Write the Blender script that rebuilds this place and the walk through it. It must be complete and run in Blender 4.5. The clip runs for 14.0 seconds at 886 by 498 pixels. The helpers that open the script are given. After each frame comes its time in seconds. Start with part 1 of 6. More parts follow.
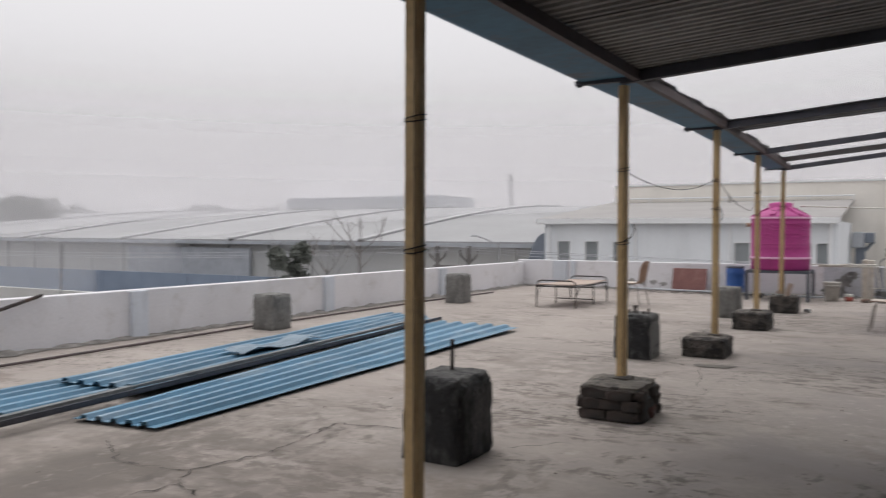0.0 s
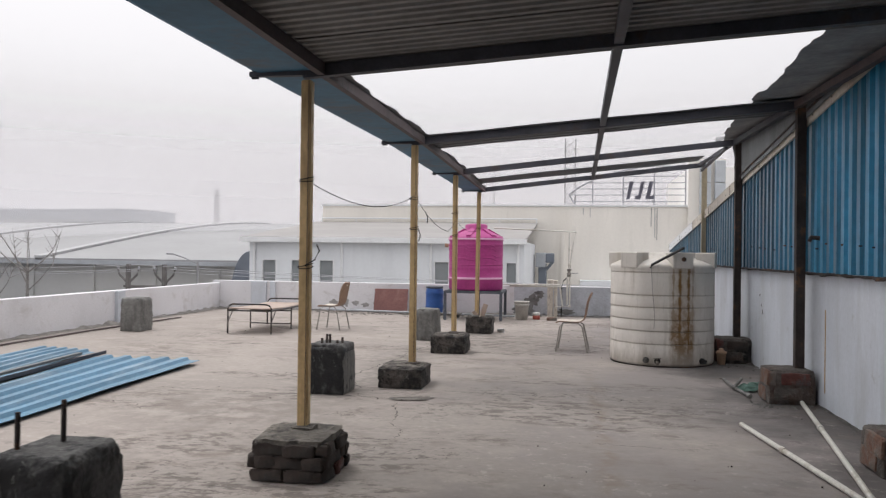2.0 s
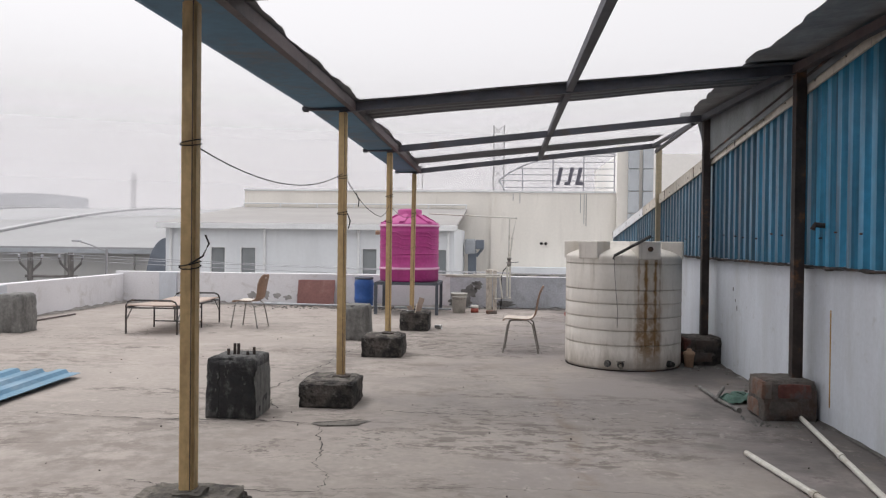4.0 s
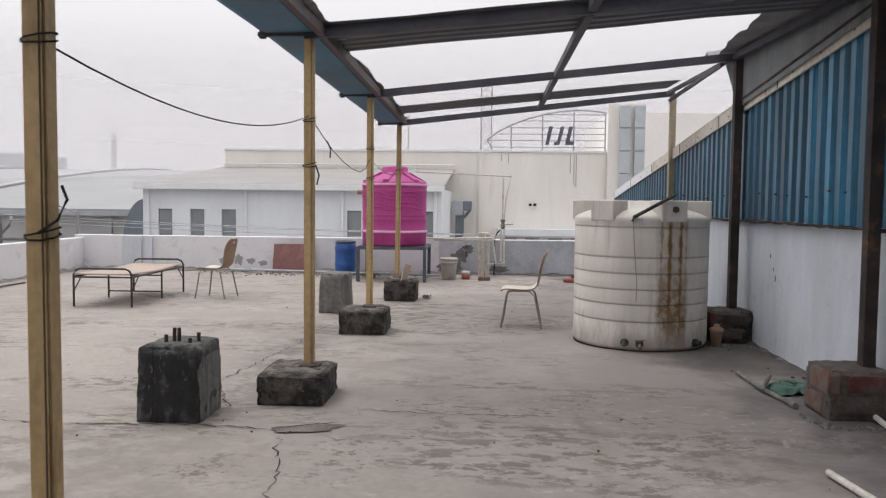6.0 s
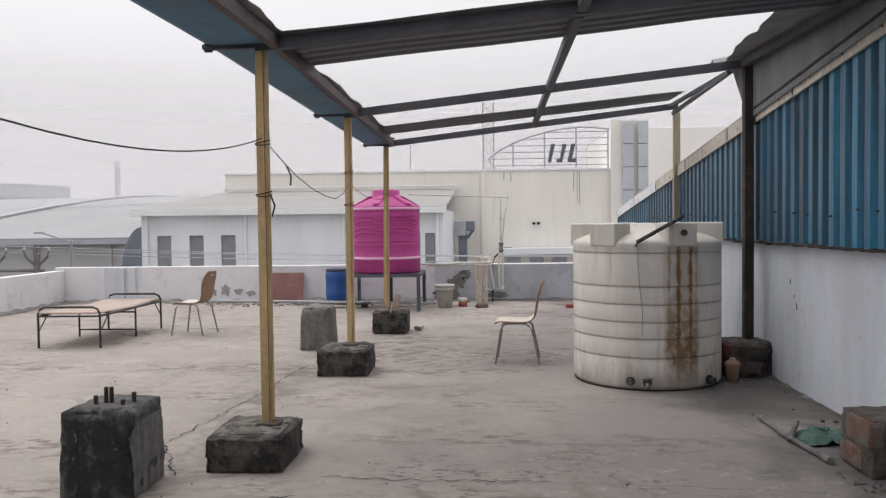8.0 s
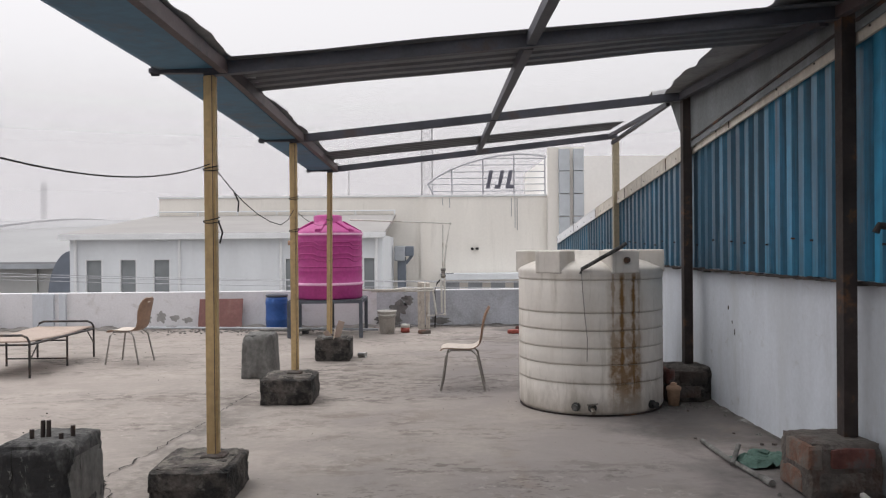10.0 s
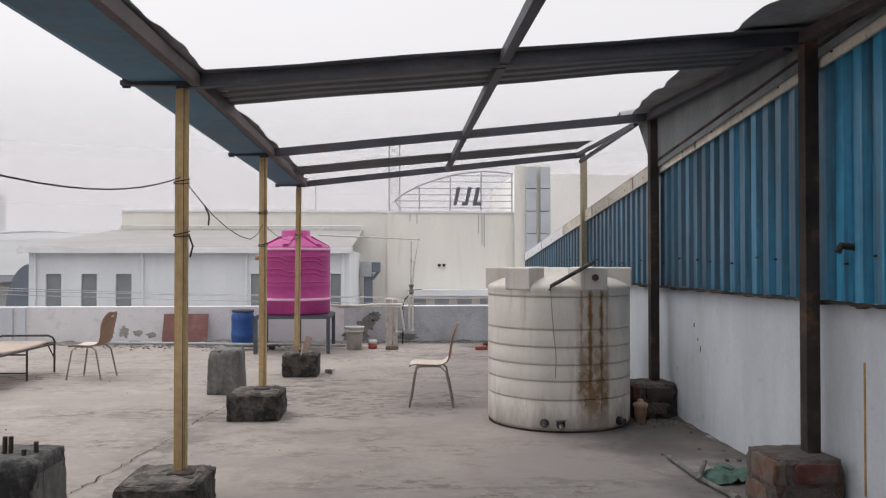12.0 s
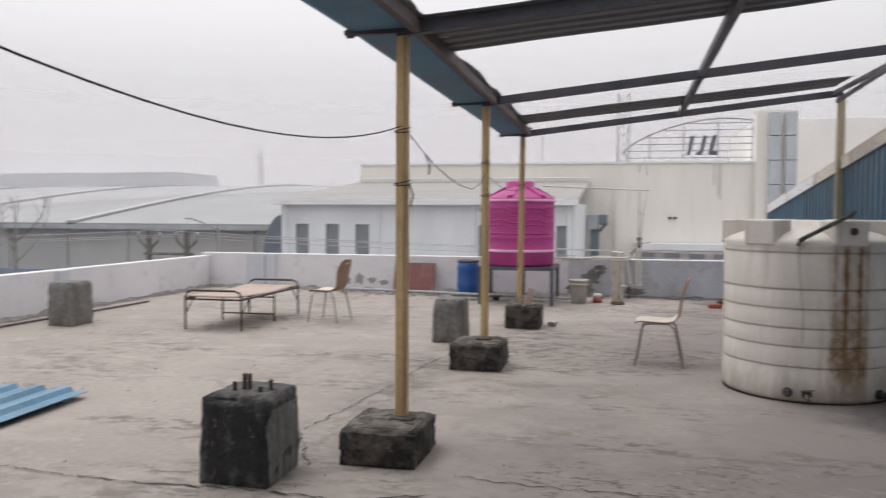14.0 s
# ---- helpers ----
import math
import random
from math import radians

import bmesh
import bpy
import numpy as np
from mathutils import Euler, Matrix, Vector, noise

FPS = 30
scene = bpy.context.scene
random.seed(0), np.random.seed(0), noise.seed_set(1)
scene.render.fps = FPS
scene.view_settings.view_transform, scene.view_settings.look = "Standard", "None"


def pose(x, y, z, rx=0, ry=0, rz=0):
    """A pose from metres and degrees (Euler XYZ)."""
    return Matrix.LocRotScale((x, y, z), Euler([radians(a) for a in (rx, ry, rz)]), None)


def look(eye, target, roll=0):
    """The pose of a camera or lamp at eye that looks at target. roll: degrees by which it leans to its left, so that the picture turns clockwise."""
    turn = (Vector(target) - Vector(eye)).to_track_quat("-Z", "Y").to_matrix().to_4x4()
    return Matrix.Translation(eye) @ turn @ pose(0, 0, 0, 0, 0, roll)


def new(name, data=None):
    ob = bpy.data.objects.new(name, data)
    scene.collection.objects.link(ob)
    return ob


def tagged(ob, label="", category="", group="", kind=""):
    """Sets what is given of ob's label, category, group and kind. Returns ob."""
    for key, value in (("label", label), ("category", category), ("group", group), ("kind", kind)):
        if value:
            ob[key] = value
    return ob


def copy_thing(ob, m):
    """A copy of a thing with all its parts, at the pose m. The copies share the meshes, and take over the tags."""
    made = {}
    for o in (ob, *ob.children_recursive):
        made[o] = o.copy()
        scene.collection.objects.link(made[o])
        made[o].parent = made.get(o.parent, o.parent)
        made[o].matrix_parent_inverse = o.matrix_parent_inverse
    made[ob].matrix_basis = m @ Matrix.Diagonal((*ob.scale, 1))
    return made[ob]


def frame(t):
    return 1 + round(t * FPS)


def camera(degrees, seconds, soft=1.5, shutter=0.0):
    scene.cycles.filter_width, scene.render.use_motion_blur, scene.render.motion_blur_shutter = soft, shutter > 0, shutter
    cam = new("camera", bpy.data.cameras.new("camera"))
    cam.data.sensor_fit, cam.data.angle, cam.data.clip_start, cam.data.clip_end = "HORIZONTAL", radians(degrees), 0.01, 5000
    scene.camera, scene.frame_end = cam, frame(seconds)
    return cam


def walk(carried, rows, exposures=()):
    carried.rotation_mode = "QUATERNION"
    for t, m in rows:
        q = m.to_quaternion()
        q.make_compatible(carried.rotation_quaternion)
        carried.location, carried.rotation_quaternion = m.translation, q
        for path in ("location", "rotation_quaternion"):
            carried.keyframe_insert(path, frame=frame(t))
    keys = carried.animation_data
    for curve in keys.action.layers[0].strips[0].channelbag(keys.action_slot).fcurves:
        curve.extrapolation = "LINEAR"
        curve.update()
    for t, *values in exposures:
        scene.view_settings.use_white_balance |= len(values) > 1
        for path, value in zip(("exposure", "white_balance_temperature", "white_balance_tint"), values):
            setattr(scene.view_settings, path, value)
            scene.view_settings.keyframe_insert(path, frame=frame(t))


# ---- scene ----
cam = camera(57.8, 14.0, soft=1.2, shutter=0.4)
PATH = [
    (0, (1.856, -6.081, 1.431), (0.867, -4.343, 1.39), 0.2),
    (0.5, (1.871, -5.932, 1.425), (1.149, -4.068, 1.407), 0.5),
    (1, (1.721, -5.663, 1.438), (1.224, -3.726, 1.439), 0.5),
    (1.5, (1.663, -5.391, 1.425), (1.28, -3.428, 1.449), 0.4),
    (2, (1.706, -4.993, 1.455), (1.388, -3.018, 1.465), 0.7),
    (2.5, (1.685, -4.702, 1.44), (1.429, -2.718, 1.453), 1.1),
    (3, (1.573, -4.336, 1.493), (1.376, -2.346, 1.503), 1.2),
    (5.5, (1.298, -2.477, 1.472), (1.19, -0.483, 1.372), 0.4),
    (6, (1.27, -2.174, 1.466), (1.168, -0.18, 1.348), 0.6),
    (6.5, (1.246, -1.818, 1.493), (1.116, 0.174, 1.36), 0.4),
    (7, (1.386, -1.55, 1.504), (1.219, 0.438, 1.368), -0.2),
    (7.5, (1.487, -1.441, 1.525), (1.321, 0.549, 1.411), -0.6),
    (8, (1.431, -1.406, 1.537), (1.314, 0.589, 1.468), -0.7),
    (10.5, (1.337, -1.409, 1.555), (1.402, 0.59, 1.558), -0.4),
    (11, (1.322, -1.415, 1.555), (1.412, 0.583, 1.577), -0.3),
    (11.5, (1.315, -1.417, 1.557), (1.422, 0.58, 1.589), -0.2),
    (12, (1.31, -1.425, 1.552), (1.432, 0.571, 1.584), -0.0),
    (12.5, (1.284, -1.411, 1.552), (1.396, 0.586, 1.558), 0.1),
    (13, (1.255, -1.381, 1.545), (1.282, 0.619, 1.521), -0.1),
    (13.5, (1.287, -1.24, 1.533), (1.144, 0.754, 1.481), -0.4),
    (14, (1.328, -1.176, 1.536), (0.894, 0.774, 1.448), 0.3),
]
walk(cam, [(t, look(eye, target, roll)) for t, eye, target, roll in PATH],
     exposures=[(0, -0.18, 6500, 11.3), (0.5, -0.12, 6500, 11.3), (1.0, -0.03, 6500, 11.3), (1.5, 0.04, 6500, 11.3), (3.0, 0.08, 6500, 11.3), (8.0, 0.04, 6500, 11.3), (14, 0.0, 6500, 11.3)])

# ---- world and light: flat overcast haze ----
world = bpy.data.worlds.new("overcast")
scene.world = world
world.use_nodes = True
wn, wl = world.node_tree.nodes, world.node_tree.links
wn.clear()
w_out = wn.new("ShaderNodeOutputWorld")
w_bg = wn.new("ShaderNodeBackground")
w_sky = wn.new("ShaderNodeTexSky")
w_sky.sky_type = "NISHITA"
w_sky.sun_disc = False
w_sky.sun_elevation = radians(66)
w_sky.sun_rotation = radians(-48)
w_sky.dust_density = 6.0
w_sky.air_density = 1.0
w_hsv = wn.new("ShaderNodeHueSaturation")
w_hsv.inputs["Saturation"].default_value = 0.12
w_hsv.inputs["Value"].default_value = 0.5
w_geo = wn.new("ShaderNodeTexCoord")
w_sep = wn.new("ShaderNodeSeparateXYZ")
w_ramp = wn.new("ShaderNodeValToRGB")
w_ramp.color_ramp.interpolation = "EASE"
w_ramp.color_ramp.elements[0].position = 0.0
w_ramp.color_ramp.elements[0].color = (0.50, 0.49, 0.50, 1)
w_ramp.color_ramp.elements[1].position = 1.0
w_ramp.color_ramp.elements[1].color = (0.95, 0.95, 0.96, 1)
mid_el = w_ramp.color_ramp.elements.new(0.3)
mid_el.color = (0.735, 0.725, 0.74, 1)
w_mix = wn.new("ShaderNodeMix")
w_mix.data_type = "RGBA"
w_mix.inputs["Factor"].default_value = 0.9
w_mul = wn.new("ShaderNodeMapRange")
w_mul.inputs["From Min"].default_value = 0.3
w_mul.inputs["From Max"].default_value = 1.0
w_mul.inputs["To Min"].default_value = 1.0
w_mul.inputs["To Max"].default_value = 1.4
wl.new(w_geo.outputs["Generated"], w_sep.inputs[0])
wl.new(w_sep.outputs["Z"], w_ramp.inputs["Fac"])
wl.new(w_sep.outputs["Z"], w_mul.inputs["Value"])
wl.new(w_sky.outputs["Color"], w_hsv.inputs["Color"])
wl.new(w_hsv.outputs["Color"], w_mix.inputs["A"])
wl.new(w_ramp.outputs["Color"], w_mix.inputs["B"])
wl.new(w_mix.outputs["Result"], w_bg.inputs["Color"])
wl.new(w_mul.outputs["Result"], w_bg.inputs["Strength"])
wl.new(w_bg.outputs["Background"], w_out.inputs["Surface"])

sun = new("sun", bpy.data.lights.new("sun", "SUN"))
sun.data.energy = 0.3
sun.data.angle = radians(35)
sun.data.color = (1.0, 0.97, 0.93)
sun.matrix_world = look((-9, 8, 28), (0, 0, 0))

# ---- materials ----


def material(name, base, rough=0.8, metal=0.0, vary=0.25, scale=1.5, fine=40.0, bump=0.15, dirt=None, dirt_amount=0.4,
             dirt_scale=0.7, stretch=(1, 1, 1), rnd=0.0, spec=0.4, dirt_edge=0.12, coords="Object", speck=0.12):
    """Painted or mineral surface: base colour with two scales of variation, stains of another colour, fine relief."""
    m = bpy.data.materials.new(name)
    m.use_nodes = True
    n, l = m.node_tree.nodes, m.node_tree.links
    b = n["Principled BSDF"]
    tc = n.new("ShaderNodeTexCoord")
    mp = n.new("ShaderNodeMapping")
    mp.inputs["Scale"].default_value = stretch
    l.new(tc.outputs[coords], mp.inputs["Vector"])
    big, small = n.new("ShaderNodeTexNoise"), n.new("ShaderNodeTexNoise")
    big.inputs["Scale"].default_value, big.inputs["Detail"].default_value = scale, 6
    small.inputs["Scale"].default_value, small.inputs["Detail"].default_value = fine, 4
    l.new(mp.outputs["Vector"], big.inputs["Vector"])
    l.new(tc.outputs[coords], small.inputs["Vector"])
    r1 = n.new("ShaderNodeMapRange")
    r1.inputs["From Min"].default_value, r1.inputs["From Max"].default_value = 0.3, 0.7
    r1.inputs["To Min"].default_value, r1.inputs["To Max"].default_value = 1 - vary, 1 + vary * 0.6
    l.new(big.outputs["Fac"], r1.inputs["Value"])
    r2 = n.new("ShaderNodeMapRange")
    r2.inputs["From Min"].default_value, r2.inputs["From Max"].default_value = 0.3, 0.7
    r2.inputs["To Min"].default_value, r2.inputs["To Max"].default_value = 1 - speck, 1 + speck
    l.new(small.outputs["Fac"], r2.inputs["Value"])
    mul = n.new("ShaderNodeMath")
    mul.operation = "MULTIPLY"
    l.new(r1.outputs["Result"], mul.inputs[0])
    l.new(r2.outputs["Result"], mul.inputs[1])
    value = mul.outputs[0]
    if rnd:
        oi = n.new("ShaderNodeObjectInfo")
        r3 = n.new("ShaderNodeMapRange")
        r3.inputs["To Min"].default_value, r3.inputs["To Max"].default_value = 1 - rnd, 1 + rnd
        l.new(oi.outputs["Random"], r3.inputs["Value"])
        m2 = n.new("ShaderNodeMath")
        m2.operation = "MULTIPLY"
        l.new(value, m2.inputs[0])
        l.new(r3.outputs["Result"], m2.inputs[1])
        value = m2.outputs[0]
    col = n.new("ShaderNodeMix")
    col.data_type = "RGBA"
    col.blend_type = "MULTIPLY"
    col.inputs["Factor"].default_value = 1.0
    col.inputs["A"].default_value = (*base, 1)
    l.new(value, col.inputs["B"])
    colour = col.outputs["Result"]
    if dirt:
        dn = n.new("ShaderNodeTexNoise")
        dn.inputs["Scale"].default_value, dn.inputs["Detail"].default_value = dirt_scale, 8
        dn.inputs["Roughness"].default_value = 0.65
        l.new(mp.outputs["Vector"], dn.inputs["Vector"])
        dr = n.new("ShaderNodeMapRange")
        cut = 0.62 - dirt_amount * 0.3
        dr.inputs["From Min"].default_value, dr.inputs["From Max"].default_value = cut, cut + dirt_edge
        l.new(dn.outputs["Fac"], dr.inputs["Value"])
        dm = n.new("ShaderNodeMix")
        dm.data_type = "RGBA"
        l.new(dr.outputs["Result"], dm.inputs["Factor"])
        l.new(colour, dm.inputs["A"])
        dm.inputs["B"].default_value = (*dirt, 1)
        colour = dm.outputs["Result"]
    l.new(colour, b.inputs["Base Color"])
    b.inputs["Roughness"].default_value = rough
    b.inputs["Metallic"].default_value = metal
    b.inputs["Specular IOR Level"].default_value = spec
    if bump:
        bp = n.new("ShaderNodeBump")
        bp.inputs["Strength"].default_value = bump
        bp.inputs["Distance"].default_value = 0.02
        l.new(mul.outputs[0], bp.inputs["Height"])
        l.new(bp.outputs["Normal"], b.inputs["Normal"])
    return m


def layer(m, colour, fac_min, fac_max, strength, scale, detail=8, rough=0.62, distort=0.4, stretch=(1, 1, 1), turn=0.0, span=None, span_axis="X", gate=None):
    """Lays another colour, for stains and for the floor's painted shade, over a material's base colour, broken up by
    noise; span fades it in along an axis.
    """
    n, l = m.node_tree.nodes, m.node_tree.links
    b = n["Principled BSDF"]
    before = b.inputs["Base Color"].links[0].from_socket
    tc, mp, tex = n.new("ShaderNodeTexCoord"), n.new("ShaderNodeMapping"), n.new("ShaderNodeTexNoise")
    mp.inputs["Scale"].default_value = stretch
    mp.inputs["Rotation"].default_value = (0, 0, radians(turn))
    mp.inputs["Location"].default_value = (scale * 3.1, scale * 1.7, strength)
    l.new(tc.outputs["Object"], mp.inputs["Vector"])
    l.new(mp.outputs["Vector"], tex.inputs["Vector"])
    tex.inputs["Scale"].default_value, tex.inputs["Detail"].default_value = scale, detail
    tex.inputs["Roughness"].default_value, tex.inputs["Distortion"].default_value = rough, distort
    value = tex.outputs["Fac"]
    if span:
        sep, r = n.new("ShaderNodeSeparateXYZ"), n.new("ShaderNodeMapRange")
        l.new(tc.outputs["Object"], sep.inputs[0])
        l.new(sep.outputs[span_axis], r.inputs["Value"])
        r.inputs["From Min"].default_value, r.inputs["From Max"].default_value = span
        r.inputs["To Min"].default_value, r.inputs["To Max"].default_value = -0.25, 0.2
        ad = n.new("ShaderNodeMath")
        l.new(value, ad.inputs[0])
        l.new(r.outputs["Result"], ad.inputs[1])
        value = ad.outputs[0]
    ramp = n.new("ShaderNodeMapRange")
    ramp.inputs["From Min"].default_value, ramp.inputs["From Max"].default_value = fac_min, fac_max
    ramp.inputs["To Max"].default_value = strength
    l.new(value, ramp.inputs["Value"])
    value = ramp.outputs["Result"]
    if gate:
        gt, gr, gm = n.new("ShaderNodeTexNoise"), n.new("ShaderNodeMapRange"), n.new("ShaderNodeMath")
        gt.inputs["Scale"].default_value, gt.inputs["Detail"].default_value = gate[0], 4
        gr.inputs["From Min"].default_value, gr.inputs["From Max"].default_value = gate[1], gate[2]
        gm.operation = "MULTIPLY"
        l.new(mp.outputs["Vector"], gt.inputs["Vector"])
        l.new(gt.outputs["Fac"], gr.inputs["Value"])
        l.new(gr.outputs["Result"], gm.inputs[0])
        l.new(value, gm.inputs[1])
        value = gm.outputs[0]
    mx = n.new("ShaderNodeMix")
    mx.data_type = "RGBA"
    l.new(value, mx.inputs["Factor"])
    l.new(before, mx.inputs["A"])
    mx.inputs["B"].default_value = (*colour, 1)
    l.new(mx.outputs["Result"], b.inputs["Base Color"])
    return m


def floor_material():
    """Worn concrete screed: pale in the open, greyer under the canopy with its shade put into the colour, with scuffs
    and a brown drag line.
    """
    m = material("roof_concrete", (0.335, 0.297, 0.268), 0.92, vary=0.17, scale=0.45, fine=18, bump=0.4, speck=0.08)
    layer(m, (0.30, 0.262, 0.238), 0.47, 0.64, 0.7, 0.7, rough=0.66, distort=0.3)
    layer(m, (0.42, 0.366, 0.332), 0.52, 0.66, 0.5, 1.6, rough=0.66, distort=0.4, stretch=(1, 1.3, 1), turn=15)
    # greyer tone under the canopy, with the canopy's shade put into the colour
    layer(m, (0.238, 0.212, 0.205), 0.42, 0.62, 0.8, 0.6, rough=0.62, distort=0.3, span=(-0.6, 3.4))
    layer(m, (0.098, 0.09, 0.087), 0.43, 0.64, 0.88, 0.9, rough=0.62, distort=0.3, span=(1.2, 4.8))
    layer(m, (0.18, 0.15, 0.13), 0.5, 0.6, 0.65, 2.2, rough=0.75, distort=0.3, stretch=(1, 1.5, 1), turn=-20, gate=(0.35, 0.45, 0.6))
    layer(m, (0.13, 0.11, 0.098), 0.5, 0.55, 0.75, 6.5, rough=0.75, distort=0.2, stretch=(0.7, 1.3, 1), gate=(0.75, 0.53, 0.62))
    layer(m, (0.09, 0.078, 0.07), 0.54, 0.58, 0.7, 15.0, rough=0.72, distort=0.2, stretch=(0.8, 1.2, 1), gate=(0.9, 0.55, 0.64))
    layer(m, (0.47, 0.42, 0.385), 0.56, 0.61, 0.45, 9.0, rough=0.75, distort=0.2, gate=(0.8, 0.5, 0.62))
    layer(m, (0.07, 0.06, 0.055), 0.68, 0.72, 0.7, 26.0, rough=0.6, distort=0.2)
    # more of the canopy shade painted in beside the right wall
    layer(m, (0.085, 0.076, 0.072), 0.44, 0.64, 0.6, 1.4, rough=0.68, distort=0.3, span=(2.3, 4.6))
    # brown mottling that grows denser towards the near end
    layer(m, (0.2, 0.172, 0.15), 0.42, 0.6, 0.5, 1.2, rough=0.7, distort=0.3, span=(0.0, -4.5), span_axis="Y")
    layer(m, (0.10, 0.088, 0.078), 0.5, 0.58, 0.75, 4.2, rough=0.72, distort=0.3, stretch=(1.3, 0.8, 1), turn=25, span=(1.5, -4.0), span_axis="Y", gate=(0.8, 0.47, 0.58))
    stain_band(m, 2.13, 0.0, 0.35, 0.12, 0.5, (6.0, 2.5), (0.2, 0.145, 0.105))
    stain_band(m, -0.32, 0.0, 0.6, 0.5, 0.75, (2.9, 3.6), (0.15, 0.135, 0.122), (8.2, 6.0))
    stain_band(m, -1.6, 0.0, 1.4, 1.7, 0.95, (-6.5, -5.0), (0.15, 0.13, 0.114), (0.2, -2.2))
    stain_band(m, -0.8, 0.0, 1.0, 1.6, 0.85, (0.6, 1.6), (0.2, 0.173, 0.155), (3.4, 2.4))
    return m


def stain_band(m, x_at, lean, wander, half, strength, fade, colour, fade_out=None):
    """A worn streak along y over a floor material, wandering and broken up by noise, fading between two places."""
    n, l = m.node_tree.nodes, m.node_tree.links
    b = n["Principled BSDF"]
    tc, sep, wob, rag = n.new("ShaderNodeTexCoord"), n.new("ShaderNodeSeparateXYZ"), n.new("ShaderNodeTexNoise"), n.new("ShaderNodeTexNoise")
    wob.inputs["Scale"].default_value, wob.inputs["Detail"].default_value = 1.4, 8
    wob.inputs["Roughness"].default_value = 0.68
    rag.inputs["Scale"].default_value, rag.inputs["Detail"].default_value = 3.2, 8
    rag.inputs["Roughness"].default_value = 0.7
    for tex in (wob, rag):
        l.new(tc.outputs["Object"], tex.inputs["Vector"])
    l.new(tc.outputs["Object"], sep.inputs[0])
    off, dist, ab = n.new("ShaderNodeMath"), n.new("ShaderNodeMath"), n.new("ShaderNodeMath")
    off.operation, dist.operation, ab.operation = "MULTIPLY_ADD", "SUBTRACT", "ABSOLUTE"
    l.new(wob.outputs["Fac"], off.inputs[0])
    off.inputs[1].default_value = wander
    l.new(sep.outputs["X"], off.inputs[2])
    l.new(off.outputs[0], dist.inputs[0])
    dist.inputs[1].default_value = x_at
    l.new(dist.outputs[0], ab.inputs[0])
    br = n.new("ShaderNodeMapRange")
    br.inputs["From Min"].default_value, br.inputs["From Max"].default_value = half, 0.0
    br.inputs["To Max"].default_value = strength
    l.new(ab.outputs[0], br.inputs["Value"])
    rr = n.new("ShaderNodeMapRange")
    rr.inputs["From Min"].default_value, rr.inputs["From Max"].default_value = 0.42, 0.56
    l.new(rag.outputs["Fac"], rr.inputs["Value"])
    value = br.outputs["Result"]
    ranges = [rr]
    for ends in (fade, fade_out):
        if ends:
            ry = n.new("ShaderNodeMapRange")
            ry.inputs["From Min"].default_value, ry.inputs["From Max"].default_value = ends
            l.new(sep.outputs["Y"], ry.inputs["Value"])
            ranges.append(ry)
    for r in ranges:
        pr = n.new("ShaderNodeMath")
        pr.operation = "MULTIPLY"
        l.new(value, pr.inputs[0])
        l.new(r.outputs["Result"], pr.inputs[1])
        value = pr.outputs[0]
    mx = n.new("ShaderNodeMix")
    mx.data_type = "RGBA"
    l.new(value, mx.inputs["Factor"])
    l.new(b.inputs["Base Color"].links[0].from_socket, mx.inputs["A"])
    mx.inputs["B"].default_value = (*colour, 1)
    l.new(mx.outputs["Result"], b.inputs["Base Color"])


def haze_material(name, density, low, high):
    """Suspended haze: lets most light through and scatters the rest, thinning out upwards."""
    m = bpy.data.materials.new(name)
    m.use_nodes = True
    n, l = m.node_tree.nodes, m.node_tree.links
    n.clear()
    out = n.new("ShaderNodeOutputMaterial")
    clear, dif, tra = n.new("ShaderNodeBsdfTransparent"), n.new("ShaderNodeBsdfDiffuse"), n.new("ShaderNodeBsdfTranslucent")
    dif.inputs["Color"].default_value = (0.93, 0.92, 0.94, 1)
    tra.inputs["Color"].default_value = (0.93, 0.92, 0.94, 1)
    both, mix = n.new("ShaderNodeMixShader"), n.new("ShaderNodeMixShader")
    l.new(dif.outputs[0], both.inputs[1])
    l.new(tra.outputs[0], both.inputs[2])
    geo, sep = n.new("ShaderNodeNewGeometry"), n.new("ShaderNodeSeparateXYZ")
    l.new(geo.outputs["Position"], sep.inputs[0])
    r = n.new("ShaderNodeMapRange")
    r.interpolation_type = "SMOOTHSTEP"
    r.inputs["From Min"].default_value, r.inputs["From Max"].default_value = low, high
    r.inputs["To Min"].default_value, r.inputs["To Max"].default_value = density, 0.0
    l.new(sep.outputs["Z"], r.inputs["Value"])
    l.new(r.outputs["Result"], mix.inputs["Fac"])
    l.new(clear.outputs[0], mix.inputs[1])
    l.new(both.outputs[0], mix.inputs[2])
    l.new(mix.outputs[0], out.inputs["Surface"])
    return m


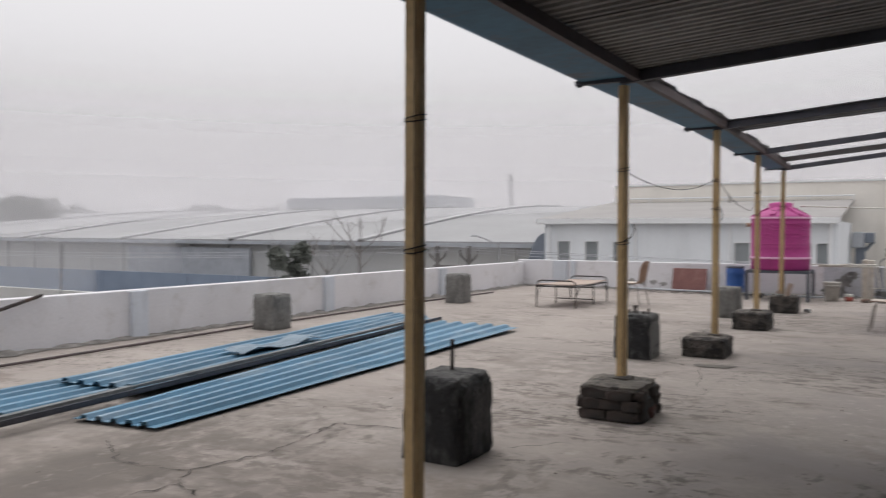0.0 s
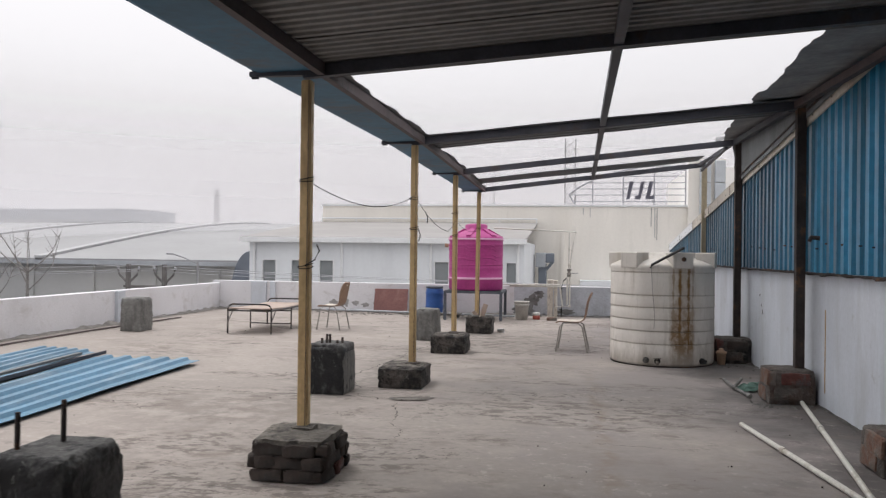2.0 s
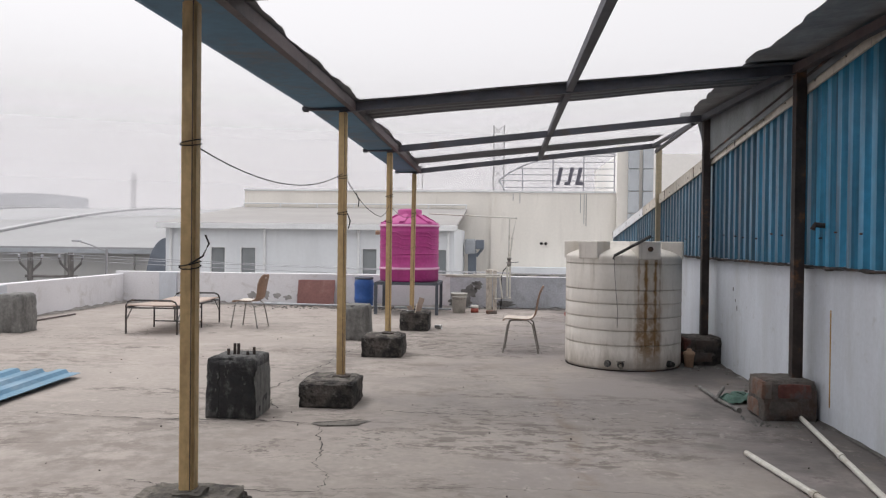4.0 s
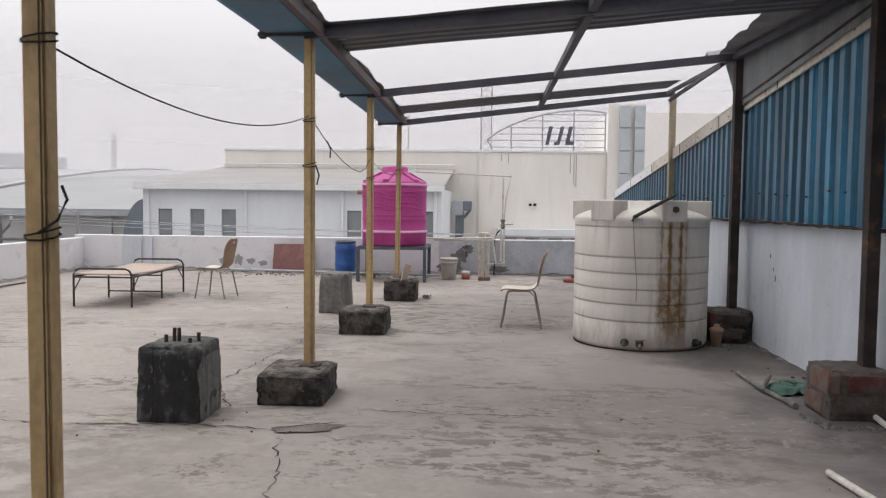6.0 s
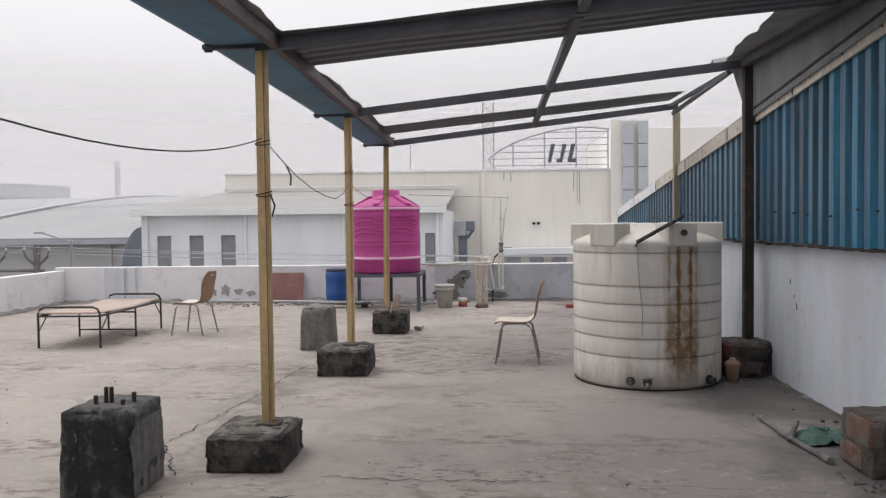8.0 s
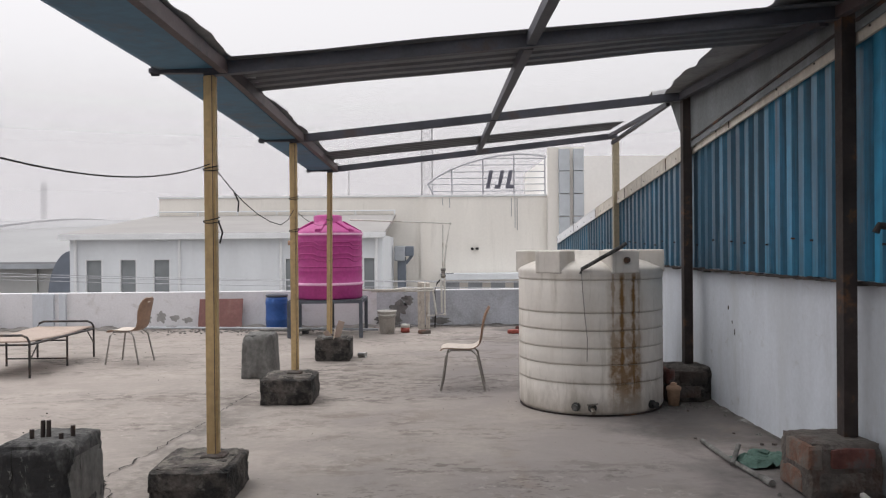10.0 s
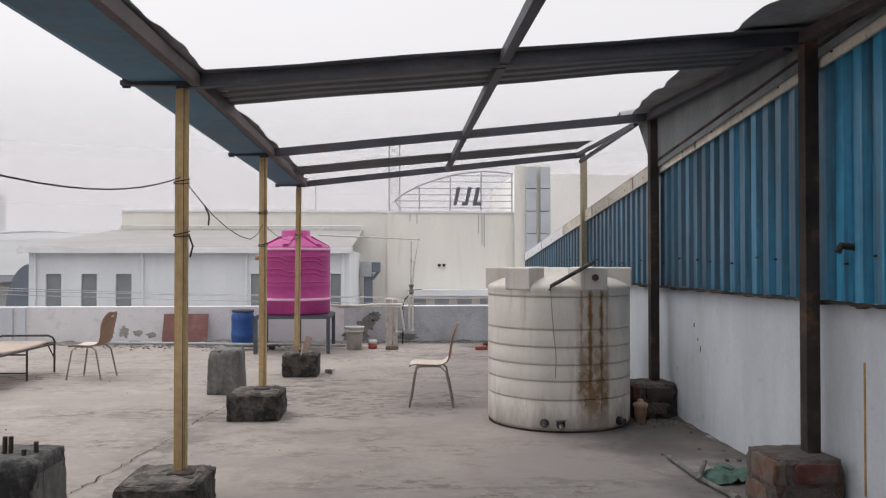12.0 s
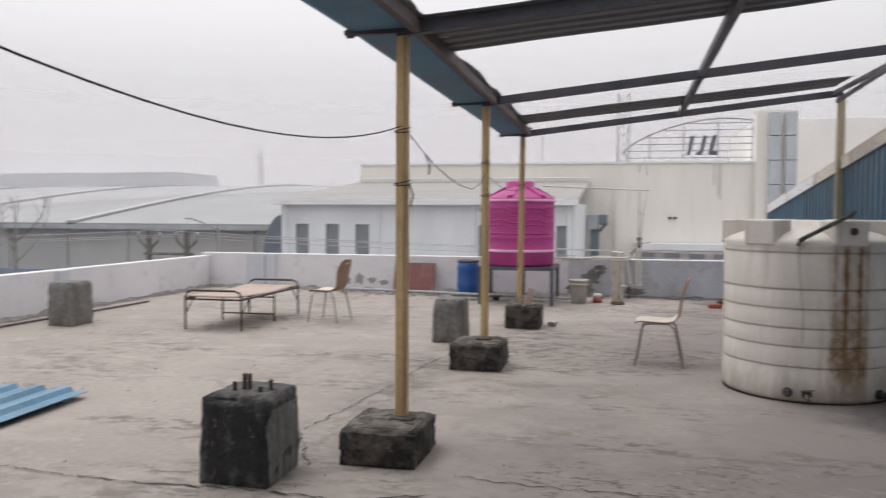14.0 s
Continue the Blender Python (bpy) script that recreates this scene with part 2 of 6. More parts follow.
def tank_material():
    """Weathered off-white plastic with brown rust runs below the inlet and grime at the foot."""
    m = material("weathered_white_plastic", (0.64, 0.60, 0.55), 0.55, speck=0.03, vary=0.12, scale=1.2, fine=25, bump=0.04,
                 dirt=(0.51, 0.46, 0.4), dirt_amount=0.42, dirt_scale=1.5, stretch=(2.5, 2.5, 0.5), dirt_edge=0.25)
    n, l = m.node_tree.nodes, m.node_tree.links
    b = n["Principled BSDF"]
    before = b.inputs["Base Color"].links[0].from_socket
    tc, sep = n.new("ShaderNodeTexCoord"), n.new("ShaderNodeSeparateXYZ")
    l.new(tc.outputs["Object"], sep.inputs[0])
    ang = n.new("ShaderNodeMath")
    ang.operation = "ARCTAN2"
    l.new(sep.outputs["Y"], ang.inputs[0])
    l.new(sep.outputs["X"], ang.inputs[1])
    comb = n.new("ShaderNodeCombineXYZ")
    l.new(ang.outputs[0], comb.inputs[0])
    l.new(sep.outputs["Z"], comb.inputs[2])

    def op(kind, a, b=None):
        q = n.new("ShaderNodeMath")
        q.operation = kind
        for k, v in enumerate((a, b)):
            if v is None:
                continue
            if isinstance(v, (int, float)):
                q.inputs[k].default_value = v
            else:
                l.new(v, q.inputs[k])
        return q.outputs[0]

    def grain(su, sv, scale, detail):
        mp, tex = n.new("ShaderNodeMapping"), n.new("ShaderNodeTexNoise")
        mp.inputs["Scale"].default_value = (su, 1, sv)
        l.new(comb.outputs[0], mp.inputs["Vector"])
        l.new(mp.outputs["Vector"], tex.inputs["Vector"])
        tex.inputs["Scale"].default_value, tex.inputs["Detail"].default_value = scale, detail
        tex.inputs["Roughness"].default_value = 0.65
        return tex.outputs["Fac"]

    def remap(v, a, b, c, d):
        q = n.new("ShaderNodeMapRange")
        for key, val in (("From Min", a), ("From Max", b), ("To Min", c), ("To Max", d)):
            q.inputs[key].default_value = val
        l.new(v, q.inputs["Value"])
        return q.outputs["Result"]

    ragged = remap(grain(6, 9, 1.0, 6), 0.3, 0.7, -0.025, 0.025)
    rust = None
    for centre, half, strong in ((-84.0, 0.035, 0.7), (-77.0, 0.065, 1.0), (-67.0, 0.055, 1.0), (-62.0, 0.04, 0.65)):
        away = op("ADD", op("ABSOLUTE", op("SUBTRACT", ang.outputs[0], radians(centre))), ragged)
        run = remap(away, half, half * 0.2, 0.0, strong)
        rust = run if rust is None else op("MAXIMUM", rust, run)
    away = op("ADD", op("ABSOLUTE", op("SUBTRACT", ang.outputs[0], radians(-73.5))), ragged)
    blotch = remap(grain(5, 7, 1.3, 7), 0.36, 0.54, 0.35, 0.95)
    wash = op("MULTIPLY", op("MULTIPLY", remap(away, 0.27, 0.2, 0.0, 1.0), blotch), remap(sep.outputs["Z"], 1.0, 0.45, 0.35, 1.0))
    rust = op("MAXIMUM", rust, wash)
    rust = op("MULTIPLY", rust, remap(sep.outputs["Z"], 1.36, 1.25, 0.0, 1.0))
    rust = op("MULTIPLY", rust, remap(sep.outputs["Z"], 0.02, 0.25, 0.3, 1.0))
    mx = n.new("ShaderNodeMix")
    mx.data_type = "RGBA"
    l.new(rust, mx.inputs["Factor"])
    l.new(before, mx.inputs["A"])
    mx.inputs["B"].default_value = (0.175, 0.092, 0.028, 1)
    l.new(mx.outputs["Result"], b.inputs["Base Color"])
    return m


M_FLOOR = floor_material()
M_HAZE = [haze_material("haze", d, lo, hi) for d, lo, hi in ((0.25, 0.5, 21), (0.35, 0.5, 28), (0.40, 0.5, 36), (0.5, 2.4, 50), (0.55, 2.4, 73))]
M_TANK = tank_material()
layer(M_TANK, (0.3, 0.26, 0.21), 0.5, 0.7, 0.6, 3.0, rough=0.7, stretch=(2, 2, 0.6), distort=0.1, span=(0.7, -0.1), span_axis="Z")
layer(M_TANK, (0.35, 0.315, 0.26), 0.56, 0.7, 0.6, 5.0, rough=0.7, stretch=(2.5, 2.5, 0.25), distort=0.0)
M_RIB = material("grimy_plastic", (0.43, 0.39, 0.335), 0.7, vary=0.45, scale=3, fine=20, bump=0.05)
M_WHITE_WALL = material("whitewash", (0.58, 0.61, 0.66), 0.9, speck=0.04, vary=0.14, scale=1.2, fine=30, bump=0.2, dirt=(0.42, 0.43, 0.44),
                        dirt_amount=0.36, dirt_scale=1.8, stretch=(1.6, 1.6, 0.35), dirt_edge=0.3)
M_PARAPET = material("parapet_paint", (0.70, 0.69, 0.71), 0.9, speck=0.05, vary=0.12, scale=0.8, fine=30, bump=0.2, dirt=(0.55, 0.54, 0.54),
                     dirt_amount=0.2, dirt_scale=1.2, stretch=(1, 1, 0.6), dirt_edge=0.25)
M_PARAPET_DIRT = material("bare_cement", (0.34, 0.33, 0.32), 0.95, vary=0.3, scale=2, fine=30, bump=0.3)
M_PARAPET_GREY = material("blue_grey_parapet", (0.46, 0.475, 0.51), 0.9, vary=0.18, scale=1.2, fine=30, bump=0.2, dirt=(0.3, 0.3, 0.31), dirt_amount=0.4, dirt_scale=2, stretch=(1, 1, 0.5), dirt_edge=0.25)
layer(M_PARAPET_GREY, (0.2, 0.2, 0.2), 0.54, 0.66, 0.4, 2.6, rough=0.75, gate=(0.9, 0.42, 0.56))
M_PIER = material("stained_pier", (0.58, 0.53, 0.46), 0.95, vary=0.2, scale=4, fine=30, bump=0.4, dirt=(0.3, 0.27, 0.23), dirt_amount=0.3, dirt_scale=4, stretch=(2, 2, 0.6))
M_GRIME = material("black_mould", (0.19, 0.187, 0.182), 0.95, vary=0.5, scale=4, fine=30, bump=0.3, dirt=(0.3, 0.3, 0.3), dirt_amount=0.35, dirt_scale=5)
M_CLAD = material("blue_cladding_paint", (0.03, 0.235, 0.40), 0.36, vary=0.5, scale=1.6, fine=12, bump=0.03, dirt=(0.03, 0.07, 0.105),
                  dirt_amount=0.46, dirt_scale=1.9, stretch=(4, 4, 0.25), dirt_edge=0.3, rnd=0.1, spec=0.5)
layer(M_CLAD, (0.022, 0.05, 0.075), 0.5, 0.66, 0.75, 1.3, rough=0.7, stretch=(6, 6, 0.18), distort=0.1, span=(-1.0, 6.5), span_axis="Y")
layer(M_CLAD, (0.26, 0.36, 0.42), 0.61, 0.68, 0.5, 2.4, rough=0.7, stretch=(7, 7, 0.25), distort=0.1)
layer(M_WHITE_WALL, (0.47, 0.49, 0.51), 0.5, 0.75, 0.6, 2.2, stretch=(1.5, 1.5, 0.16), distort=0.3)
layer(M_WHITE_WALL, (0.36, 0.36, 0.35), 0.6, 0.72, 0.6, 5, rough=0.7)
layer(M_PARAPET, (0.5, 0.475, 0.46), 0.55, 0.7, 0.7, 2.5, rough=0.7, distort=0.8)
layer(M_PARAPET, (0.3, 0.29, 0.28), 0.66, 0.74, 0.7, 7, rough=0.7)
M_FLASH = material("grimy_cream_flashing", (0.60, 0.555, 0.485), 0.7, vary=0.15, scale=1.5, fine=20, bump=0.05, dirt=(0.33, 0.28, 0.225), dirt_amount=0.35, dirt_scale=3.0, stretch=(1, 1.2, 0.5), dirt_edge=0.25)
layer(M_FLASH, (0.12, 0.085, 0.06), 0.58, 0.68, 0.8, 6.0, rough=0.7, stretch=(1, 1.6, 0.4))
M_RUST_RUN = material("rust_stain", (0.42, 0.25, 0.08), 0.9, vary=0.3, scale=8, bump=0)
M_TORN = material("torn_sheet_dark", (0.28, 0.28, 0.285), 0.7, vary=0.3, scale=3, fine=20, bump=0.1)
M_INFILL = material("grey_infill", (0.165, 0.177, 0.183), 0.6, vary=0.25, scale=2, dirt=(0.08, 0.082, 0.085), dirt_amount=0.35, dirt_scale=1.6, stretch=(1, 2, 0.6), dirt_edge=0.3)
M_RUST = material("rust_black", (0.048, 0.037, 0.034), 0.85, vary=0.5, scale=4, fine=40, bump=0.3, dirt=(0.16, 0.075, 0.03), dirt_amount=0.22, dirt_scale=4)
M_SHEET = material("blue_roof_sheet", (0.095, 0.215, 0.32), 0.5, vary=0.3, scale=0.9, fine=20, bump=0.03, dirt=(0.36, 0.43, 0.48),
                   dirt_amount=0.3, dirt_scale=1.2, stretch=(2.2, 0.5, 1), dirt_edge=0.3, rnd=0.1, spec=0.5)
M_OFFCUT = material("faded_offcut", (0.17, 0.235, 0.29), 0.5, vary=0.2, scale=4)
M_SHEET_DARK = material("sheet_underside", (0.215, 0.208, 0.2), 0.6, vary=0.25, scale=1.2, fine=15, bump=0.05, rnd=0.12)
M_STRIP = material("dull_strip_sheet", (0.135, 0.138, 0.148), 0.6, vary=0.25, scale=1.5, fine=15, bump=0.05, dirt=(0.085, 0.085, 0.09), dirt_amount=0.4, dirt_scale=1.5, stretch=(0.5, 2, 1), dirt_edge=0.3)
M_GUTTER = material("gutter_blue", (0.036, 0.135, 0.22), 0.6, vary=0.25, scale=1.4, fine=12, bump=0.03, dirt=(0.09, 0.09, 0.1), dirt_amount=0.25,
                    dirt_scale=2.2, dirt_edge=0.2, spec=0.5)
M_STEEL = material("dark_steel", (0.062, 0.063, 0.077), 0.6, vary=0.35, scale=3, fine=40, bump=0.1, dirt=(0.065, 0.045, 0.04), dirt_amount=0.2, dirt_scale=3)
M_STEEL_BROWN = material("red_oxide_steel", (0.1, 0.073, 0.073), 0.65, vary=0.3, scale=3, fine=40, bump=0.1, dirt=(0.06, 0.05, 0.05), dirt_amount=0.4, dirt_scale=3)
M_FADED = material("faded_post_paint", (0.36, 0.31, 0.215), 0.6, vary=0.25, scale=3, fine=30, bump=0.08, dirt=(0.2, 0.14, 0.08), dirt_amount=0.35, dirt_scale=3, stretch=(3, 3, 0.5), dirt_edge=0.2)
M_YELLOW = material("ochre_post_paint", (0.58, 0.41, 0.205), 0.55, vary=0.2, scale=2.0, fine=30, bump=0.08, dirt=(0.36, 0.235, 0.11),
                    dirt_amount=0.3, dirt_scale=3.5, stretch=(3, 3, 0.6), dirt_edge=0.2, rnd=0.1)
M_BLOCK = material("weathered_concrete", (0.125, 0.122, 0.118), 0.95, vary=0.45, scale=3.0, fine=30, bump=0.9, dirt=(0.035, 0.035, 0.036),
                   dirt_amount=0.6, dirt_scale=3.2, stretch=(1.3, 1.3, 0.8), dirt_edge=0.2, rnd=0.15, speck=0.25)
M_BLOCK_PALE = material("grey_concrete", (0.2, 0.196, 0.186), 0.95, vary=0.35, scale=3.0, fine=22, bump=0.6, dirt=(0.07, 0.067, 0.063),
                        dirt_amount=0.5, dirt_scale=2.2, stretch=(1.8, 1.8, 0.5), dirt_edge=0.25, speck=0.2)
layer(M_BLOCK, (0.019, 0.019, 0.02), 0.49, 0.58, 0.9, 3.4, rough=0.68, distort=0.3, stretch=(1.2, 1.2, 0.55))
layer(M_BLOCK, (0.21, 0.205, 0.195), 0.6, 0.66, 0.55, 11, rough=0.7, stretch=(1.3, 1.3, 0.7))
layer(M_BLOCK_PALE, (0.07, 0.068, 0.065), 0.55, 0.68, 0.8, 4, rough=0.7, stretch=(1.6, 1.6, 0.4))
M_FOOT = material("footing_mortar", (0.115, 0.1, 0.09), 0.95, vary=0.4, scale=4, fine=25, bump=0.9, dirt=(0.028, 0.027, 0.026), dirt_amount=0.6,
                  dirt_scale=3.4, dirt_edge=0.16, speck=0.25)
M_FOOT2 = material("grey_mortar", (0.12, 0.106, 0.096), 0.95, vary=0.4, scale=5, fine=30, bump=0.9, dirt=(0.09, 0.06, 0.05), dirt_amount=0.5, dirt_scale=4, dirt_edge=0.15, speck=0.2)
layer(M_FOOT, (0.17, 0.155, 0.14), 0.58, 0.66, 0.6, 8, rough=0.7)
layer(M_FOOT, (0.015, 0.015, 0.015), 0.52, 0.6, 0.85, 4.5, rough=0.68)
M_TOP = material("dusty_cement_top", (0.19, 0.172, 0.15), 0.95, vary=0.4, scale=5, fine=35, bump=0.9, dirt=(0.06, 0.056, 0.052), dirt_amount=0.5, dirt_scale=6, dirt_edge=0.14, speck=0.22)
M_BRICK_DARK = material("sooty_brick", (0.068, 0.053, 0.047), 0.95, vary=0.4, scale=5, fine=30, bump=0.7, dirt=(0.05, 0.045, 0.042), dirt_amount=0.5,
                        dirt_scale=5, rnd=0.25)
M_BRICK = material("red_brick", (0.12, 0.048, 0.04), 0.95, vary=0.4, scale=6, fine=30, bump=0.7, dirt=(0.12, 0.1, 0.095), dirt_amount=0.45, dirt_scale=5, rnd=0.25)
M_BRICK_ORANGE = material("orange_brick", (0.19, 0.105, 0.075), 0.95, vary=0.3, scale=6, fine=30, bump=0.5, dirt=(0.15, 0.13, 0.115), dirt_amount=0.65, dirt_scale=5)
M_PINK = material("pink_plastic", (0.40, 0.046, 0.215), 0.55, vary=0.1, scale=1.5, fine=20, bump=0.02, dirt=(0.43, 0.085, 0.25), dirt_amount=0.25, dirt_scale=2, dirt_edge=0.4)
M_PINK_PALE = material("pale_pink_band", (0.75, 0.42, 0.6), 0.5, vary=0.15, scale=3)
M_BLUE_DRUM = material("blue_plastic", (0.03, 0.10, 0.32), 0.4, vary=0.12, scale=3, fine=20, bump=0.03)
M_GREEN = material("green_plastic", (0.015, 0.075, 0.045), 0.5, vary=0.2, scale=3)
M_MAROON = material("maroon_board", (0.22, 0.105, 0.095), 0.75, vary=0.2, scale=2, fine=25, bump=0.1, dirt=(0.27, 0.17, 0.15), dirt_amount=0.3, dirt_scale=2)
M_PLY = material("ply_top", (0.42, 0.325, 0.27), 0.6, vary=0.15, scale=2, fine=30, bump=0.05, dirt=(0.34, 0.26, 0.205), dirt_amount=0.3, dirt_scale=2)
M_CREAM = material("cream_laminate", (0.62, 0.54, 0.46), 0.45, vary=0.1, scale=3, fine=20, bump=0.03)
M_BACKREST = material("brown_laminate", (0.27, 0.165, 0.11), 0.45, vary=0.15, scale=4, fine=20, bump=0.03)
M_CHROME = material("grey_tube", (0.30, 0.28, 0.26), 0.4, metal=0.6, vary=0.2, scale=8)
M_COT = material("black_tube", (0.04, 0.037, 0.036), 0.5, vary=0.3, scale=6, dirt=(0.1, 0.06, 0.04), dirt_amount=0.25, dirt_scale=6)
M_PVC = material("pvc_white", (0.62, 0.60, 0.55), 0.45, vary=0.12, scale=5, fine=30, bump=0.03, dirt=(0.42, 0.38, 0.32), dirt_amount=0.3, dirt_scale=5)
M_BUCKET = material("bucket_white", (0.6, 0.58, 0.54), 0.5, vary=0.12, scale=4, dirt=(0.4, 0.38, 0.34), dirt_amount=0.3, dirt_scale=4)
M_ROPE = material("black_rope", (0.03, 0.028, 0.027), 0.9, vary=0.3, scale=20)
M_RED = material("red_tin", (0.33, 0.08, 0.06), 0.5, vary=0.15, scale=8)
M_TERRA = material("tan_pot", (0.42, 0.28, 0.19), 0.8, vary=0.2, scale=8)
M_CLOTH = material("green_cloth", (0.085, 0.15, 0.125), 0.95, vary=0.35, scale=8, fine=60, bump=0.5)
M_PIPE_METAL = material("grimy_pipe_metal", (0.27, 0.25, 0.225), 0.5, metal=0.5, vary=0.3, scale=8, dirt=(0.1, 0.08, 0.06), dirt_amount=0.4, dirt_scale=8)
M_STEEL_CUP = material("steel_cup", (0.75, 0.75, 0.75), 0.45, metal=1.0, vary=0.1, scale=8)
M_CRACK = material("crack_shadow", (0.018, 0.016, 0.015), 1.0, vary=0.3, scale=8, bump=0)
M_FOOT_DIRT = material("damp_dirt", (0.12, 0.112, 0.105), 1.0, vary=0.45, scale=4, fine=40, bump=0.6, dirt=(0.24, 0.235, 0.23), dirt_amount=0.35, dirt_scale=3)
M_SPALL = material("bare_screed", (0.17, 0.155, 0.138), 1.0, vary=0.35, scale=5, fine=40, bump=0.8)
M_DEBRIS = material("cement_rubble", (0.24, 0.225, 0.21), 1.0, vary=0.4, scale=6, bump=0.6)
M_OFFICE = material("office_white", speck=0.02, base=(0.74, 0.765, 0.79), rough=0.8, vary=0.06, scale=0.3, fine=4, bump=0.02, dirt=(0.62, 0.64, 0.66), dirt_amount=0.25, dirt_scale=0.5, stretch=(2, 2, 0.3), dirt_edge=0.4)
M_OFFICE_ROOF = material("office_roof", speck=0.02, base=(0.30, 0.285, 0.275), rough=0.6, vary=0.1, scale=0.4, fine=4, bump=0.02)
M_TRIM = material("white_trim", (0.76, 0.77, 0.78), 0.6, vary=0.06, scale=1)
M_WINDOW = material("window_glass", (0.24, 0.26, 0.27), 0.15, vary=0.1, scale=1, spec=0.6, bump=0)
M_CREAM_WALL = material("cream_render", speck=0.02, base=(0.82, 0.785, 0.725), rough=0.9, vary=0.07, scale=0.25, fine=5, bump=0.03, dirt=(0.58, 0.55, 0.5), dirt_amount=0.22, dirt_scale=0.5,
                        stretch=(2.2, 2.2, 0.3), dirt_edge=0.4)
M_DUCT = material("duct_grey", (0.40, 0.42, 0.45), 0.5, vary=0.15, scale=1)
# the further wing's haze is mixed into this render colour
M_WING = material("hazed_wing_render", speck=0.02, base=(0.86, 0.84, 0.81), rough=0.9, vary=0.05, scale=0.2, fine=4, bump=0.02)
# stack grey lightened by distance haze put into the colour
M_STACK = material("hazed_stack_metal", (0.50, 0.53, 0.56), 0.5, vary=0.1, scale=1)
M_DUCT_BLUE = material("duct_blue", (0.17, 0.195, 0.235), 0.5, vary=0.15, scale=1)
M_STAND = material("stand_paint", (0.085, 0.095, 0.115), 0.6, vary=0.25, scale=5)
M_SIGN = material("sign_frame", (0.42, 0.42, 0.45), 0.6, vary=0.1, scale=2)
M_SIGN_DARK = material("sign_shapes", (0.11, 0.11, 0.14), 0.6, vary=0.1, scale=2)
M_SHED_ROOF = material("shed_roof", speck=0.02, base=(0.33, 0.33, 0.335), rough=0.7, vary=0.1, scale=0.12, fine=2, bump=0.0, rnd=0.06)
M_SHED_STRIP = material("shed_skylight", speck=0.02, base=(0.42, 0.42, 0.43), rough=0.6, vary=0.05, scale=0.2)
M_SHED_WALL = material("shed_wall", speck=0.02, base=(0.50, 0.50, 0.49), rough=0.85, vary=0.08, scale=0.2, fine=3, bump=0.0)
# fence blue, greyed by haze painted into it
M_SHED_BLUE = material("blue_fence", (0.21, 0.26, 0.34), 0.6, vary=0.1, scale=0.5)
M_GROUND = material("ground_dust", (0.28, 0.265, 0.25), 0.95, vary=0.2, scale=0.1, fine=3, bump=0.05)
M_POLE = material("concrete_pole", (0.30, 0.30, 0.31), 0.9, vary=0.15, scale=2)
M_POLE_DARK = material("weathered_pole", (0.17, 0.16, 0.155), 0.9, vary=0.25, scale=3)
# bark and leaf colours are greyed and lightened to hold the haze
M_BARK = material("bark", (0.25, 0.235, 0.225), 0.95, vary=0.3, scale=6)
M_LEAF = material("foliage", (0.15, 0.16, 0.14), 0.8, vary=0.4, scale=2.5, fine=10, bump=0.0)
M_FAR = material("far_block", speck=0.02, base=(0.22, 0.24, 0.27), rough=0.9, vary=0.05, scale=0.1, bump=0)

# ---- building blocks ----


def part(name, bm, mat, parent=None, label="", smooth=False, at=None):
    """Links a bmesh as one mesh object, under a thing or a part if given."""
    me = bpy.data.meshes.new(name)
    bmesh.ops.recalc_face_normals(bm, faces=bm.faces[:])
    bm.to_mesh(me)
    bm.free()
    if smooth:
        for p in me.polygons:
            p.use_smooth = True
        if smooth == "crisp":
            me.set_sharp_from_angle(angle=radians(34))
    me.materials.append(mat)
    ob = new(name, me)
    if at is not None:
        ob.matrix_basis = at
    if parent is not None:
        ob.parent = parent
    if label:
        ob["label"] = label
    return ob


def thing(name, at=None, label="", category="", group="", kind=""):
    ob = new(name)
    ob.empty_display_size = 0.1
    if at is not None:
        ob.matrix_basis = at
    return tagged(ob, label, category, group, kind)


def box(bm, lo, hi, bevel=0.0):
    vs = [bm.verts.new((x, y, z)) for x in (lo[0], hi[0]) for y in (lo[1], hi[1]) for z in (lo[2], hi[2])]
    fs = [bm.faces.new([vs[i] for i in q]) for q in ((0, 1, 3, 2), (4, 6, 7, 5), (0, 4, 5, 1), (2, 3, 7, 6), (0, 2, 6, 4), (1, 5, 7, 3))]
    if bevel:
        es = {e for f in fs for e in f.edges}
        bmesh.ops.bevel(bm, geom=list(es), offset=bevel, segments=2, affect="EDGES", profile=0.5)
    return bm


def boxed(lo, hi, bevel=0.0):
    return box(bmesh.new(), lo, hi, bevel)


def bar(bm, a, b, w, h, up=(0, 0, 1)):
    """A straight bar of rectangular section w by h from a to b (the points are the section's centre)."""
    a, b = Vector(a), Vector(b)
    d = (b - a).normalized()
    side = d.cross(Vector(up))
    side = side.normalized() if side.length > 1e-4 else Vector((1, 0, 0))
    top = side.cross(d).normalized()
    ring = [[bm.verts.new(p + side * sx * w / 2 + top * sz * h / 2) for sx, sz in ((-1, -1), (1, -1), (1, 1), (-1, 1))] for p in (a, b)]
    bm.faces.new(ring[0][::-1])
    bm.faces.new(ring[1])
    for i in range(4):
        bm.faces.new((ring[0][i], ring[0][(i + 1) % 4], ring[1][(i + 1) % 4], ring[1][i]))
    return bm


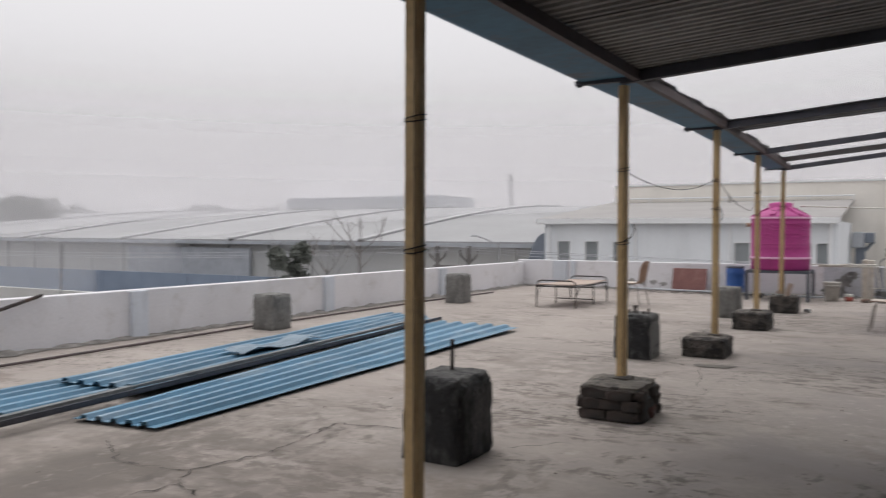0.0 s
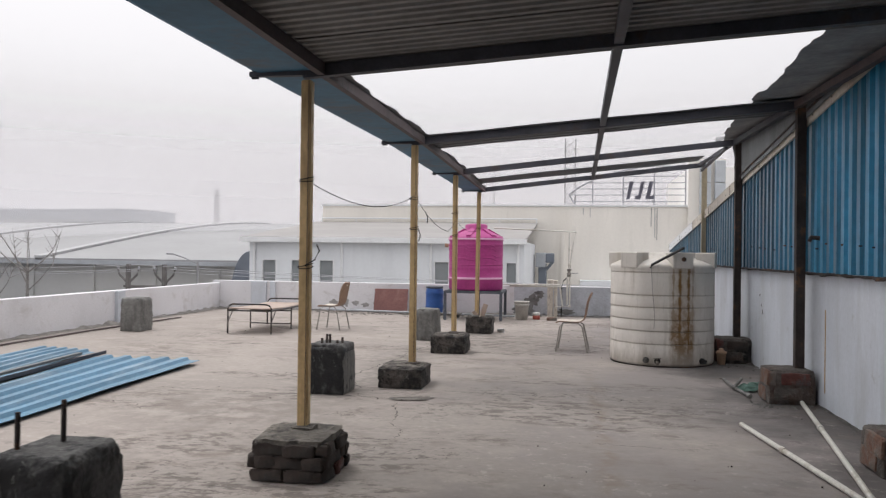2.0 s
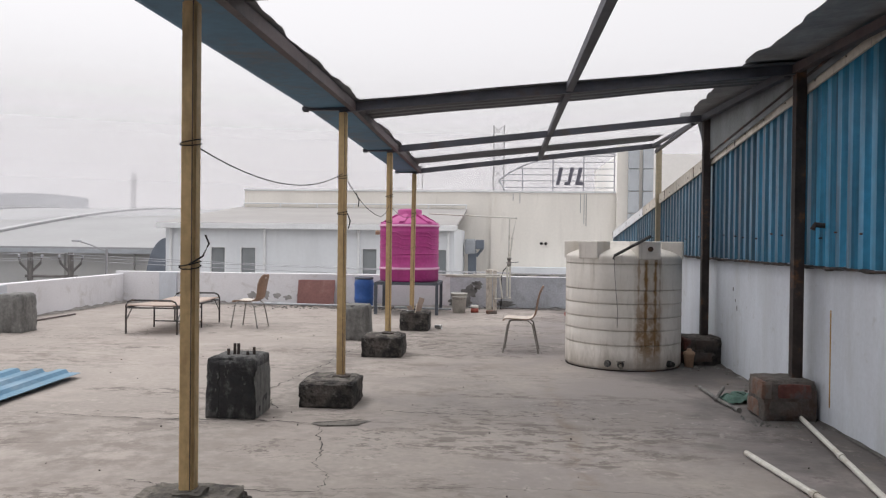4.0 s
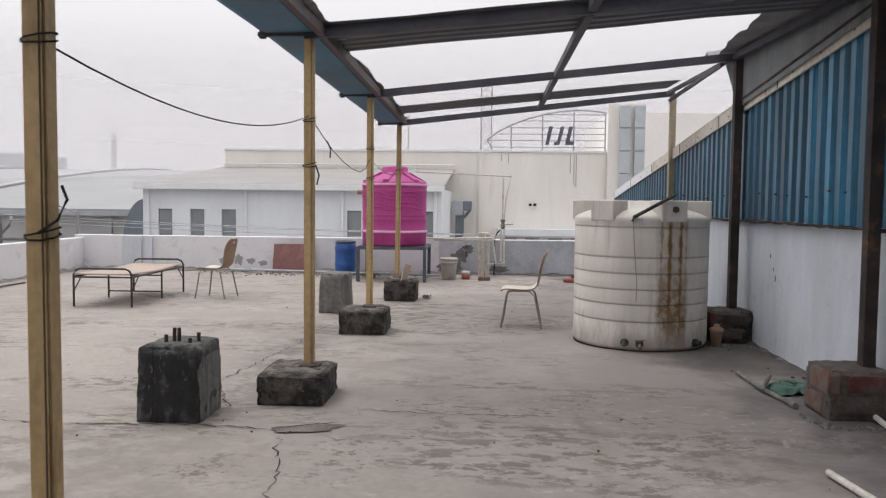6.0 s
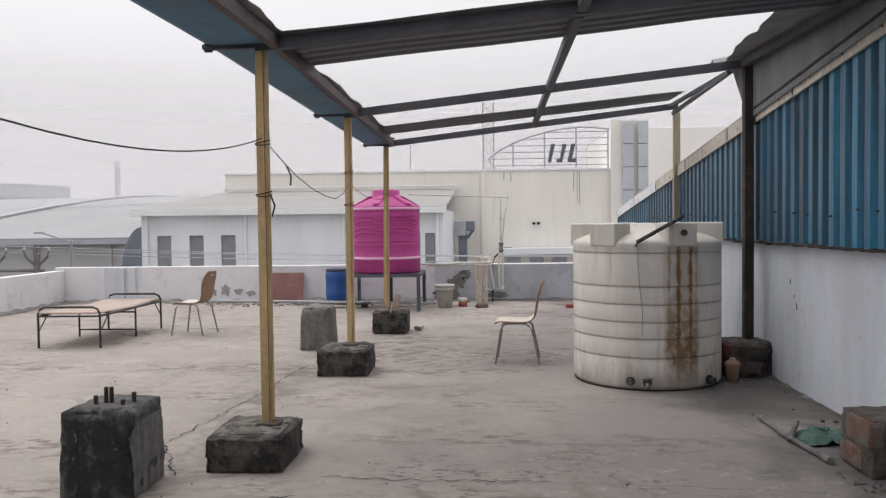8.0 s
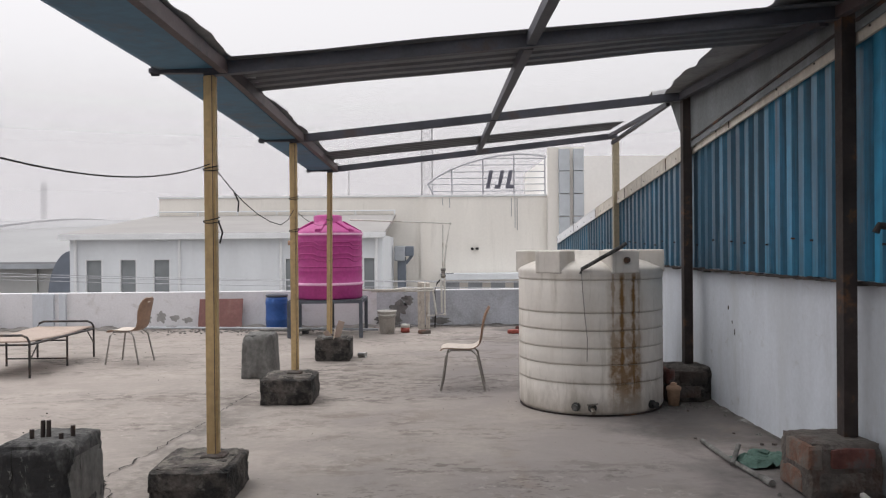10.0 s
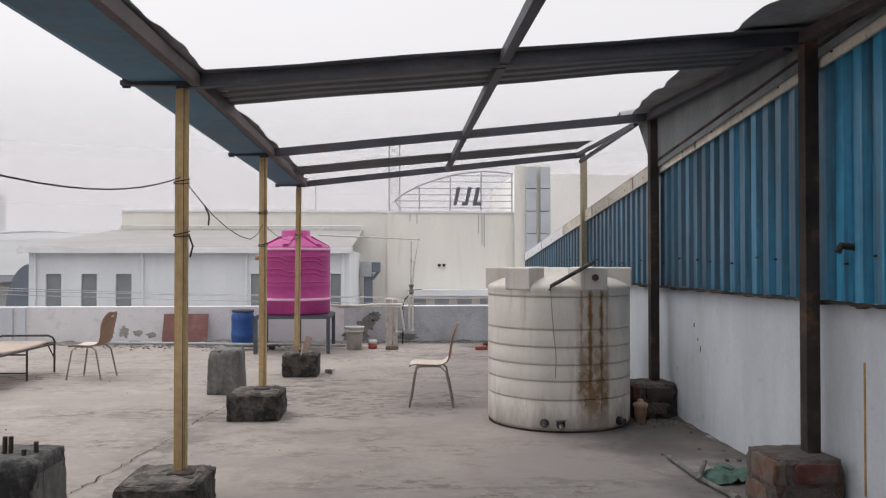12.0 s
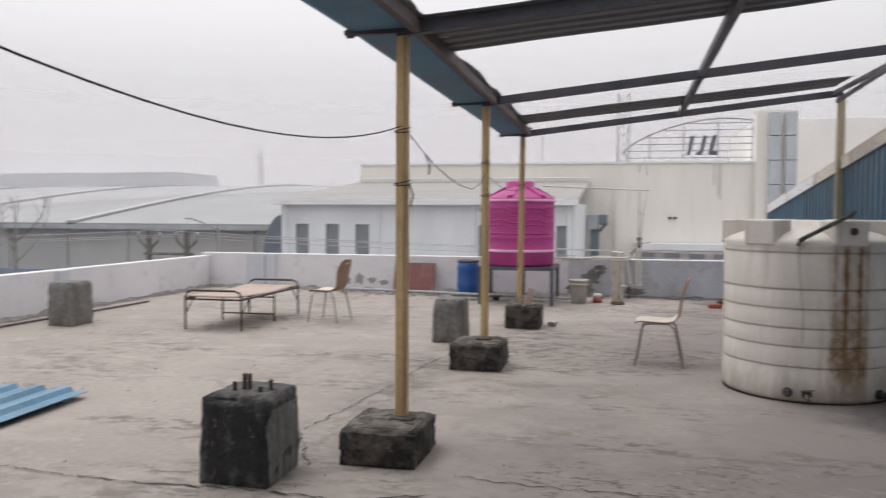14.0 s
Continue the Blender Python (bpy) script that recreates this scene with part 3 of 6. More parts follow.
def tube(bm, pts, r, seg=8, r_end=None):
    """A round tube through points, with capped ends; tapers to r_end."""
    pts = [Vector(p) for p in pts]
    rings = []
    for i, p in enumerate(pts):
        d = (pts[min(i + 1, len(pts) - 1)] - pts[max(i - 1, 0)]).normalized()
        ref = Vector((0, 0, 1)) if abs(d.z) < 0.9 else Vector((1, 0, 0))
        u = d.cross(ref).normalized()
        v = d.cross(u)
        rad = r if r_end is None else r + (r_end - r) * i / (len(pts) - 1)
        rings.append([bm.verts.new(p + (u * math.cos(k * math.tau / seg) + v * math.sin(k * math.tau / seg)) * rad) for k in range(seg)])
    for a, b in zip(rings, rings[1:]):
        for k in range(seg):
            bm.faces.new((a[k], a[(k + 1) % seg], b[(k + 1) % seg], b[k]))
    bm.faces.new(rings[0][::-1])
    bm.faces.new(rings[-1])
    return bm


def lathe(profile, seg=48):
    """A solid of revolution about z from (radius, z) pairs; radius 0 closes it."""
    bm = bmesh.new()
    rings = []
    for r, z in profile:
        if r < 1e-5:
            rings.append([bm.verts.new((0, 0, z))])
        else:
            rings.append([bm.verts.new((r * math.cos(k * math.tau / seg), r * math.sin(k * math.tau / seg), z)) for k in range(seg)])
    for a, b in zip(rings, rings[1:]):
        for k in range(seg):
            j = (k + 1) % seg
            if len(a) == 1 and len(b) > 1:
                bm.faces.new((a[0], b[j], b[k]))
            elif len(b) == 1 and len(a) > 1:
                bm.faces.new((a[k], a[j], b[0]))
            elif len(a) > 1:
                bm.faces.new((a[k], a[j], b[j], b[k]))
    return bm


def rough_block(lo, hi, cuts=7, amp=0.012, chip=0.03, seed=0.0, taper=0.0, crown=0.9):
    """A cast block with uneven faces, worn corners and a slight taper."""
    bm = bmesh.new()
    box(bm, lo, hi)
    bmesh.ops.subdivide_edges(bm, edges=bm.edges[:], cuts=cuts, use_grid_fill=True)
    c = (Vector(lo) + Vector(hi)) / 2
    half = (Vector(hi) - Vector(lo)) / 2
    for v in bm.verts:
        q = Vector(((v.co[i] - c[i]) / half[i] for i in range(3)))
        edge = sorted(abs(a) for a in q)
        corner = max(0, edge[1] - 0.74) / 0.26
        knock = 0.55 + 1.5 * max(0, noise.noise(v.co * 9 + Vector((seed * 3, 1, 0)))) + (crown if q.z > 0.74 else 0)
        v.co -= Vector((q.x * half.x, q.y * half.y, max(q.z, 0) * half.z * 0.6)) * corner ** 1.5 * knock * chip / max(half.length * 0.5, 0.1)
        f = noise.noise_vector(v.co * 6 + Vector((seed, seed * 2, 0))) * amp * 0.7 + noise.noise_vector(v.co * 21 + Vector((seed, 0, 3))) * amp * 0.55
        if v.co.z < lo[2] + 0.005:
            f.z = lo[2] - v.co.z
        v.co += f
        k = 1 - taper * (v.co.z - lo[2]) / (hi[2] - lo[2])
        v.co.x = c.x + (v.co.x - c.x) * k
        v.co.y = c.y + (v.co.y - c.y) * k
    return bm


def rib_profile(width, pitch, height, ridge=0.3):
    """Points (across, up) of a trapezoid-ribbed sheet."""
    pts, u = [], 0.0
    while u < width - 1e-6:
        for f, h in ((0.0, 0), (1 - ridge - 0.24, 0), (1 - ridge - 0.12, 1), (1 - 0.12, 1)):
            a = u + f * pitch
            if a <= width:
                pts.append((a, h * height))
        u += pitch
    pts.append((width, 0.0))
    return pts


def ribbed(place, width, length, pitch=0.2, height=0.035, steps=1, thick=0.004, ridge=0.3):
    """A ribbed sheet with thickness; place(u across, s along 0..1, h up) gives the point in space."""
    bm = bmesh.new()
    prof = rib_profile(width, pitch, height, ridge)
    grid = []
    for off in (0.0, -thick):
        grid.append([[bm.verts.new(place(u, s / steps, h + off)) for u, h in prof] for s in range(steps + 1)])
    for g in grid:
        for a, b in zip(g, g[1:]):
            for i in range(len(prof) - 1):
                bm.faces.new((a[i], a[i + 1], b[i + 1], b[i]))
    t, b = grid
    for s in (0, steps):
        for i in range(len(prof) - 1):
            bm.faces.new((t[s][i], t[s][i + 1], b[s][i + 1], b[s][i]))
    for i in (0, len(prof) - 1):
        for s in range(steps):
            bm.faces.new((t[s][i], t[s + 1][i], b[s + 1][i], b[s][i]))
    return bm


def sagging(a, b, sag, n=14):
    a, b = Vector(a), Vector(b)
    return [a.lerp(b, i / n) - Vector((0, 0, 4 * sag * (i / n) * (1 - i / n))) for i in range(n + 1)]

# ---- setting: the roof terrace ----
X_LEFT, X_WALL, Y_FAR, Y_BACK = -7.1, 4.12, 14.2, -9.5
GROUND_Z = -10.41

bm = bmesh.new()
nx, ny = 56, 128
vs = [[bm.verts.new((X_LEFT - 0.2 + (X_WALL + 0.3 - X_LEFT) * i / nx, Y_BACK + (Y_FAR + 0.2 - Y_BACK) * j / ny,
                     0.006 * noise.noise(Vector((i * 0.35, j * 0.35, 0))) - 0.004)) for j in range(ny + 1)] for i in range(nx + 1)]
for i in range(nx):
    for j in range(ny):
        bm.faces.new((vs[i][j], vs[i + 1][j], vs[i + 1][j + 1], vs[i][j + 1]))
box(bm, (X_LEFT - 0.2, Y_BACK, -0.3), (X_WALL + 0.1, Y_FAR + 0.2, -0.03))
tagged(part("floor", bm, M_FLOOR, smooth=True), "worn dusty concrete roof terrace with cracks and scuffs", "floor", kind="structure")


def crack(pts, width, seed):
    """A jagged open crack lying in the floor."""
    bm = bmesh.new()
    rnd = random.Random(seed)
    line = []
    for (x0, y0), (x1, y1) in zip(pts, pts[1:]):
        d = math.hypot(x1 - x0, y1 - y0)
        k = max(2, int(d / 0.045))
        for i in range(k):
            f = i / k
            line.append((x0 + (x1 - x0) * f + rnd.uniform(-0.024, 0.024), y0 + (y1 - y0) * f + rnd.uniform(-0.024, 0.024)))
    line.append(pts[-1])
    rows = []
    for i, (x, y) in enumerate(line):
        a, b = line[max(i - 1, 0)], line[min(i + 1, len(line) - 1)]
        d = Vector((b[0] - a[0], b[1] - a[1], 0)).normalized()
        nrm = Vector((-d.y, d.x, 0))
        w = 0.62 * width * rnd.uniform(0.15, 1.15) * (1 if 0 < i < len(line) - 1 else 0.1)
        rows.append((bm.verts.new(Vector((x, y, 0.0032)) + nrm * w / 2), bm.verts.new(Vector((x, y, 0.0032)) - nrm * w / 2)))
    for a, b in zip(rows, rows[1:]):
        bm.faces.new((a[0], a[1], b[1], b[0]))
    return tagged(part("floor_crack", bm, M_CRACK), "jagged dark crack in the concrete terrace floor", "crack", kind="structure")


for k, (pts, w) in enumerate((
        (((-2.6, 2.95), (-1.4, 2.83), (-0.96, 2.86), (-0.56, 2.88), (-0.08, 2.82), (0.33, 3.03)), 0.028),
        (((0.37, 3.38), (0.63, 3.32), (1.08, 3.29), (1.82, 3.27)), 0.02),
        (((1.82, 3.27), (2.6, 3.2), (3.3, 3.1)), 0.008),
        (((0.02, 2.72), (0.06, 2.4), (0.16, 2.1), (0.2, 1.7), (0.36, 1.4), (0.35, 1.1)), 0.014),
        (((-0.9, 1.2), (-0.12, 1.07), (0.35, 1.1)), 0.014),
        (((0.4, 1.15), (1.1, 1.25), (1.92, 1.3), (2.7, 1.2)), 0.008),
        (((-0.5, 3.35), (-0.86, 4.06), (-0.77, 4.74), (-0.62, 5.84), (-0.6, 6.7), (-0.48, 7.39), (-0.4, 8.0)), 0.019),
        (((0.1, 9.3), (0.0, 8.7), (-0.25, 8.1)), 0.012),
        (((-1.75, -3.17), (-1.68, -2.89), (-1.82, -2.68), (-1.67, -2.1), (-1.79, -1.28), (-1.23, -1.15), (-0.8, -1.2)), 0.022),
        (((-1.43, -2.98), (-1.68, -2.89)), 0.018),
        (((-2.85, -2.47), (-2.31, -2.77), (-1.82, -2.68)), 0.016),
        (((-0.4, -1.25), (-0.21, -1.08), (-0.1, -0.93)), 0.014),
        (((-5.2, 6.9), (-3.4, 6.6), (-2.0, 6.9), (-0.9, 6.6)), 0.010),
        (((0.3, 5.0), (0.9, 5.1), (1.6, 4.9)), 0.008))):
    crack(pts, w, k + 1)


def spall(x, y, rx, ry, seed):
    """A shallow broken-off patch of screed with a ragged outline."""
    bm = bmesh.new()
    r_ = random.Random(seed)
    ring = []
    for k in range(48):
        a = math.tau * k / 48
        f = 0.8 + 0.45 * noise.noise(Vector((math.cos(a) * 1.7, math.sin(a) * 1.7, seed * 2.9))) + r_.uniform(-0.07, 0.07)
        ring.append(bm.verts.new((x + rx * math.cos(a) * f, y + ry * math.sin(a) * f + 0.25 * rx * math.cos(a) * f, 0.0028)))
    bm.faces.new(ring)
    tagged(part("floor_spall", bm, M_SPALL), "grey broken patch in the floor screed", "floor patch", kind="structure")


spall(0.14, 2.87, 0.27, 0.1, 1)

# parapets, with pilasters on the inner face
wall_far = tagged(part("parapet_far", boxed((X_LEFT - 0.2, Y_FAR, -0.3), (X_WALL + 0.1, Y_FAR + 0.2, 0.70), 0.012), M_PARAPET),
                  "low whitewashed parapet wall at the terrace end, patchy", "parapet", kind="structure")
wall_left = tagged(part("parapet_left", boxed((X_LEFT - 0.2, Y_BACK, -0.3), (X_LEFT, Y_FAR, 0.64), 0.012), M_PARAPET),
                   "low whitewashed parapet wall along the terrace side", "parapet", kind="structure")
for y in (-3.0, 1.3, 5.45, 9.6):
    part("pilaster", boxed((X_LEFT, y - 0.13, 0), (X_LEFT + 0.07, y + 0.13, 0.63), 0.008), M_WHITE_WALL, wall_left)
for x0, x1 in ((-6.25, -5.85), (-5.75, -5.62)):
    part("pilaster", boxed((x0, Y_FAR - 0.06, 0), (x1, Y_FAR, 0.69), 0.008), M_WHITE_WALL, wall_far)


def patch(name, at, r0, r1, seed, mat, parent):
    """A flake of bare cement where the paint has come off."""
    bm = bmesh.new()
    rnd = random.Random(seed)
    ring = []
    for k in range(44):
        f = 0.8 + 0.55 * noise.noise(Vector((math.cos(k * math.tau / 44) * 1.9, math.sin(k * math.tau / 44) * 1.9, seed * 3.3))) + rnd.uniform(-0.04, 0.04)
        ring.append((math.cos(k * math.tau / 44) * r0 * f, math.sin(k * math.tau / 44) * r1 * f))
    f = [bm.verts.new((at[0] + u, at[1], at[2] + w)) for u, w in ring]
    g = [bm.verts.new((at[0] + u, at[1] - 0.006, at[2] + w)) for u, w in ring]
    bm.faces.new(g)
    for k in range(44):
        bm.faces.new((f[k], f[(k + 1) % 44], g[(k + 1) % 44], g[k]))
    return part(name, bm, mat, parent)


# thin slab that gives this stretch of parapet a darker blue-grey
part("grey_wash", boxed((0.35, Y_FAR - 0.003, 0.0), (X_WALL - 0.01, Y_FAR + 0.02, 0.685)), M_PARAPET_GREY, wall_far, "darker blue-grey stretch with black mould")
rnd = random.Random(5)
for k, (x, z, a, b) in enumerate(((-4.1, 0.2, 0.14, 0.1), (-3.82, 0.22, 0.12, 0.13), (-3.55, 0.2, 0.1, 0.07), (-3.3, 0.16, 0.12, 0.06), (-3.05, 0.22, 0.07, 0.04), (-2.8, 0.12, 0.08, 0.03),
                                  (-5.7, 0.35, 0.05, 0.1), (0.75, 0.32, 0.22, 0.2), (0.95, 0.5, 0.13, 0.12), (0.6, 0.12, 0.3, 0.11), (1.55, 0.1, 0.25, 0.08))):
    patch("bare_patch", (x, Y_FAR - (0.004 if x > 0.3 else 0.0), z), a, b, k, M_GRIME if x > 0.5 else M_PARAPET_DIRT, wall_far)


def skirt(name, a, b, depth, height, seed, nrm, mat):
    """Uneven cement and dirt heaped along the foot of a wall."""
    bm = bmesh.new()
    a, b, nrm = Vector(a), Vector(b), Vector(nrm)
    n = int((b - a).length / 0.09)
    rows = []
    for i in range(n + 1):
        p = a.lerp(b, i / n)
        q = abs(noise.noise(Vector((i * 0.22, seed, 0)))) + 0.35 * abs(noise.noise(Vector((i * 0.9, seed, 4))))
        d, h = depth * (0.35 + 1.3 * q), height * (0.25 + 1.4 * q)
        rows.append([bm.verts.new(p + Vector((0, 0, h))), bm.verts.new(p + nrm * d * 0.5 + Vector((0, 0, h * 0.7))),
                     bm.verts.new(p + nrm * d + Vector((0, 0, 0.004)))])
    for r, s in zip(rows, rows[1:]):
        for k in range(2):
            bm.faces.new((r[k], r[k + 1], s[k + 1], s[k]))
    return tagged(part(name, bm, mat), "rough cement and dirt heaped along the wall foot", "debris", kind="structure")


skirt("trim_left", (X_LEFT + 0.002, -9, 0), (X_LEFT + 0.002, Y_FAR, 0), 0.2, 0.06, 1, (1, 0, 0), M_DEBRIS)
skirt("trim_far", (X_LEFT, Y_FAR - 0.004, 0), (0.4, Y_FAR - 0.004, 0), 0.35, 0.07, 2, (0, -1, 0), M_DEBRIS)
skirt("trim_far", (0.4, Y_FAR - 0.006, 0), (X_WALL, Y_FAR - 0.006, 0), 0.3, 0.035, 4, (0, -1, 0), M_FOOT_DIRT)
skirt("trim_right", (X_WALL - 0.002, -9, 0), (X_WALL - 0.002, Y_FAR, 0), 0.06, 0.022, 3, (-1, 0, 0), M_FOOT_DIRT)

# right-hand wall: whitewashed masonry, blue ribbed cladding above, cream flashing along its sloping top
tagged(part("wall_right", boxed((X_WALL, Y_BACK, -0.3), (X_WALL + 0.2, Y_FAR + 0.2, 1.36), 0.01), M_WHITE_WALL),
       "whitewashed masonry wall with grey runs and rust stains", "wall", kind="structure")
# unseen wall, added and raised to hold light off the canopy's right side
tagged(part("wall_back", boxed((X_LEFT - 0.2, Y_BACK - 0.2, -0.3), (X_WALL + 0.2, Y_BACK, 3.4)), M_WHITE_WALL), "unseen plain whitewashed wall added behind to hold back light", "wall", kind="structure")


def gable(y):
    return 3.27 - 0.1045 * y


cladding = thing("cladding", pose(X_WALL, 0, 1.34), "blue ribbed metal cladding above the white wall, stained", "cladding", kind="structure")
y = -9.5
while y < 14.4:
    y0 = y

    def place(u, s, h, y0=y0):
        lo = -0.03 + 0.012 * noise.noise(Vector(((y0 + u) * 4, 0, 0)))
        return Vector((-0.012 - h, y0 + u, lo + (gable(y0 + u) - 1.36 - lo) * s))
    part("cladding_panel", ribbed(place, 1.0, 1, 0.2, 0.045, ridge=0.42), M_CLAD, cladding)
    y += 0.995
bm = bmesh.new()
n = 900
rows = []
for k in range(n + 1):
    yy = -9.5 + 23.9 * k / n
    lo = -0.046 - 0.03 * max(0, noise.noise(Vector((yy * 7.1, 2, 0)))) - 0.02 * abs(noise.noise(Vector((yy * 23, 5, 0))))
    hi = -0.036 + 0.022 * noise.noise(Vector((yy * 9.3, 9, 0)))
    rows.append([bm.verts.new((x, yy, z)) for x, z in ((-0.064, lo), (-0.066, hi), (-0.004, hi), (-0.004, lo))])
for r, s in zip(rows, rows[1:]):
    for q in range(4):
        bm.faces.new((r[q], r[(q + 1) % 4], s[(q + 1) % 4], s[q]))
part("rusty_drip_edge", bm, M_RUST, cladding, "rusted black lower edge of the cladding")
for k in range(34):
    yy = -1.5 + k * 0.4 + 0.05 * ((k * 7) % 3)
    if gable(yy) > 1.75:
        part("bolt", tube(bmesh.new(), [(-0.05, yy, 0.2 + 0.015 * ((k * 5) % 4)), (-0.075, yy, 0.2 + 0.015 * ((k * 5) % 4))], 0.008, 6), M_RUST, cladding)
part("bracket", tube(bmesh.new(), [(-0.04, 3.24, 0.3), (-0.13, 3.24, 0.31), (-0.15, 3.24, 0.27)], 0.022, 8), M_RUST, cladding, "rusty stub of pipe through the cladding")
flash = thing("flashing", pose(X_WALL, 0, 0), "cream metal flashing along the sloping cladding top", "flashing", kind="structure")
for k in range(13):
    a, b = -9.5 + k * 1.9, -9.5 + (k + 1) * 1.9
    bm = bmesh.new()
    bar(bm, (-0.075, a, gable(a) - 0.035), (-0.075, b - 0.01, gable(b) - 0.035), 0.02, 0.14)
    bar(bm, (0.04, a, gable(a) + 0.047), (0.04, b - 0.01, gable(b) + 0.047), 0.25, 0.012)
    strip_ = part("flashing_strip", bm, M_FLASH if b < 12.2 else M_TRIM, flash, "" if b < 12.2 else "newer white flashing end")
    for q in range(3):
        yy = a + 0.3 + q * 0.6
        part("rivet", tube(bmesh.new(), [(-0.084, yy, gable(yy) - 0.05), (-0.092, yy, gable(yy) - 0.05)], 0.008, 6), M_RUST, strip_)
    part("lap", bar(bmesh.new(), (-0.088, b - 0.03, gable(b) - 0.03), (-0.088, b - 0.01, gable(b) - 0.03), 0.004, 0.13), M_RUST, strip_)
# rust runs on the white wall
for y, z0, z1, w in ((3.22, 0.15, 0.95, 0.02), (5.95, 0.94, 0.98, 0.02), (5.8, 0.72, 0.78, 0.014), (5.86, 0.82, 0.85, 0.012)):
    bm = boxed((X_WALL - 0.004, y - w / 2, z0), (X_WALL + 0.01, y + w / 2, z1), 0.003)
    tagged(part("rust_run", bm, M_RUST_RUN if y < 4 else M_RUST), "narrow rust run down the white wall", "stain", kind="structure")

# ---- canopy ----
POST_Y = (-3.03, 0.1, 3.72, 6.87, 9.95)
WALL_Y = {-6.5: -6.5, -3.03: -3.1, 0.1: 0.05, 3.72: 3.58, 6.87: 6.68, 9.95: 9.95}
LOW = (2.58, 2.602, 2.645, 2.62, 2.60)
HIGH = (2.86, 2.885, 2.955, 3.01, 3.05)


def rafter_z(y, x):
    """Underside of the rafters, between the frames."""
    ys = (-9.5, *POST_Y)
    lo, hi = (LOW[0], *LOW), (HIGH[0], *HIGH)
    for i in range(len(ys) - 1):
        if y <= ys[i + 1] or i == len(ys) - 2:
            f = (y - ys[i]) / (ys[i + 1] - ys[i])
            a, b = lo[i] + (lo[i + 1] - lo[i]) * f, hi[i] + (hi[i + 1] - hi[i]) * f
            return a + (b - a) * x / 4.0


def eave(y):
    """Outer edge of the gutter, which runs in towards the far end."""
    return -0.43 + 0.008 * max(y, 0.0)


canopy = thing("canopy", pose(0, 0, 0), "half-stripped steel canopy with ochre posts and blue gutter", "canopy")
for k, y in enumerate((-6.5, *POST_Y)):
    foot = {0.1: 0.27, 3.72: 0.22, 6.87: 0.26, 9.95: 0.3}.get(y, 0.0)
    top = rafter_z(y, 0)
    lean = -0.2 if y == 9.95 else 0.0
    px_, py_ = (-0.06, 0.18) if y == 0.1 else (-0.025, y)
    bm = bmesh.new()
    bar(bm, (px_, py_ + lean, foot - 0.02), (px_, py_, top), 0.072, 0.072, (0, 1, 0))
    bmesh.ops.bevel(bm, geom=bm.edges[:], offset=0.008, segments=2, affect="EDGES")
    post = part("post", bm, M_YELLOW, canopy, "ochre painted steel post, scuffed")
    part("seam", bar(bmesh.new(), (px_ + 0.02, py_ + lean - 0.037, foot), (px_ + 0.02, py_ - 0.037, top), 0.004, 0.003, (0, 1, 0)), M_STEEL_BROWN, post)
    for z in ((2.05, 1.72) if y in (3.72, 6.87) else (1.93, 1.35)):
        bm = bmesh.new()
        for q in range(2):
            zz = z + q * 0.014
            tube(bm, [(px_ + 0.05 * math.cos(a), py_ + lean * (1 - zz / 2.6) + 0.05 * math.sin(a), zz + 0.012 * math.sin(a + q)) for a in [math.tau * i / 8 + 0.39 for i in range(9)]], 0.0032, 5)
        part("rope_tie", bm, M_ROPE, post)
    bm = bmesh.new()
    bar(bm, (-0.06, y, rafter_z(y, -0.06) + 0.04), (4.05, WALL_Y[y], rafter_z(y, 4.05) + 0.04), 0.06, 0.08)
    part("rafter_end", bar(bmesh.new(), (eave(y), y - 0.01, rafter_z(y, 0) + 0.028), (0.1, y - 0.01, rafter_z(y, 0) + 0.028), 0.05, 0.03), M_STEEL, canopy)
    part("rafter", bm, M_STEEL, canopy, "dark steel cross rafter")
    bm = bmesh.new()
    bar(bm, (eave(y) + 0.03, y, top + 0.0), (eave(y) + 0.03, y, top + 0.16), 0.05, 0.012, (0, 1, 0))
    part("gutter_bracket", bm, M_STEEL, canopy)
    if y < 9:
        bm = bmesh.new()
        bar(bm, (3.975, WALL_Y[y], 0.34 if y > -3 else 0.0), (3.975, WALL_Y[y], rafter_z(y, 4) + 0.09), 0.088, 0.088, (0, 1, 0))
        part("wall_post", bm, M_RUST, canopy, "rusty black steel post beside the wall")
bm = bmesh.new()
bar(bm, (4.03, 9.95, 0.0), (4.03, 9.95, rafter_z(9.95, 4)), 0.085, 0.085, (0, 1, 0))
part("wall_post", bm, M_FADED, canopy, "faded ochre steel post beside the wall")
# longitudinal members
spans = list(zip((-9.5, -6.5, *POST_Y[:-1]), (-6.5, *POST_Y)))
for a, b in spans:
    for x, mat, w, h, name in ((0.07, M_STEEL_BROWN, 0.05, 0.08, "eave_beam"), (2.03, M_STEEL, 0.06, 0.07, "mid_rail"), (3.93, M_STEEL_BROWN, 0.06, 0.07, "wall_beam")):
        za, zb = rafter_z(a, x) + 0.044, rafter_z(b, x) + 0.044
        if name == "wall_beam" and b > 4:
            mat = M_STEEL
        if name == "wall_beam" and b > 9:
            w, h = 0.04, 0.045
        if name == "eave_beam" and b <= 0:
            mat = M_STEEL
        bm = bmesh.new()
        k0, k1 = (0.009 * (a - 6), 0.009 * (b - 6)) if name == "mid_rail" else (0, 0)
        bar(bm, (x + k0, a + 0.035, za), (x + k1, b - 0.035, zb), w, h)
        part(name, bm, mat, canopy)
bm = bmesh.new()
bar(bm, (3.85, 6.87, rafter_z(6.87, 3.9) + 0.0), (3.98, 9.95, rafter_z(9.95, 4) - 0.06), 0.04, 0.04)
part("tie_bar", bm, M_STEEL, canopy)


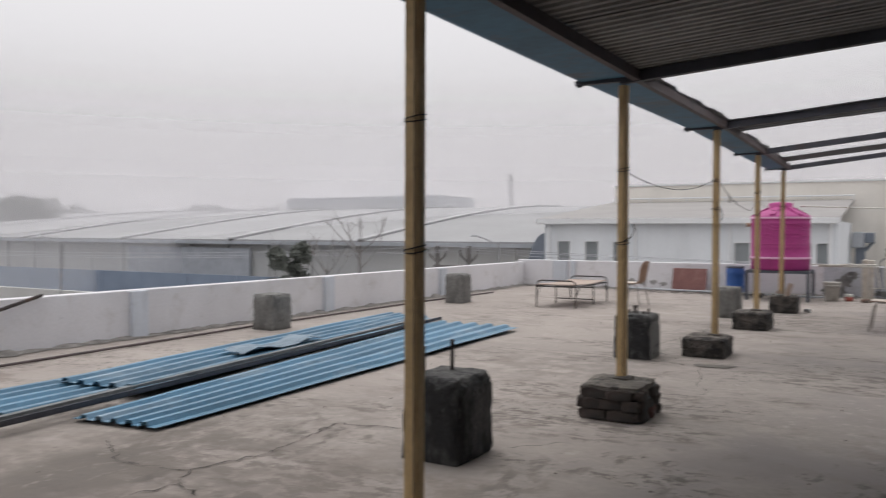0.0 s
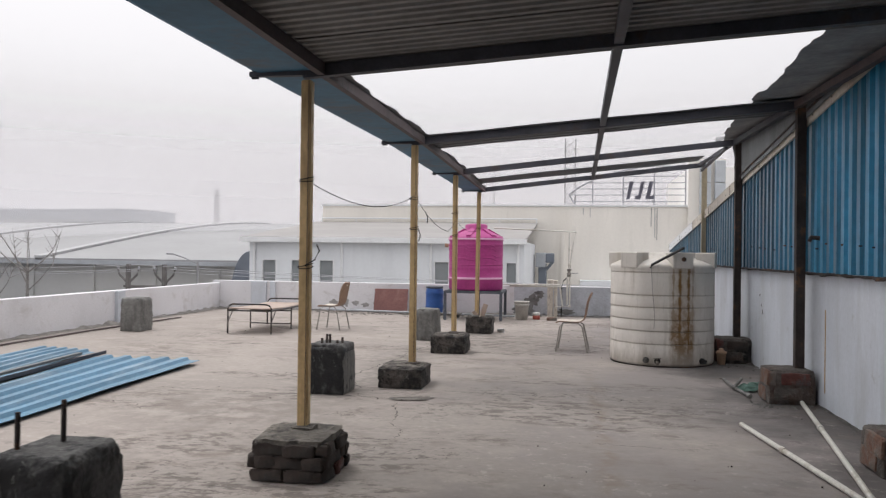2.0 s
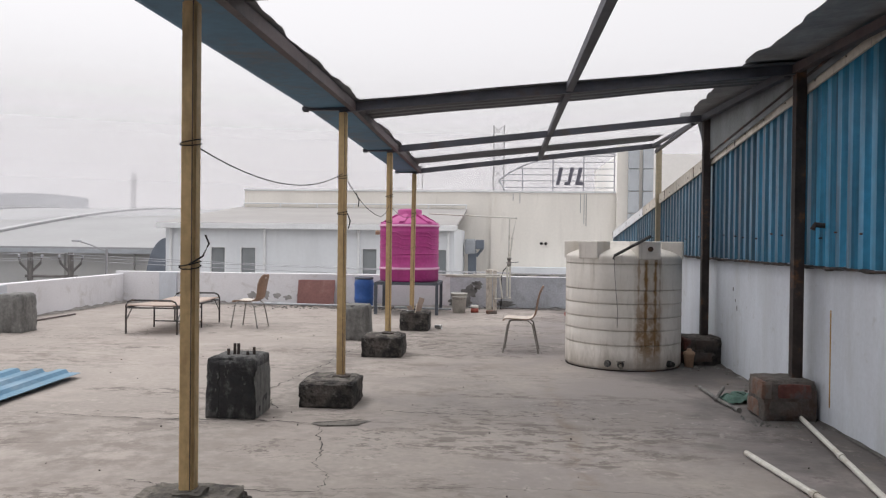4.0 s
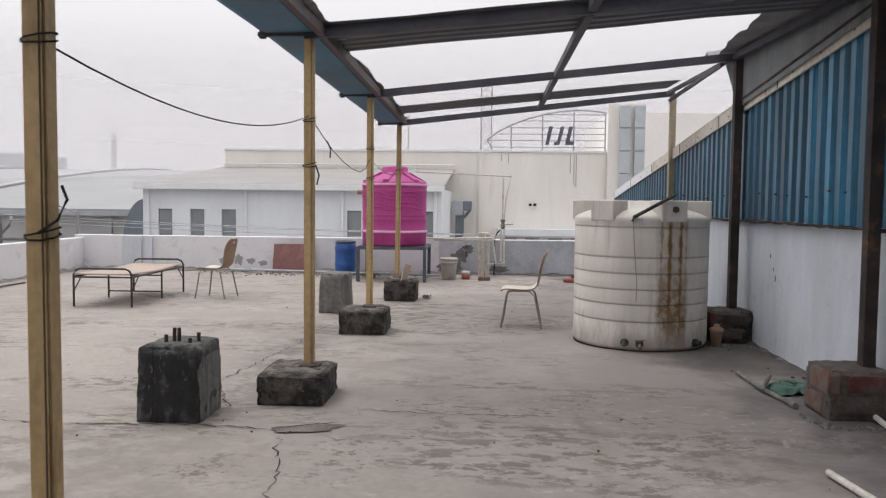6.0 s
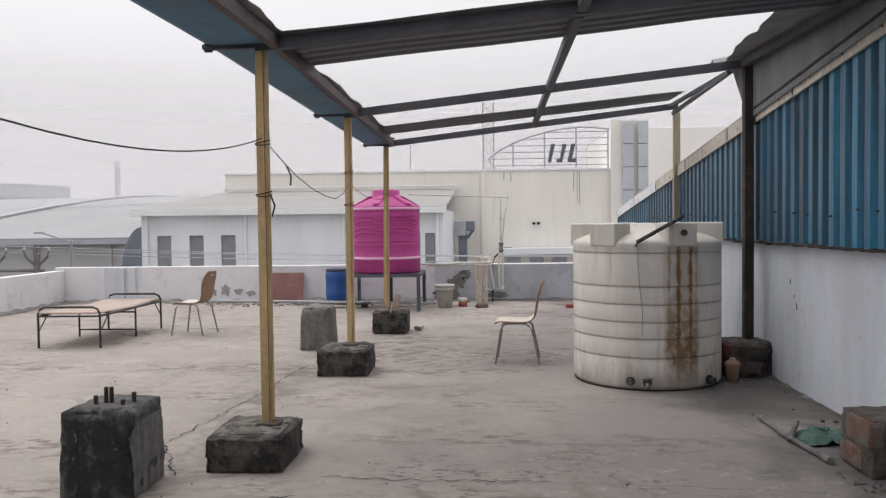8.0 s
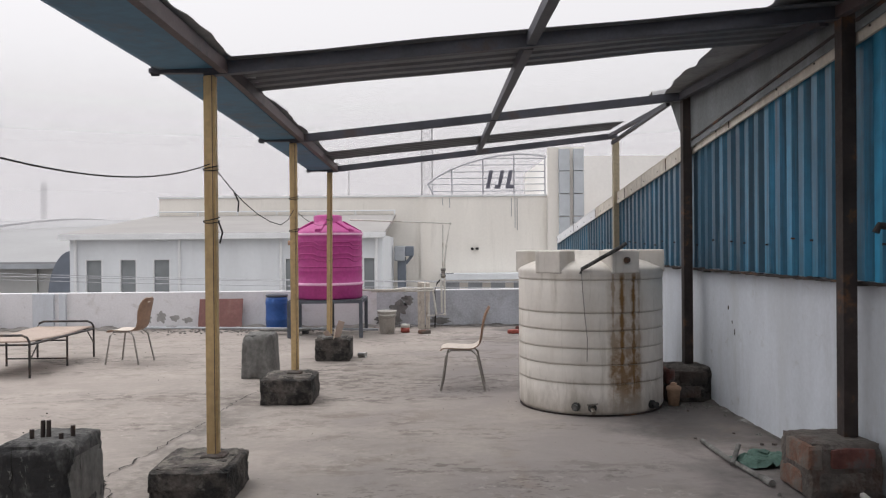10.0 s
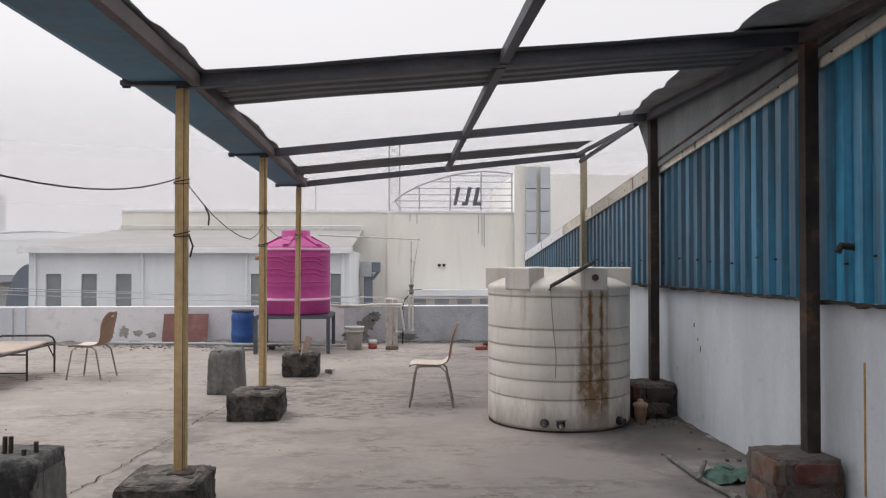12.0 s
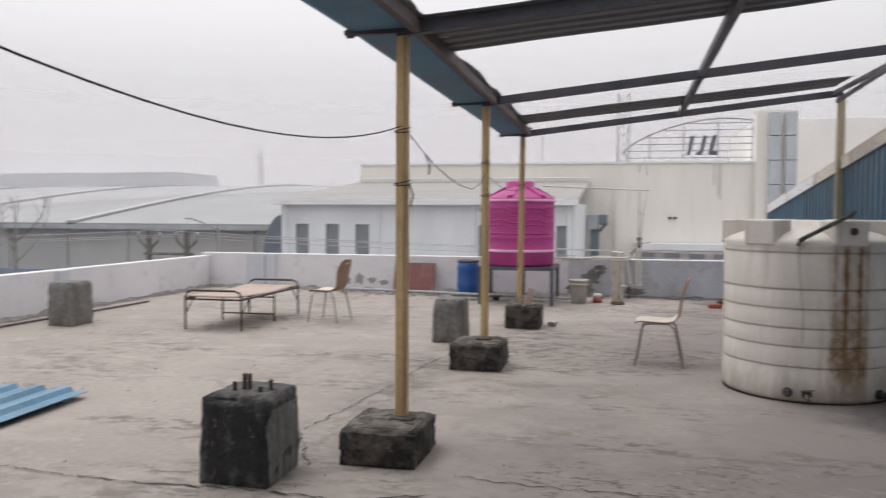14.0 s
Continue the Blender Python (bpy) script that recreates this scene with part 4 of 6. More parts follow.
# gutter: a folded blue trough on the rafter ends
def gutter_section(y):
    z = rafter_z(y, -0.2) + 0.095
    wob = 0.008 * noise.noise(Vector((0, y * 1.3, 7)))
    e = eave(y)
    return [(e, z + 0.06 + wob), (e + 0.02, z - 0.03), (e + 0.07, z - 0.046 + wob), (0.0, z - 0.036 + wob), (0.025, z + 0.03)]


for a, b in ((-9.5, -6.5), (-6.5, -3.03), (-3.03, 0.1), (0.1, 3.72), (3.72, 6.87), (6.87, 10.0)):
    bm = bmesh.new()
    rows = []
    n = 12
    for i in range(n + 1):
        yy = a + (b - a) * i / n - 0.004 * (i == n)
        sec = gutter_section(yy)
        rows.append([bm.verts.new((x, yy, z)) for x, z in sec] + [bm.verts.new((x + 0.006, yy, z + 0.006)) for x, z in sec[::-1]])
    for r, s in zip(rows, rows[1:]):
        for k in range(10):
            bm.faces.new((r[k], r[(k + 1) % 10], s[(k + 1) % 10], s[k]))
    part("gutter", bm, M_GUTTER, canopy, "folded blue sheet metal gutter")

# roof sheets, ribs across the canopy; intact as far as the second frame
y = -9.5
while y < 0.0:
    def place(u, s, h, y0=y):
        x = 0.02 + 4.15 * s
        yy = y0 + u
        return Vector((x, yy, rafter_z(yy, x) + 0.09 + h + 0.006 * noise.noise(Vector((x * 2, yy * 3, 0)))))
    part("roof_sheet", ribbed(place, 1.02, 1, 0.102, 0.02, steps=4, ridge=0.34), M_SHEET_DARK, canopy, "grey-brown ribbed roof sheet")
    y += 1.0


def strip(name, y_l, y_r, w, x0, x1, lift=0.09):
    def place(u, s, h):
        x = x0 + (x1 - x0) * s
        yy = y_l + (y_r - y_l) * s + u
        return Vector((x, yy, rafter_z(yy, x) + lift + h + 0.01 * noise.noise(Vector((x * 1.5, yy, 2)))))
    part(name, ribbed(place, w, 1, 0.17, 0.016, steps=12, ridge=0.34), M_STRIP, canopy, "single ribbed sheet left on the rafters")


strip("roof_sheet", 3.62, 3.46, 1.06, 0.05, 4.05)
strip("roof_sheet", 8.4, 8.7, 0.82, 0.05, 3.85)


# torn sheet remains along the gutter and along the wall
def torn(name, x_in, x_out, y0, y1, lift, seed, label, curl=0.07):
    bm = bmesh.new()
    n, m = int((y1 - y0) / 0.06), 6
    rows = []
    for i in range(n + 1):
        yy = y0 + (y1 - y0) * i / n
        rag = 0.075 * noise.noise(Vector((yy * 1.1, seed, 0))) + 0.022 * noise.noise(Vector((yy * 4, seed, 0)))
        xo, xi = x_out(yy) + rag, x_in
        rows.append([bm.verts.new((xi + (xo - xi) * k / m, yy, rafter_z(yy, xi + (xo - xi) * k / m) + lift
                                   + 0.004 * math.sin(yy * 37) * (1 - k / m) + (k / m) ** 2 * curl * noise.noise(Vector((yy * 2, seed, 5))))) for k in range(m + 1)])
    for r, s in zip(rows, rows[1:]):
        for k in range(m):
            bm.faces.new((r[k], r[k + 1], s[k + 1], s[k]))
    ex = bmesh.ops.extrude_face_region(bm, geom=bm.faces[:])
    bmesh.ops.translate(bm, verts=[v for v in ex["geom"] if isinstance(v, bmesh.types.BMVert)], vec=(0, 0, 0.004))
    part(name, bm, M_TORN, canopy, label)


torn("torn_sheet", -0.02, lambda q: 0.12, 0.1, 9.95, 0.1, 3, "ragged dark sheet edge over the gutter", 0.02)
torn("torn_sheet", 4.1, lambda q: 3.3 + 0.06 * q + 0.12 * max(0, (q - 5.9)), 0.1, 7.25, 0.12, 8, "torn sheet hanging on along the wall", 0.045)
# grey infill sheets between the wall posts, the last one cut off on the slant past the post
for y0, y1, y2 in ((0.05, 3.52, 3.52), (3.66, 6.79, 7.28)):
    n = 14
    bm = bmesh.new()
    rows = []
    for i in range(n + 1):
        ya, yb = y0 + (y1 - y0) * i / n, y0 + (y2 - y0) * i / n
        za, zb = gable(ya) - 0.05, rafter_z(min(yb, 7.0), 4) + (0.1 if yb < 6.9 else 0.05)
        bow = 0.012 * noise.noise(Vector((ya * 1.4, 2, 0)))
        mid = (ya + yb) / 2
        rows.append([bm.verts.new((4.008 + dx, yy, zz)) for dx, yy, zz in ((0, ya, za), (bow, mid, (za + zb) / 2), (0, yb, zb), (0.006, yb, zb), (bow + 0.006, mid, (za + zb) / 2), (0.006, ya, za))])
    for r, q in zip(rows, rows[1:]):
        for k in range(6):
            bm.faces.new((r[k], r[(k + 1) % 6], q[(k + 1) % 6], q[k]))
    bm.faces.new(rows[0])
    bm.faces.new(rows[-1])
    infill = part("infill_sheet", bm, M_INFILL, canopy, "flat grey infill sheet above the cladding")
    part("fold_line", bar(bmesh.new(), (4.004, y0 + 0.02, gable(y0) + 0.02), (4.004, y1 - 0.02, gable(y1) + 0.02), 0.012, 0.02), M_RUST, infill)
# bent tongue of sheet sticking out over the third frame
bm = bmesh.new()
rows = []
for i in range(9):
    f = i / 8
    yy = 6.9 + 0.66 * f
    w = 0.2 * (1 - 0.7 * f)
    zc = rafter_z(6.87, 3.9) + 0.12 + 0.1 * math.sin(f * 2.4) + 0.02 * math.sin(f * 9)
    rows.append([bm.verts.new((3.9 - w + 2 * w * j / 4, yy, zc + 0.05 * (j / 4 - 0.5) + dz)) for dz in (0, 0.004) for j in ((0, 1, 2, 3, 4) if dz == 0 else (4, 3, 2, 1, 0))])
for r, q in zip(rows, rows[1:]):
    for k in range(10):
        bm.faces.new((r[k], r[(k + 1) % 10], q[(k + 1) % 10], q[k]))
bm.faces.new(rows[0])
bm.faces.new(rows[-1])
part("torn_tongue", bm, M_TORN, canopy, "bent tongue of torn roof sheet")

# ---- footings under the posts ----
foot = thing("brick_footing", pose(-0.055, 0.1, 0), "sooty brick footing under an ochre post, mortar top", "footing", "post footings")
part("core", rough_block((-0.236, -0.236, 0), (0.236, 0.236, 0.252), 12, 0.014, 0.02, 2.0), M_FOOT, foot, smooth="crisp")
part("mortar_cap", rough_block((-0.235, -0.235, 0.222), (0.235, 0.235, 0.272), 14, 0.022, 0.02, 6.0), M_TOP, foot, "dusty crumbling mortar top", smooth="crisp")
part("collar", rough_block((-0.08, 0.0, 0.255), (0.08, 0.16, 0.292), 5, 0.012, 0.02, 9.0), M_TOP, foot, smooth="crisp")
brick_kinds = [rough_block((-l, -0.045, 0), (l, 0.045, 0.074), 7, 0.017, 0.012, 1.0 + 2.3 * q) for q, l in enumerate((0.108, 0.1, 0.07))]
brick_meshes = []
rnd = random.Random(12)
for course in range(3):
    for side in range(4):
        c, s_ = math.cos(side * math.pi / 2), math.sin(side * math.pi / 2)
        row = ((-0.13, 0), (0.1, 1)) if course % 2 == 0 else ((-0.17, 2), (0.02, 0), (0.195, 2))
        for u, kind in row:
            px, py = u + rnd.uniform(-0.028, 0.028), -0.205 - rnd.uniform(-0.006, 0.02)
            mtx = pose(px * c - py * s_, px * s_ + py * c, 0.003 + course * 0.079, rnd.uniform(-5, 5), rnd.uniform(-3, 3), side * 90 + rnd.uniform(-7, 7))
            mat = M_BRICK if rnd.random() < 0.15 else M_BRICK_DARK
            known = [o for o in brick_meshes if o[0] == (kind, mat.name)]
            if known:
                q = new("brick", known[0][1])
                q.matrix_basis = mtx
                q.parent = foot
            else:
                brick_meshes.append(((kind, mat.name), part("brick", brick_kinds[kind].copy(), mat, foot, at=mtx, smooth="crisp").data))
for bm in brick_kinds:
    bm.free()
for (x, y, sx, sy, h, seed) in ((-0.1, 3.7, 0.245, 0.29, 0.225, 11.0), (-0.06, 6.78, 0.26, 0.28, 0.265, 17.0), (0.04, 9.76, 0.24, 0.26, 0.31, 23.0)):
    f = thing("cement_footing", pose(x, y, 0), "crumbling soot-stained cement footing under an ochre post", "footing", "post footings")
    part("block", rough_block((-sx, -sy, 0), (sx, sy, h * 0.6), 11, 0.016, 0.01, seed), M_FOOT, f, smooth="crisp")
    part("upper_course", rough_block((-sx - 0.002, -sy - 0.002, h * 0.4), (sx, sy, h), 12, 0.017, 0.012, seed + 1, 0.0, 2.0), M_FOOT, f, smooth="crisp")
    part("mortar_cap", rough_block((-sx * 0.84, -sy * 0.84, h - 0.03), (sx * 0.84, sy * 0.84, h + 0.002), 12, 0.018, 0.012, seed + 3), M_TOP, f, "paler crumbling mortar top", smooth="crisp")
    part("collar", rough_block((-x - 0.09, -0.06, h - 0.01), (-x + 0.06, 0.11, h + 0.028), 4, 0.01, 0.01, seed + 5), M_FOOT2, f)

# wall post footings of brick and mortar
for y, seed, h, core, b_front, b_side, label in ((3.58, 3.0, 0.36, M_FOOT2, M_BRICK, M_BRICK_ORANGE, "mortared brick footing under a rusty post, chipped"),
                                                (6.6, 5.0, 0.36, M_FOOT, M_BRICK_DARK, M_BRICK, "dark grimy brick footing under a rusty post"),
                                                (0.9, 7.0, 0.3, M_FOOT2, M_BRICK_DARK, M_BRICK_ORANGE, "dark broken brick footing against the wall")):
    f = thing("wall_footing", pose(3.95 if y < 2 else 3.85 if y < 5 else 3.89, y, 0) @ Matrix.Diagonal((0.88, 0.95, 0.95, 1)), label, "footing", "wall footings")
    part("core", rough_block((-0.24, -0.22, 0), (0.27, 0.24, h), 9, 0.014, 0.012, seed), core, f)
    part("brick", rough_block((-0.155, -0.05, 0), (0.155, 0.05, 0.12), 5, 0.01, 0.006, seed + 1), b_front, f, at=pose(0.05, -0.19, h - 0.155, 0, 0, 1))
    part("brick", rough_block((-0.16, -0.05, 0), (0.16, 0.05, 0.12), 5, 0.01, 0.006, seed + 2), M_FOOT2, f, at=pose(-0.02, -0.18, 0.05, 0, 0, -1))
    part("brick", rough_block((-0.05, -0.17, 0), (0.05, 0.17, 0.15), 5, 0.01, 0.006, seed + 3), b_side, f, at=pose(-0.205, -0.06, h - 0.165))
    part("brick", rough_block((-0.05, -0.16, 0), (0.05, 0.16, 0.14), 5, 0.01, 0.006, seed + 4), b_side, f, at=pose(-0.2, 0.05, 0.02))

# ---- concrete column stubs with cut-off bars ----


def stub(x, y, sx, sy, h, seed, mat, bars, label, turn=0, taper=0.03):
    t = thing("column_stub", pose(x, y, 0, 0, 0, turn), label, "concrete stub", "column stubs")
    part("block", rough_block((-sx, -sy, 0), (sx, sy, h), 17, 0.011, 0.02, seed, taper, 0.35), mat, t, smooth="crisp")
    # thin slab added to one side only to make that side paler
    if bars and len(bars) > 3:
        part("plaster_face", rough_block((sx - 0.05, -sy * 0.84, 0.0), (sx + 0.002, sy * 0.84, h * 0.84), 12, 0.006, 0.02, seed + 4, 0.0), M_BLOCK_PALE, t, "paler stained side on a thin added slab", smooth="crisp")
    for k in range(2 if mat is M_BLOCK else 0):
        bm = bmesh.new()
        u0, face = (-0.4, 0) if k == 0 else (-0.45, 1)
        rows = []
        for i in range(15):
            zz = h * (0.97 - 0.9 * i / 14)
            u = u0 * (sx if face == 0 else sy) + 0.022 * noise.noise(Vector((i * 0.6, seed, k)))
            w = 0.004 * (0.3 + abs(noise.noise(Vector((i * 0.9, seed, 3)))))
            out = 0.007 + (sy if face == 0 else sx) * (1 - 0.03 * zz / h)
            rows.append([bm.verts.new((u + s * w, -out, zz) if face == 0 else (out, u + s * w, zz)) for s in (-1, 1)])
        for r, s in zip(rows, rows[1:]):
            bm.faces.new((r[0], r[1], s[1], s[0]))
        part("crack", bm, M_CRACK, t)
    for bx, by, bh, lean in bars:
        bm = bmesh.new()
        tube(bm, [(bx, by, h - 0.05), (bx + lean, by, h + bh)], 0.013, 7)
        part("rebar", bm, M_RUST, t, "rusty cut-off reinforcing bar")
    return t


stub(-0.67, -1.56, 0.21, 0.26, 0.53, 4.0, M_BLOCK, ((-0.13, -0.1, 0.17, 0.0), (-0.02, 0.08, 0.2, 0.0)), "sooty concrete column stub with two tall rusty bars")
stub(-0.79, 3.15, 0.215, 0.25, 0.5, 8.0, M_BLOCK, ((-0.04, 0.0, 0.09, 0.004), (-0.005, 0.0, 0.09, 0), (-0.075, -0.05, 0.05, 0), (0.1, -0.08, 0.035, 0), (0.13, 0.0, 0.06, 0)), "sooty cracked concrete column stub with short rusty bars")
stub(-0.68, 8.32, 0.2, 0.21, 0.52, 12.0, M_BLOCK_PALE, (), "grey cement column stub beside the footing", taper=0.08)
stub(-6.22, 3.0, 0.205, 0.225, 0.52, 16.0, M_BLOCK_PALE, (), "weathered concrete column stub near the parapet")
stub(-6.02, 8.4, 0.2, 0.235, 0.59, 20.0, M_BLOCK_PALE, (), "weathered grey concrete column stub near the parapet")

# ---- stripped roof sheets and steel lying on the terrace ----


def loose_sheet(a_near, b_near, a_far, b_far, z_near, z_far, seed, label):
    """A long ribbed sheet lying between four corners: left and right, near and far."""
    a0, b0, a1, b1 = (Vector((*p, 0)) for p in (a_near, b_near, a_far, b_far))
    w = (b0 - a0).length

    def place(u, s, h):
        p = a0.lerp(b0, u / w).lerp(a1.lerp(b1, u / w), s)
        return Vector((p.x, p.y, z_near + (z_far - z_near) * s + h + 0.014 * noise.noise(Vector((s * 5, u * 1.2, seed)))))
    return tagged(part("roof_sheet_loose", ribbed(place, w, 1, w / (7.5 if w > 1.2 else 5.5), 0.035, steps=24, ridge=0.3), M_SHEET), label, "metal sheet", "stripped roof sheets")


loose_sheet((-3.52, -2.24), (-2.74, -2.14), (-4.4, 4.6), (-2.97, 4.62), 0.03, 0.05, 1, "long blue ribbed roof sheet lying on the terrace")
loose_sheet((-4.75, -1.55), (-3.72, -1.45), (-5.6, 5.1), (-4.6, 4.9), 0.09, 0.075, 2, "blue ribbed roof sheet stacked on another")
loose_sheet((-4.9, -2.6), (-3.85, -2.5), (-5.5, 4.2), (-4.45, 4.1), 0.035, 0.03, 3, "blue ribbed roof sheet under the stack")
bm = bmesh.new()
bar(bm, (-3.5, -3.4, 0.085), (-4.28, 4.6, 0.11), 0.06, 0.03)
bar(bm, (-3.47, -3.4, 0.1), (-4.25, 4.6, 0.125), 0.01, 0.03)
tagged(part("steel_purlin", bm, M_STEEL), "long rusty brown steel purlin lying between sheets", "steel beam")
bm = bmesh.new()
bar(bm, (-3.66, -3.2, 0.09), (-4.42, 4.3, 0.13), 0.06, 0.03)
tagged(part("steel_purlin", bm, M_INFILL), "dull grey steel strip lying between blue sheets", "steel beam")
# crumpled offcut
bm = bmesh.new()
rows = []
for i in range(15):
    rows.append([bm.verts.new((-4.42 + 0.32 * j / 6 - 0.13 * i / 14 + 0.03 * noise.noise(Vector((i, j, 1))), 0.2 + 1.5 * i / 14,
                               0.155 + 0.035 * noise.noise(Vector((i * 0.5, j * 0.7, 3))) + 0.03 * math.sin(i * 0.22 * math.pi))) for j in range(7)])
for r, s in zip(rows, rows[1:]):
    for k in range(6):
        bm.faces.new((r[k], r[k + 1], s[k + 1], s[k]))
ex = bmesh.ops.extrude_face_region(bm, geom=bm.faces[:])
bmesh.ops.translate(bm, verts=[v for v in ex["geom"] if isinstance(v, bmesh.types.BMVert)], vec=(0, 0, 0.004))
tagged(part("sheet_offcut", bm, M_OFFCUT), "crumpled pale metal offcut lying on blue sheets", "metal sheet")
bm = bmesh.new()
tube(bm, [(-6.15, -4, 0.02), (-6.3, -1, 0.02), (-6.55, 3, 0.02), (-6.62, 8, 0.02), (-6.5, 11, 0.02)], 0.016, 7)
tagged(part("floor_pipe", bm, M_STEEL_BROWN), "thin rusty pipe lying along the parapet foot", "pipe")
bm = bmesh.new()
tube(bm, [(-6.45, -3.4, 0.0), (-6.8, -1.2, 0.45), (-7.04, -0.13, 0.665)], 0.022, 7)
tagged(part("leaning_rod", bm, M_RUST), "dark steel rod leaning on the parapet", "rod")

# ---- water tanks ----
white_tank = thing("water_tank", pose(2.94, 6.48, 0), "off-white ribbed plastic water tank with rust runs", "water tank")
R = 0.695
prof = [(0, 0), (R - 0.03, 0), (R - 0.005, 0.03)]
z = 0.05
for rz in (0.29, 0.46, 0.61, 0.77, 0.93, 1.23):
    prof += [(R, z), (R, rz - 0.012), (R - 0.007, rz - 0.004), (R - 0.007, rz), (R + 0.003, rz + 0.006), (R + 0.003, rz + 0.02)]
    z = rz + 0.04
prof += [(R, 1.27), (R + 0.01, 1.31), (R - 0.02, 1.34), (R - 0.12, 1.385), (0.3, 1.46), (0.28, 1.49), (0.0, 1.5)]
part("body", lathe(prof, 64), M_TANK, white_tank, smooth=True)
for rz in (0.29, 0.33, 0.46, 0.61, 0.77, 0.93, 1.23, 1.27):
    part("rib_line", lathe([(R - 0.01, rz - 0.0025), (R - 0.0025, rz - 0.002), (R - 0.0025, rz + 0.0005), (R - 0.01, rz + 0.001)], 64), M_RIB, white_tank, "grimy moulded rib", smooth=True)
for ang in (-74, -14, 46, 106, 166, 226):
    bm = boxed((R - 0.24, -0.14, 1.29), (R + 0.014, 0.14, 1.5), 0.014)
    part("lifting_lug", bm, M_TANK, white_tank, at=pose(0, 0, 0, 0, 0, ang))
bm = bmesh.new()
tube(bm, [(-0.22, -0.69, 1.29), (-0.21, -0.69, 1.33), (0.15, -0.725, 1.535), (0.2, -0.64, 1.555)], 0.018, 10)
part("inlet_pipe", bm, M_BLOCK, white_tank, "dark hose into the lid")
bm = bmesh.new()
tube(bm, [(-0.21, -0.69, 1.3), (-0.2, -0.698, 1.1), (-0.185, -0.703, 0.9), (-0.165, -0.706, 0.7), (-0.17, -0.706, 0.5)], 0.004, 5)
part("cord", bm, M_CHROME, white_tank)
for ang, zz in ((-112, 0.085), (-100, 0.08), (-49, 0.075)):
    a = radians(ang)
    bm = bmesh.new()
    d = Vector((math.cos(a), math.sin(a), 0))
    tube(bm, [d * (R - 0.02) + Vector((0, 0, zz)), d * (R + 0.025) + Vector((0, 0, zz))], 0.04, 12)
    tube(bm, [d * (R + 0.02) + Vector((0, 0, zz)), d * (R + 0.07) + Vector((0, 0, zz))], 0.028, 10)
    outlet = part("outlet", bm, M_BLOCK, white_tank, "dirty drain outlet")
    if ang == -100:
        e = d * (R + 0.06) + Vector((0, 0, zz))
        bm = tube(bmesh.new(), [e, e + d * 0.06 + Vector((0.01, 0, -0.025))], 0.02, 10)
        tube(bm, [e + Vector((-0.05, 0, 0.04)), e + Vector((0.05, 0, 0.045))], 0.008, 6)
        tube(bm, [e, e + Vector((0, 0, 0.045))], 0.01, 6)
        part("tap", bm, M_PIPE_METAL, outlet, "small grimy metal tap")
part("foot_grime", lathe([(R - 0.03, 0.0), (R - 0.004, 0.0), (R - 0.008, 0.01), (R - 0.03, 0.012)], 64), M_RUST, white_tank, "black grime round the tank foot", smooth=True)
part("inlet_flange", tube(bmesh.new(), [(0.2, -0.64, 1.41), (0.2, -0.71, 1.41)], 0.03, 10), M_RUST, white_tank)

pink_tank = thing("water_tank", pose(-0.42, 12.88, 0.645), "bright pink plastic water tank on a steel stand", "water tank")
R2 = 0.60
prof = [(0, 0), (R2 - 0.02, 0), (R2, 0.03), (R2, 0.22), (R2 + 0.012, 0.235), (R2 + 0.012, 0.285), (R2, 0.3)]
for rz in (0.46, 0.98):
    prof += [(R2, rz), (R2 + 0.006, rz + 0.02), (R2 + 0.006, rz + 0.04), (R2, rz + 0.06)]
prof += [(R2, 1.08), (R2 + 0.012, 1.1), (R2 + 0.012, 1.15), (R2 - 0.02, 1.18), (0.27, 1.33), (0.25, 1.34), (0.25, 1.44), (0.22, 1.46), (0.1, 1.475), (0, 1.48)]
part("body", lathe(prof, 56), M_PINK, pink_tank, smooth=True)
for z0, up in ((0.56, 0.0), (0.66, 0.05), (0.74, 0.05), (0.86, 0.06), (0.93, 0.06)):
    pts = []
    for k in range(97):
        a = math.tau * k / 96
        f = (a / math.tau * 6) % 1.0
        wave = min(1.0, max(0.0, (abs(f - 0.5) - 0.15) / 0.12))
        pts.append(((R2 + 0.001) * math.cos(a), (R2 + 0.001) * math.sin(a), z0 + up * wave))
    part("moulded_wave", tube(bmesh.new(), pts, 0.011, 6), M_PINK, pink_tank, smooth=True)
part("band", lathe([(R2 + 0.014, 0.24), (R2 + 0.02, 0.245), (R2 + 0.02, 0.28), (R2 + 0.014, 0.285)], 56), M_PINK_PALE, pink_tank, "pale faded band", smooth=True)
part("band", lathe([(R2 + 0.013, 1.105), (R2 + 0.019, 1.11), (R2 + 0.019, 1.14), (R2 + 0.013, 1.145)], 56), M_PINK_PALE, pink_tank, smooth=True)
for ang in range(0, 360, 60):
    bm = bmesh.new()
    bar(bm, (R2 - 0.05, 0, 1.185), (0.26, 0, 1.345), 0.13, 0.05)
    bmesh.ops.bevel(bm, geom=bm.edges[:], offset=0.012, segments=2, affect="EDGES")
    box(bm, (R2 - 0.1, -0.05, 1.14), (R2 - 0.005, 0.05, 1.2))
    part("shoulder_rib", bm, M_PINK, pink_tank, at=pose(0, 0, 0, 0, 0, ang + 20))
part("side_knob", tube(bmesh.new(), [(-0.6, -0.15, 0.98), (-0.68, -0.17, 0.98)], 0.045, 10), M_TERRA, pink_tank)

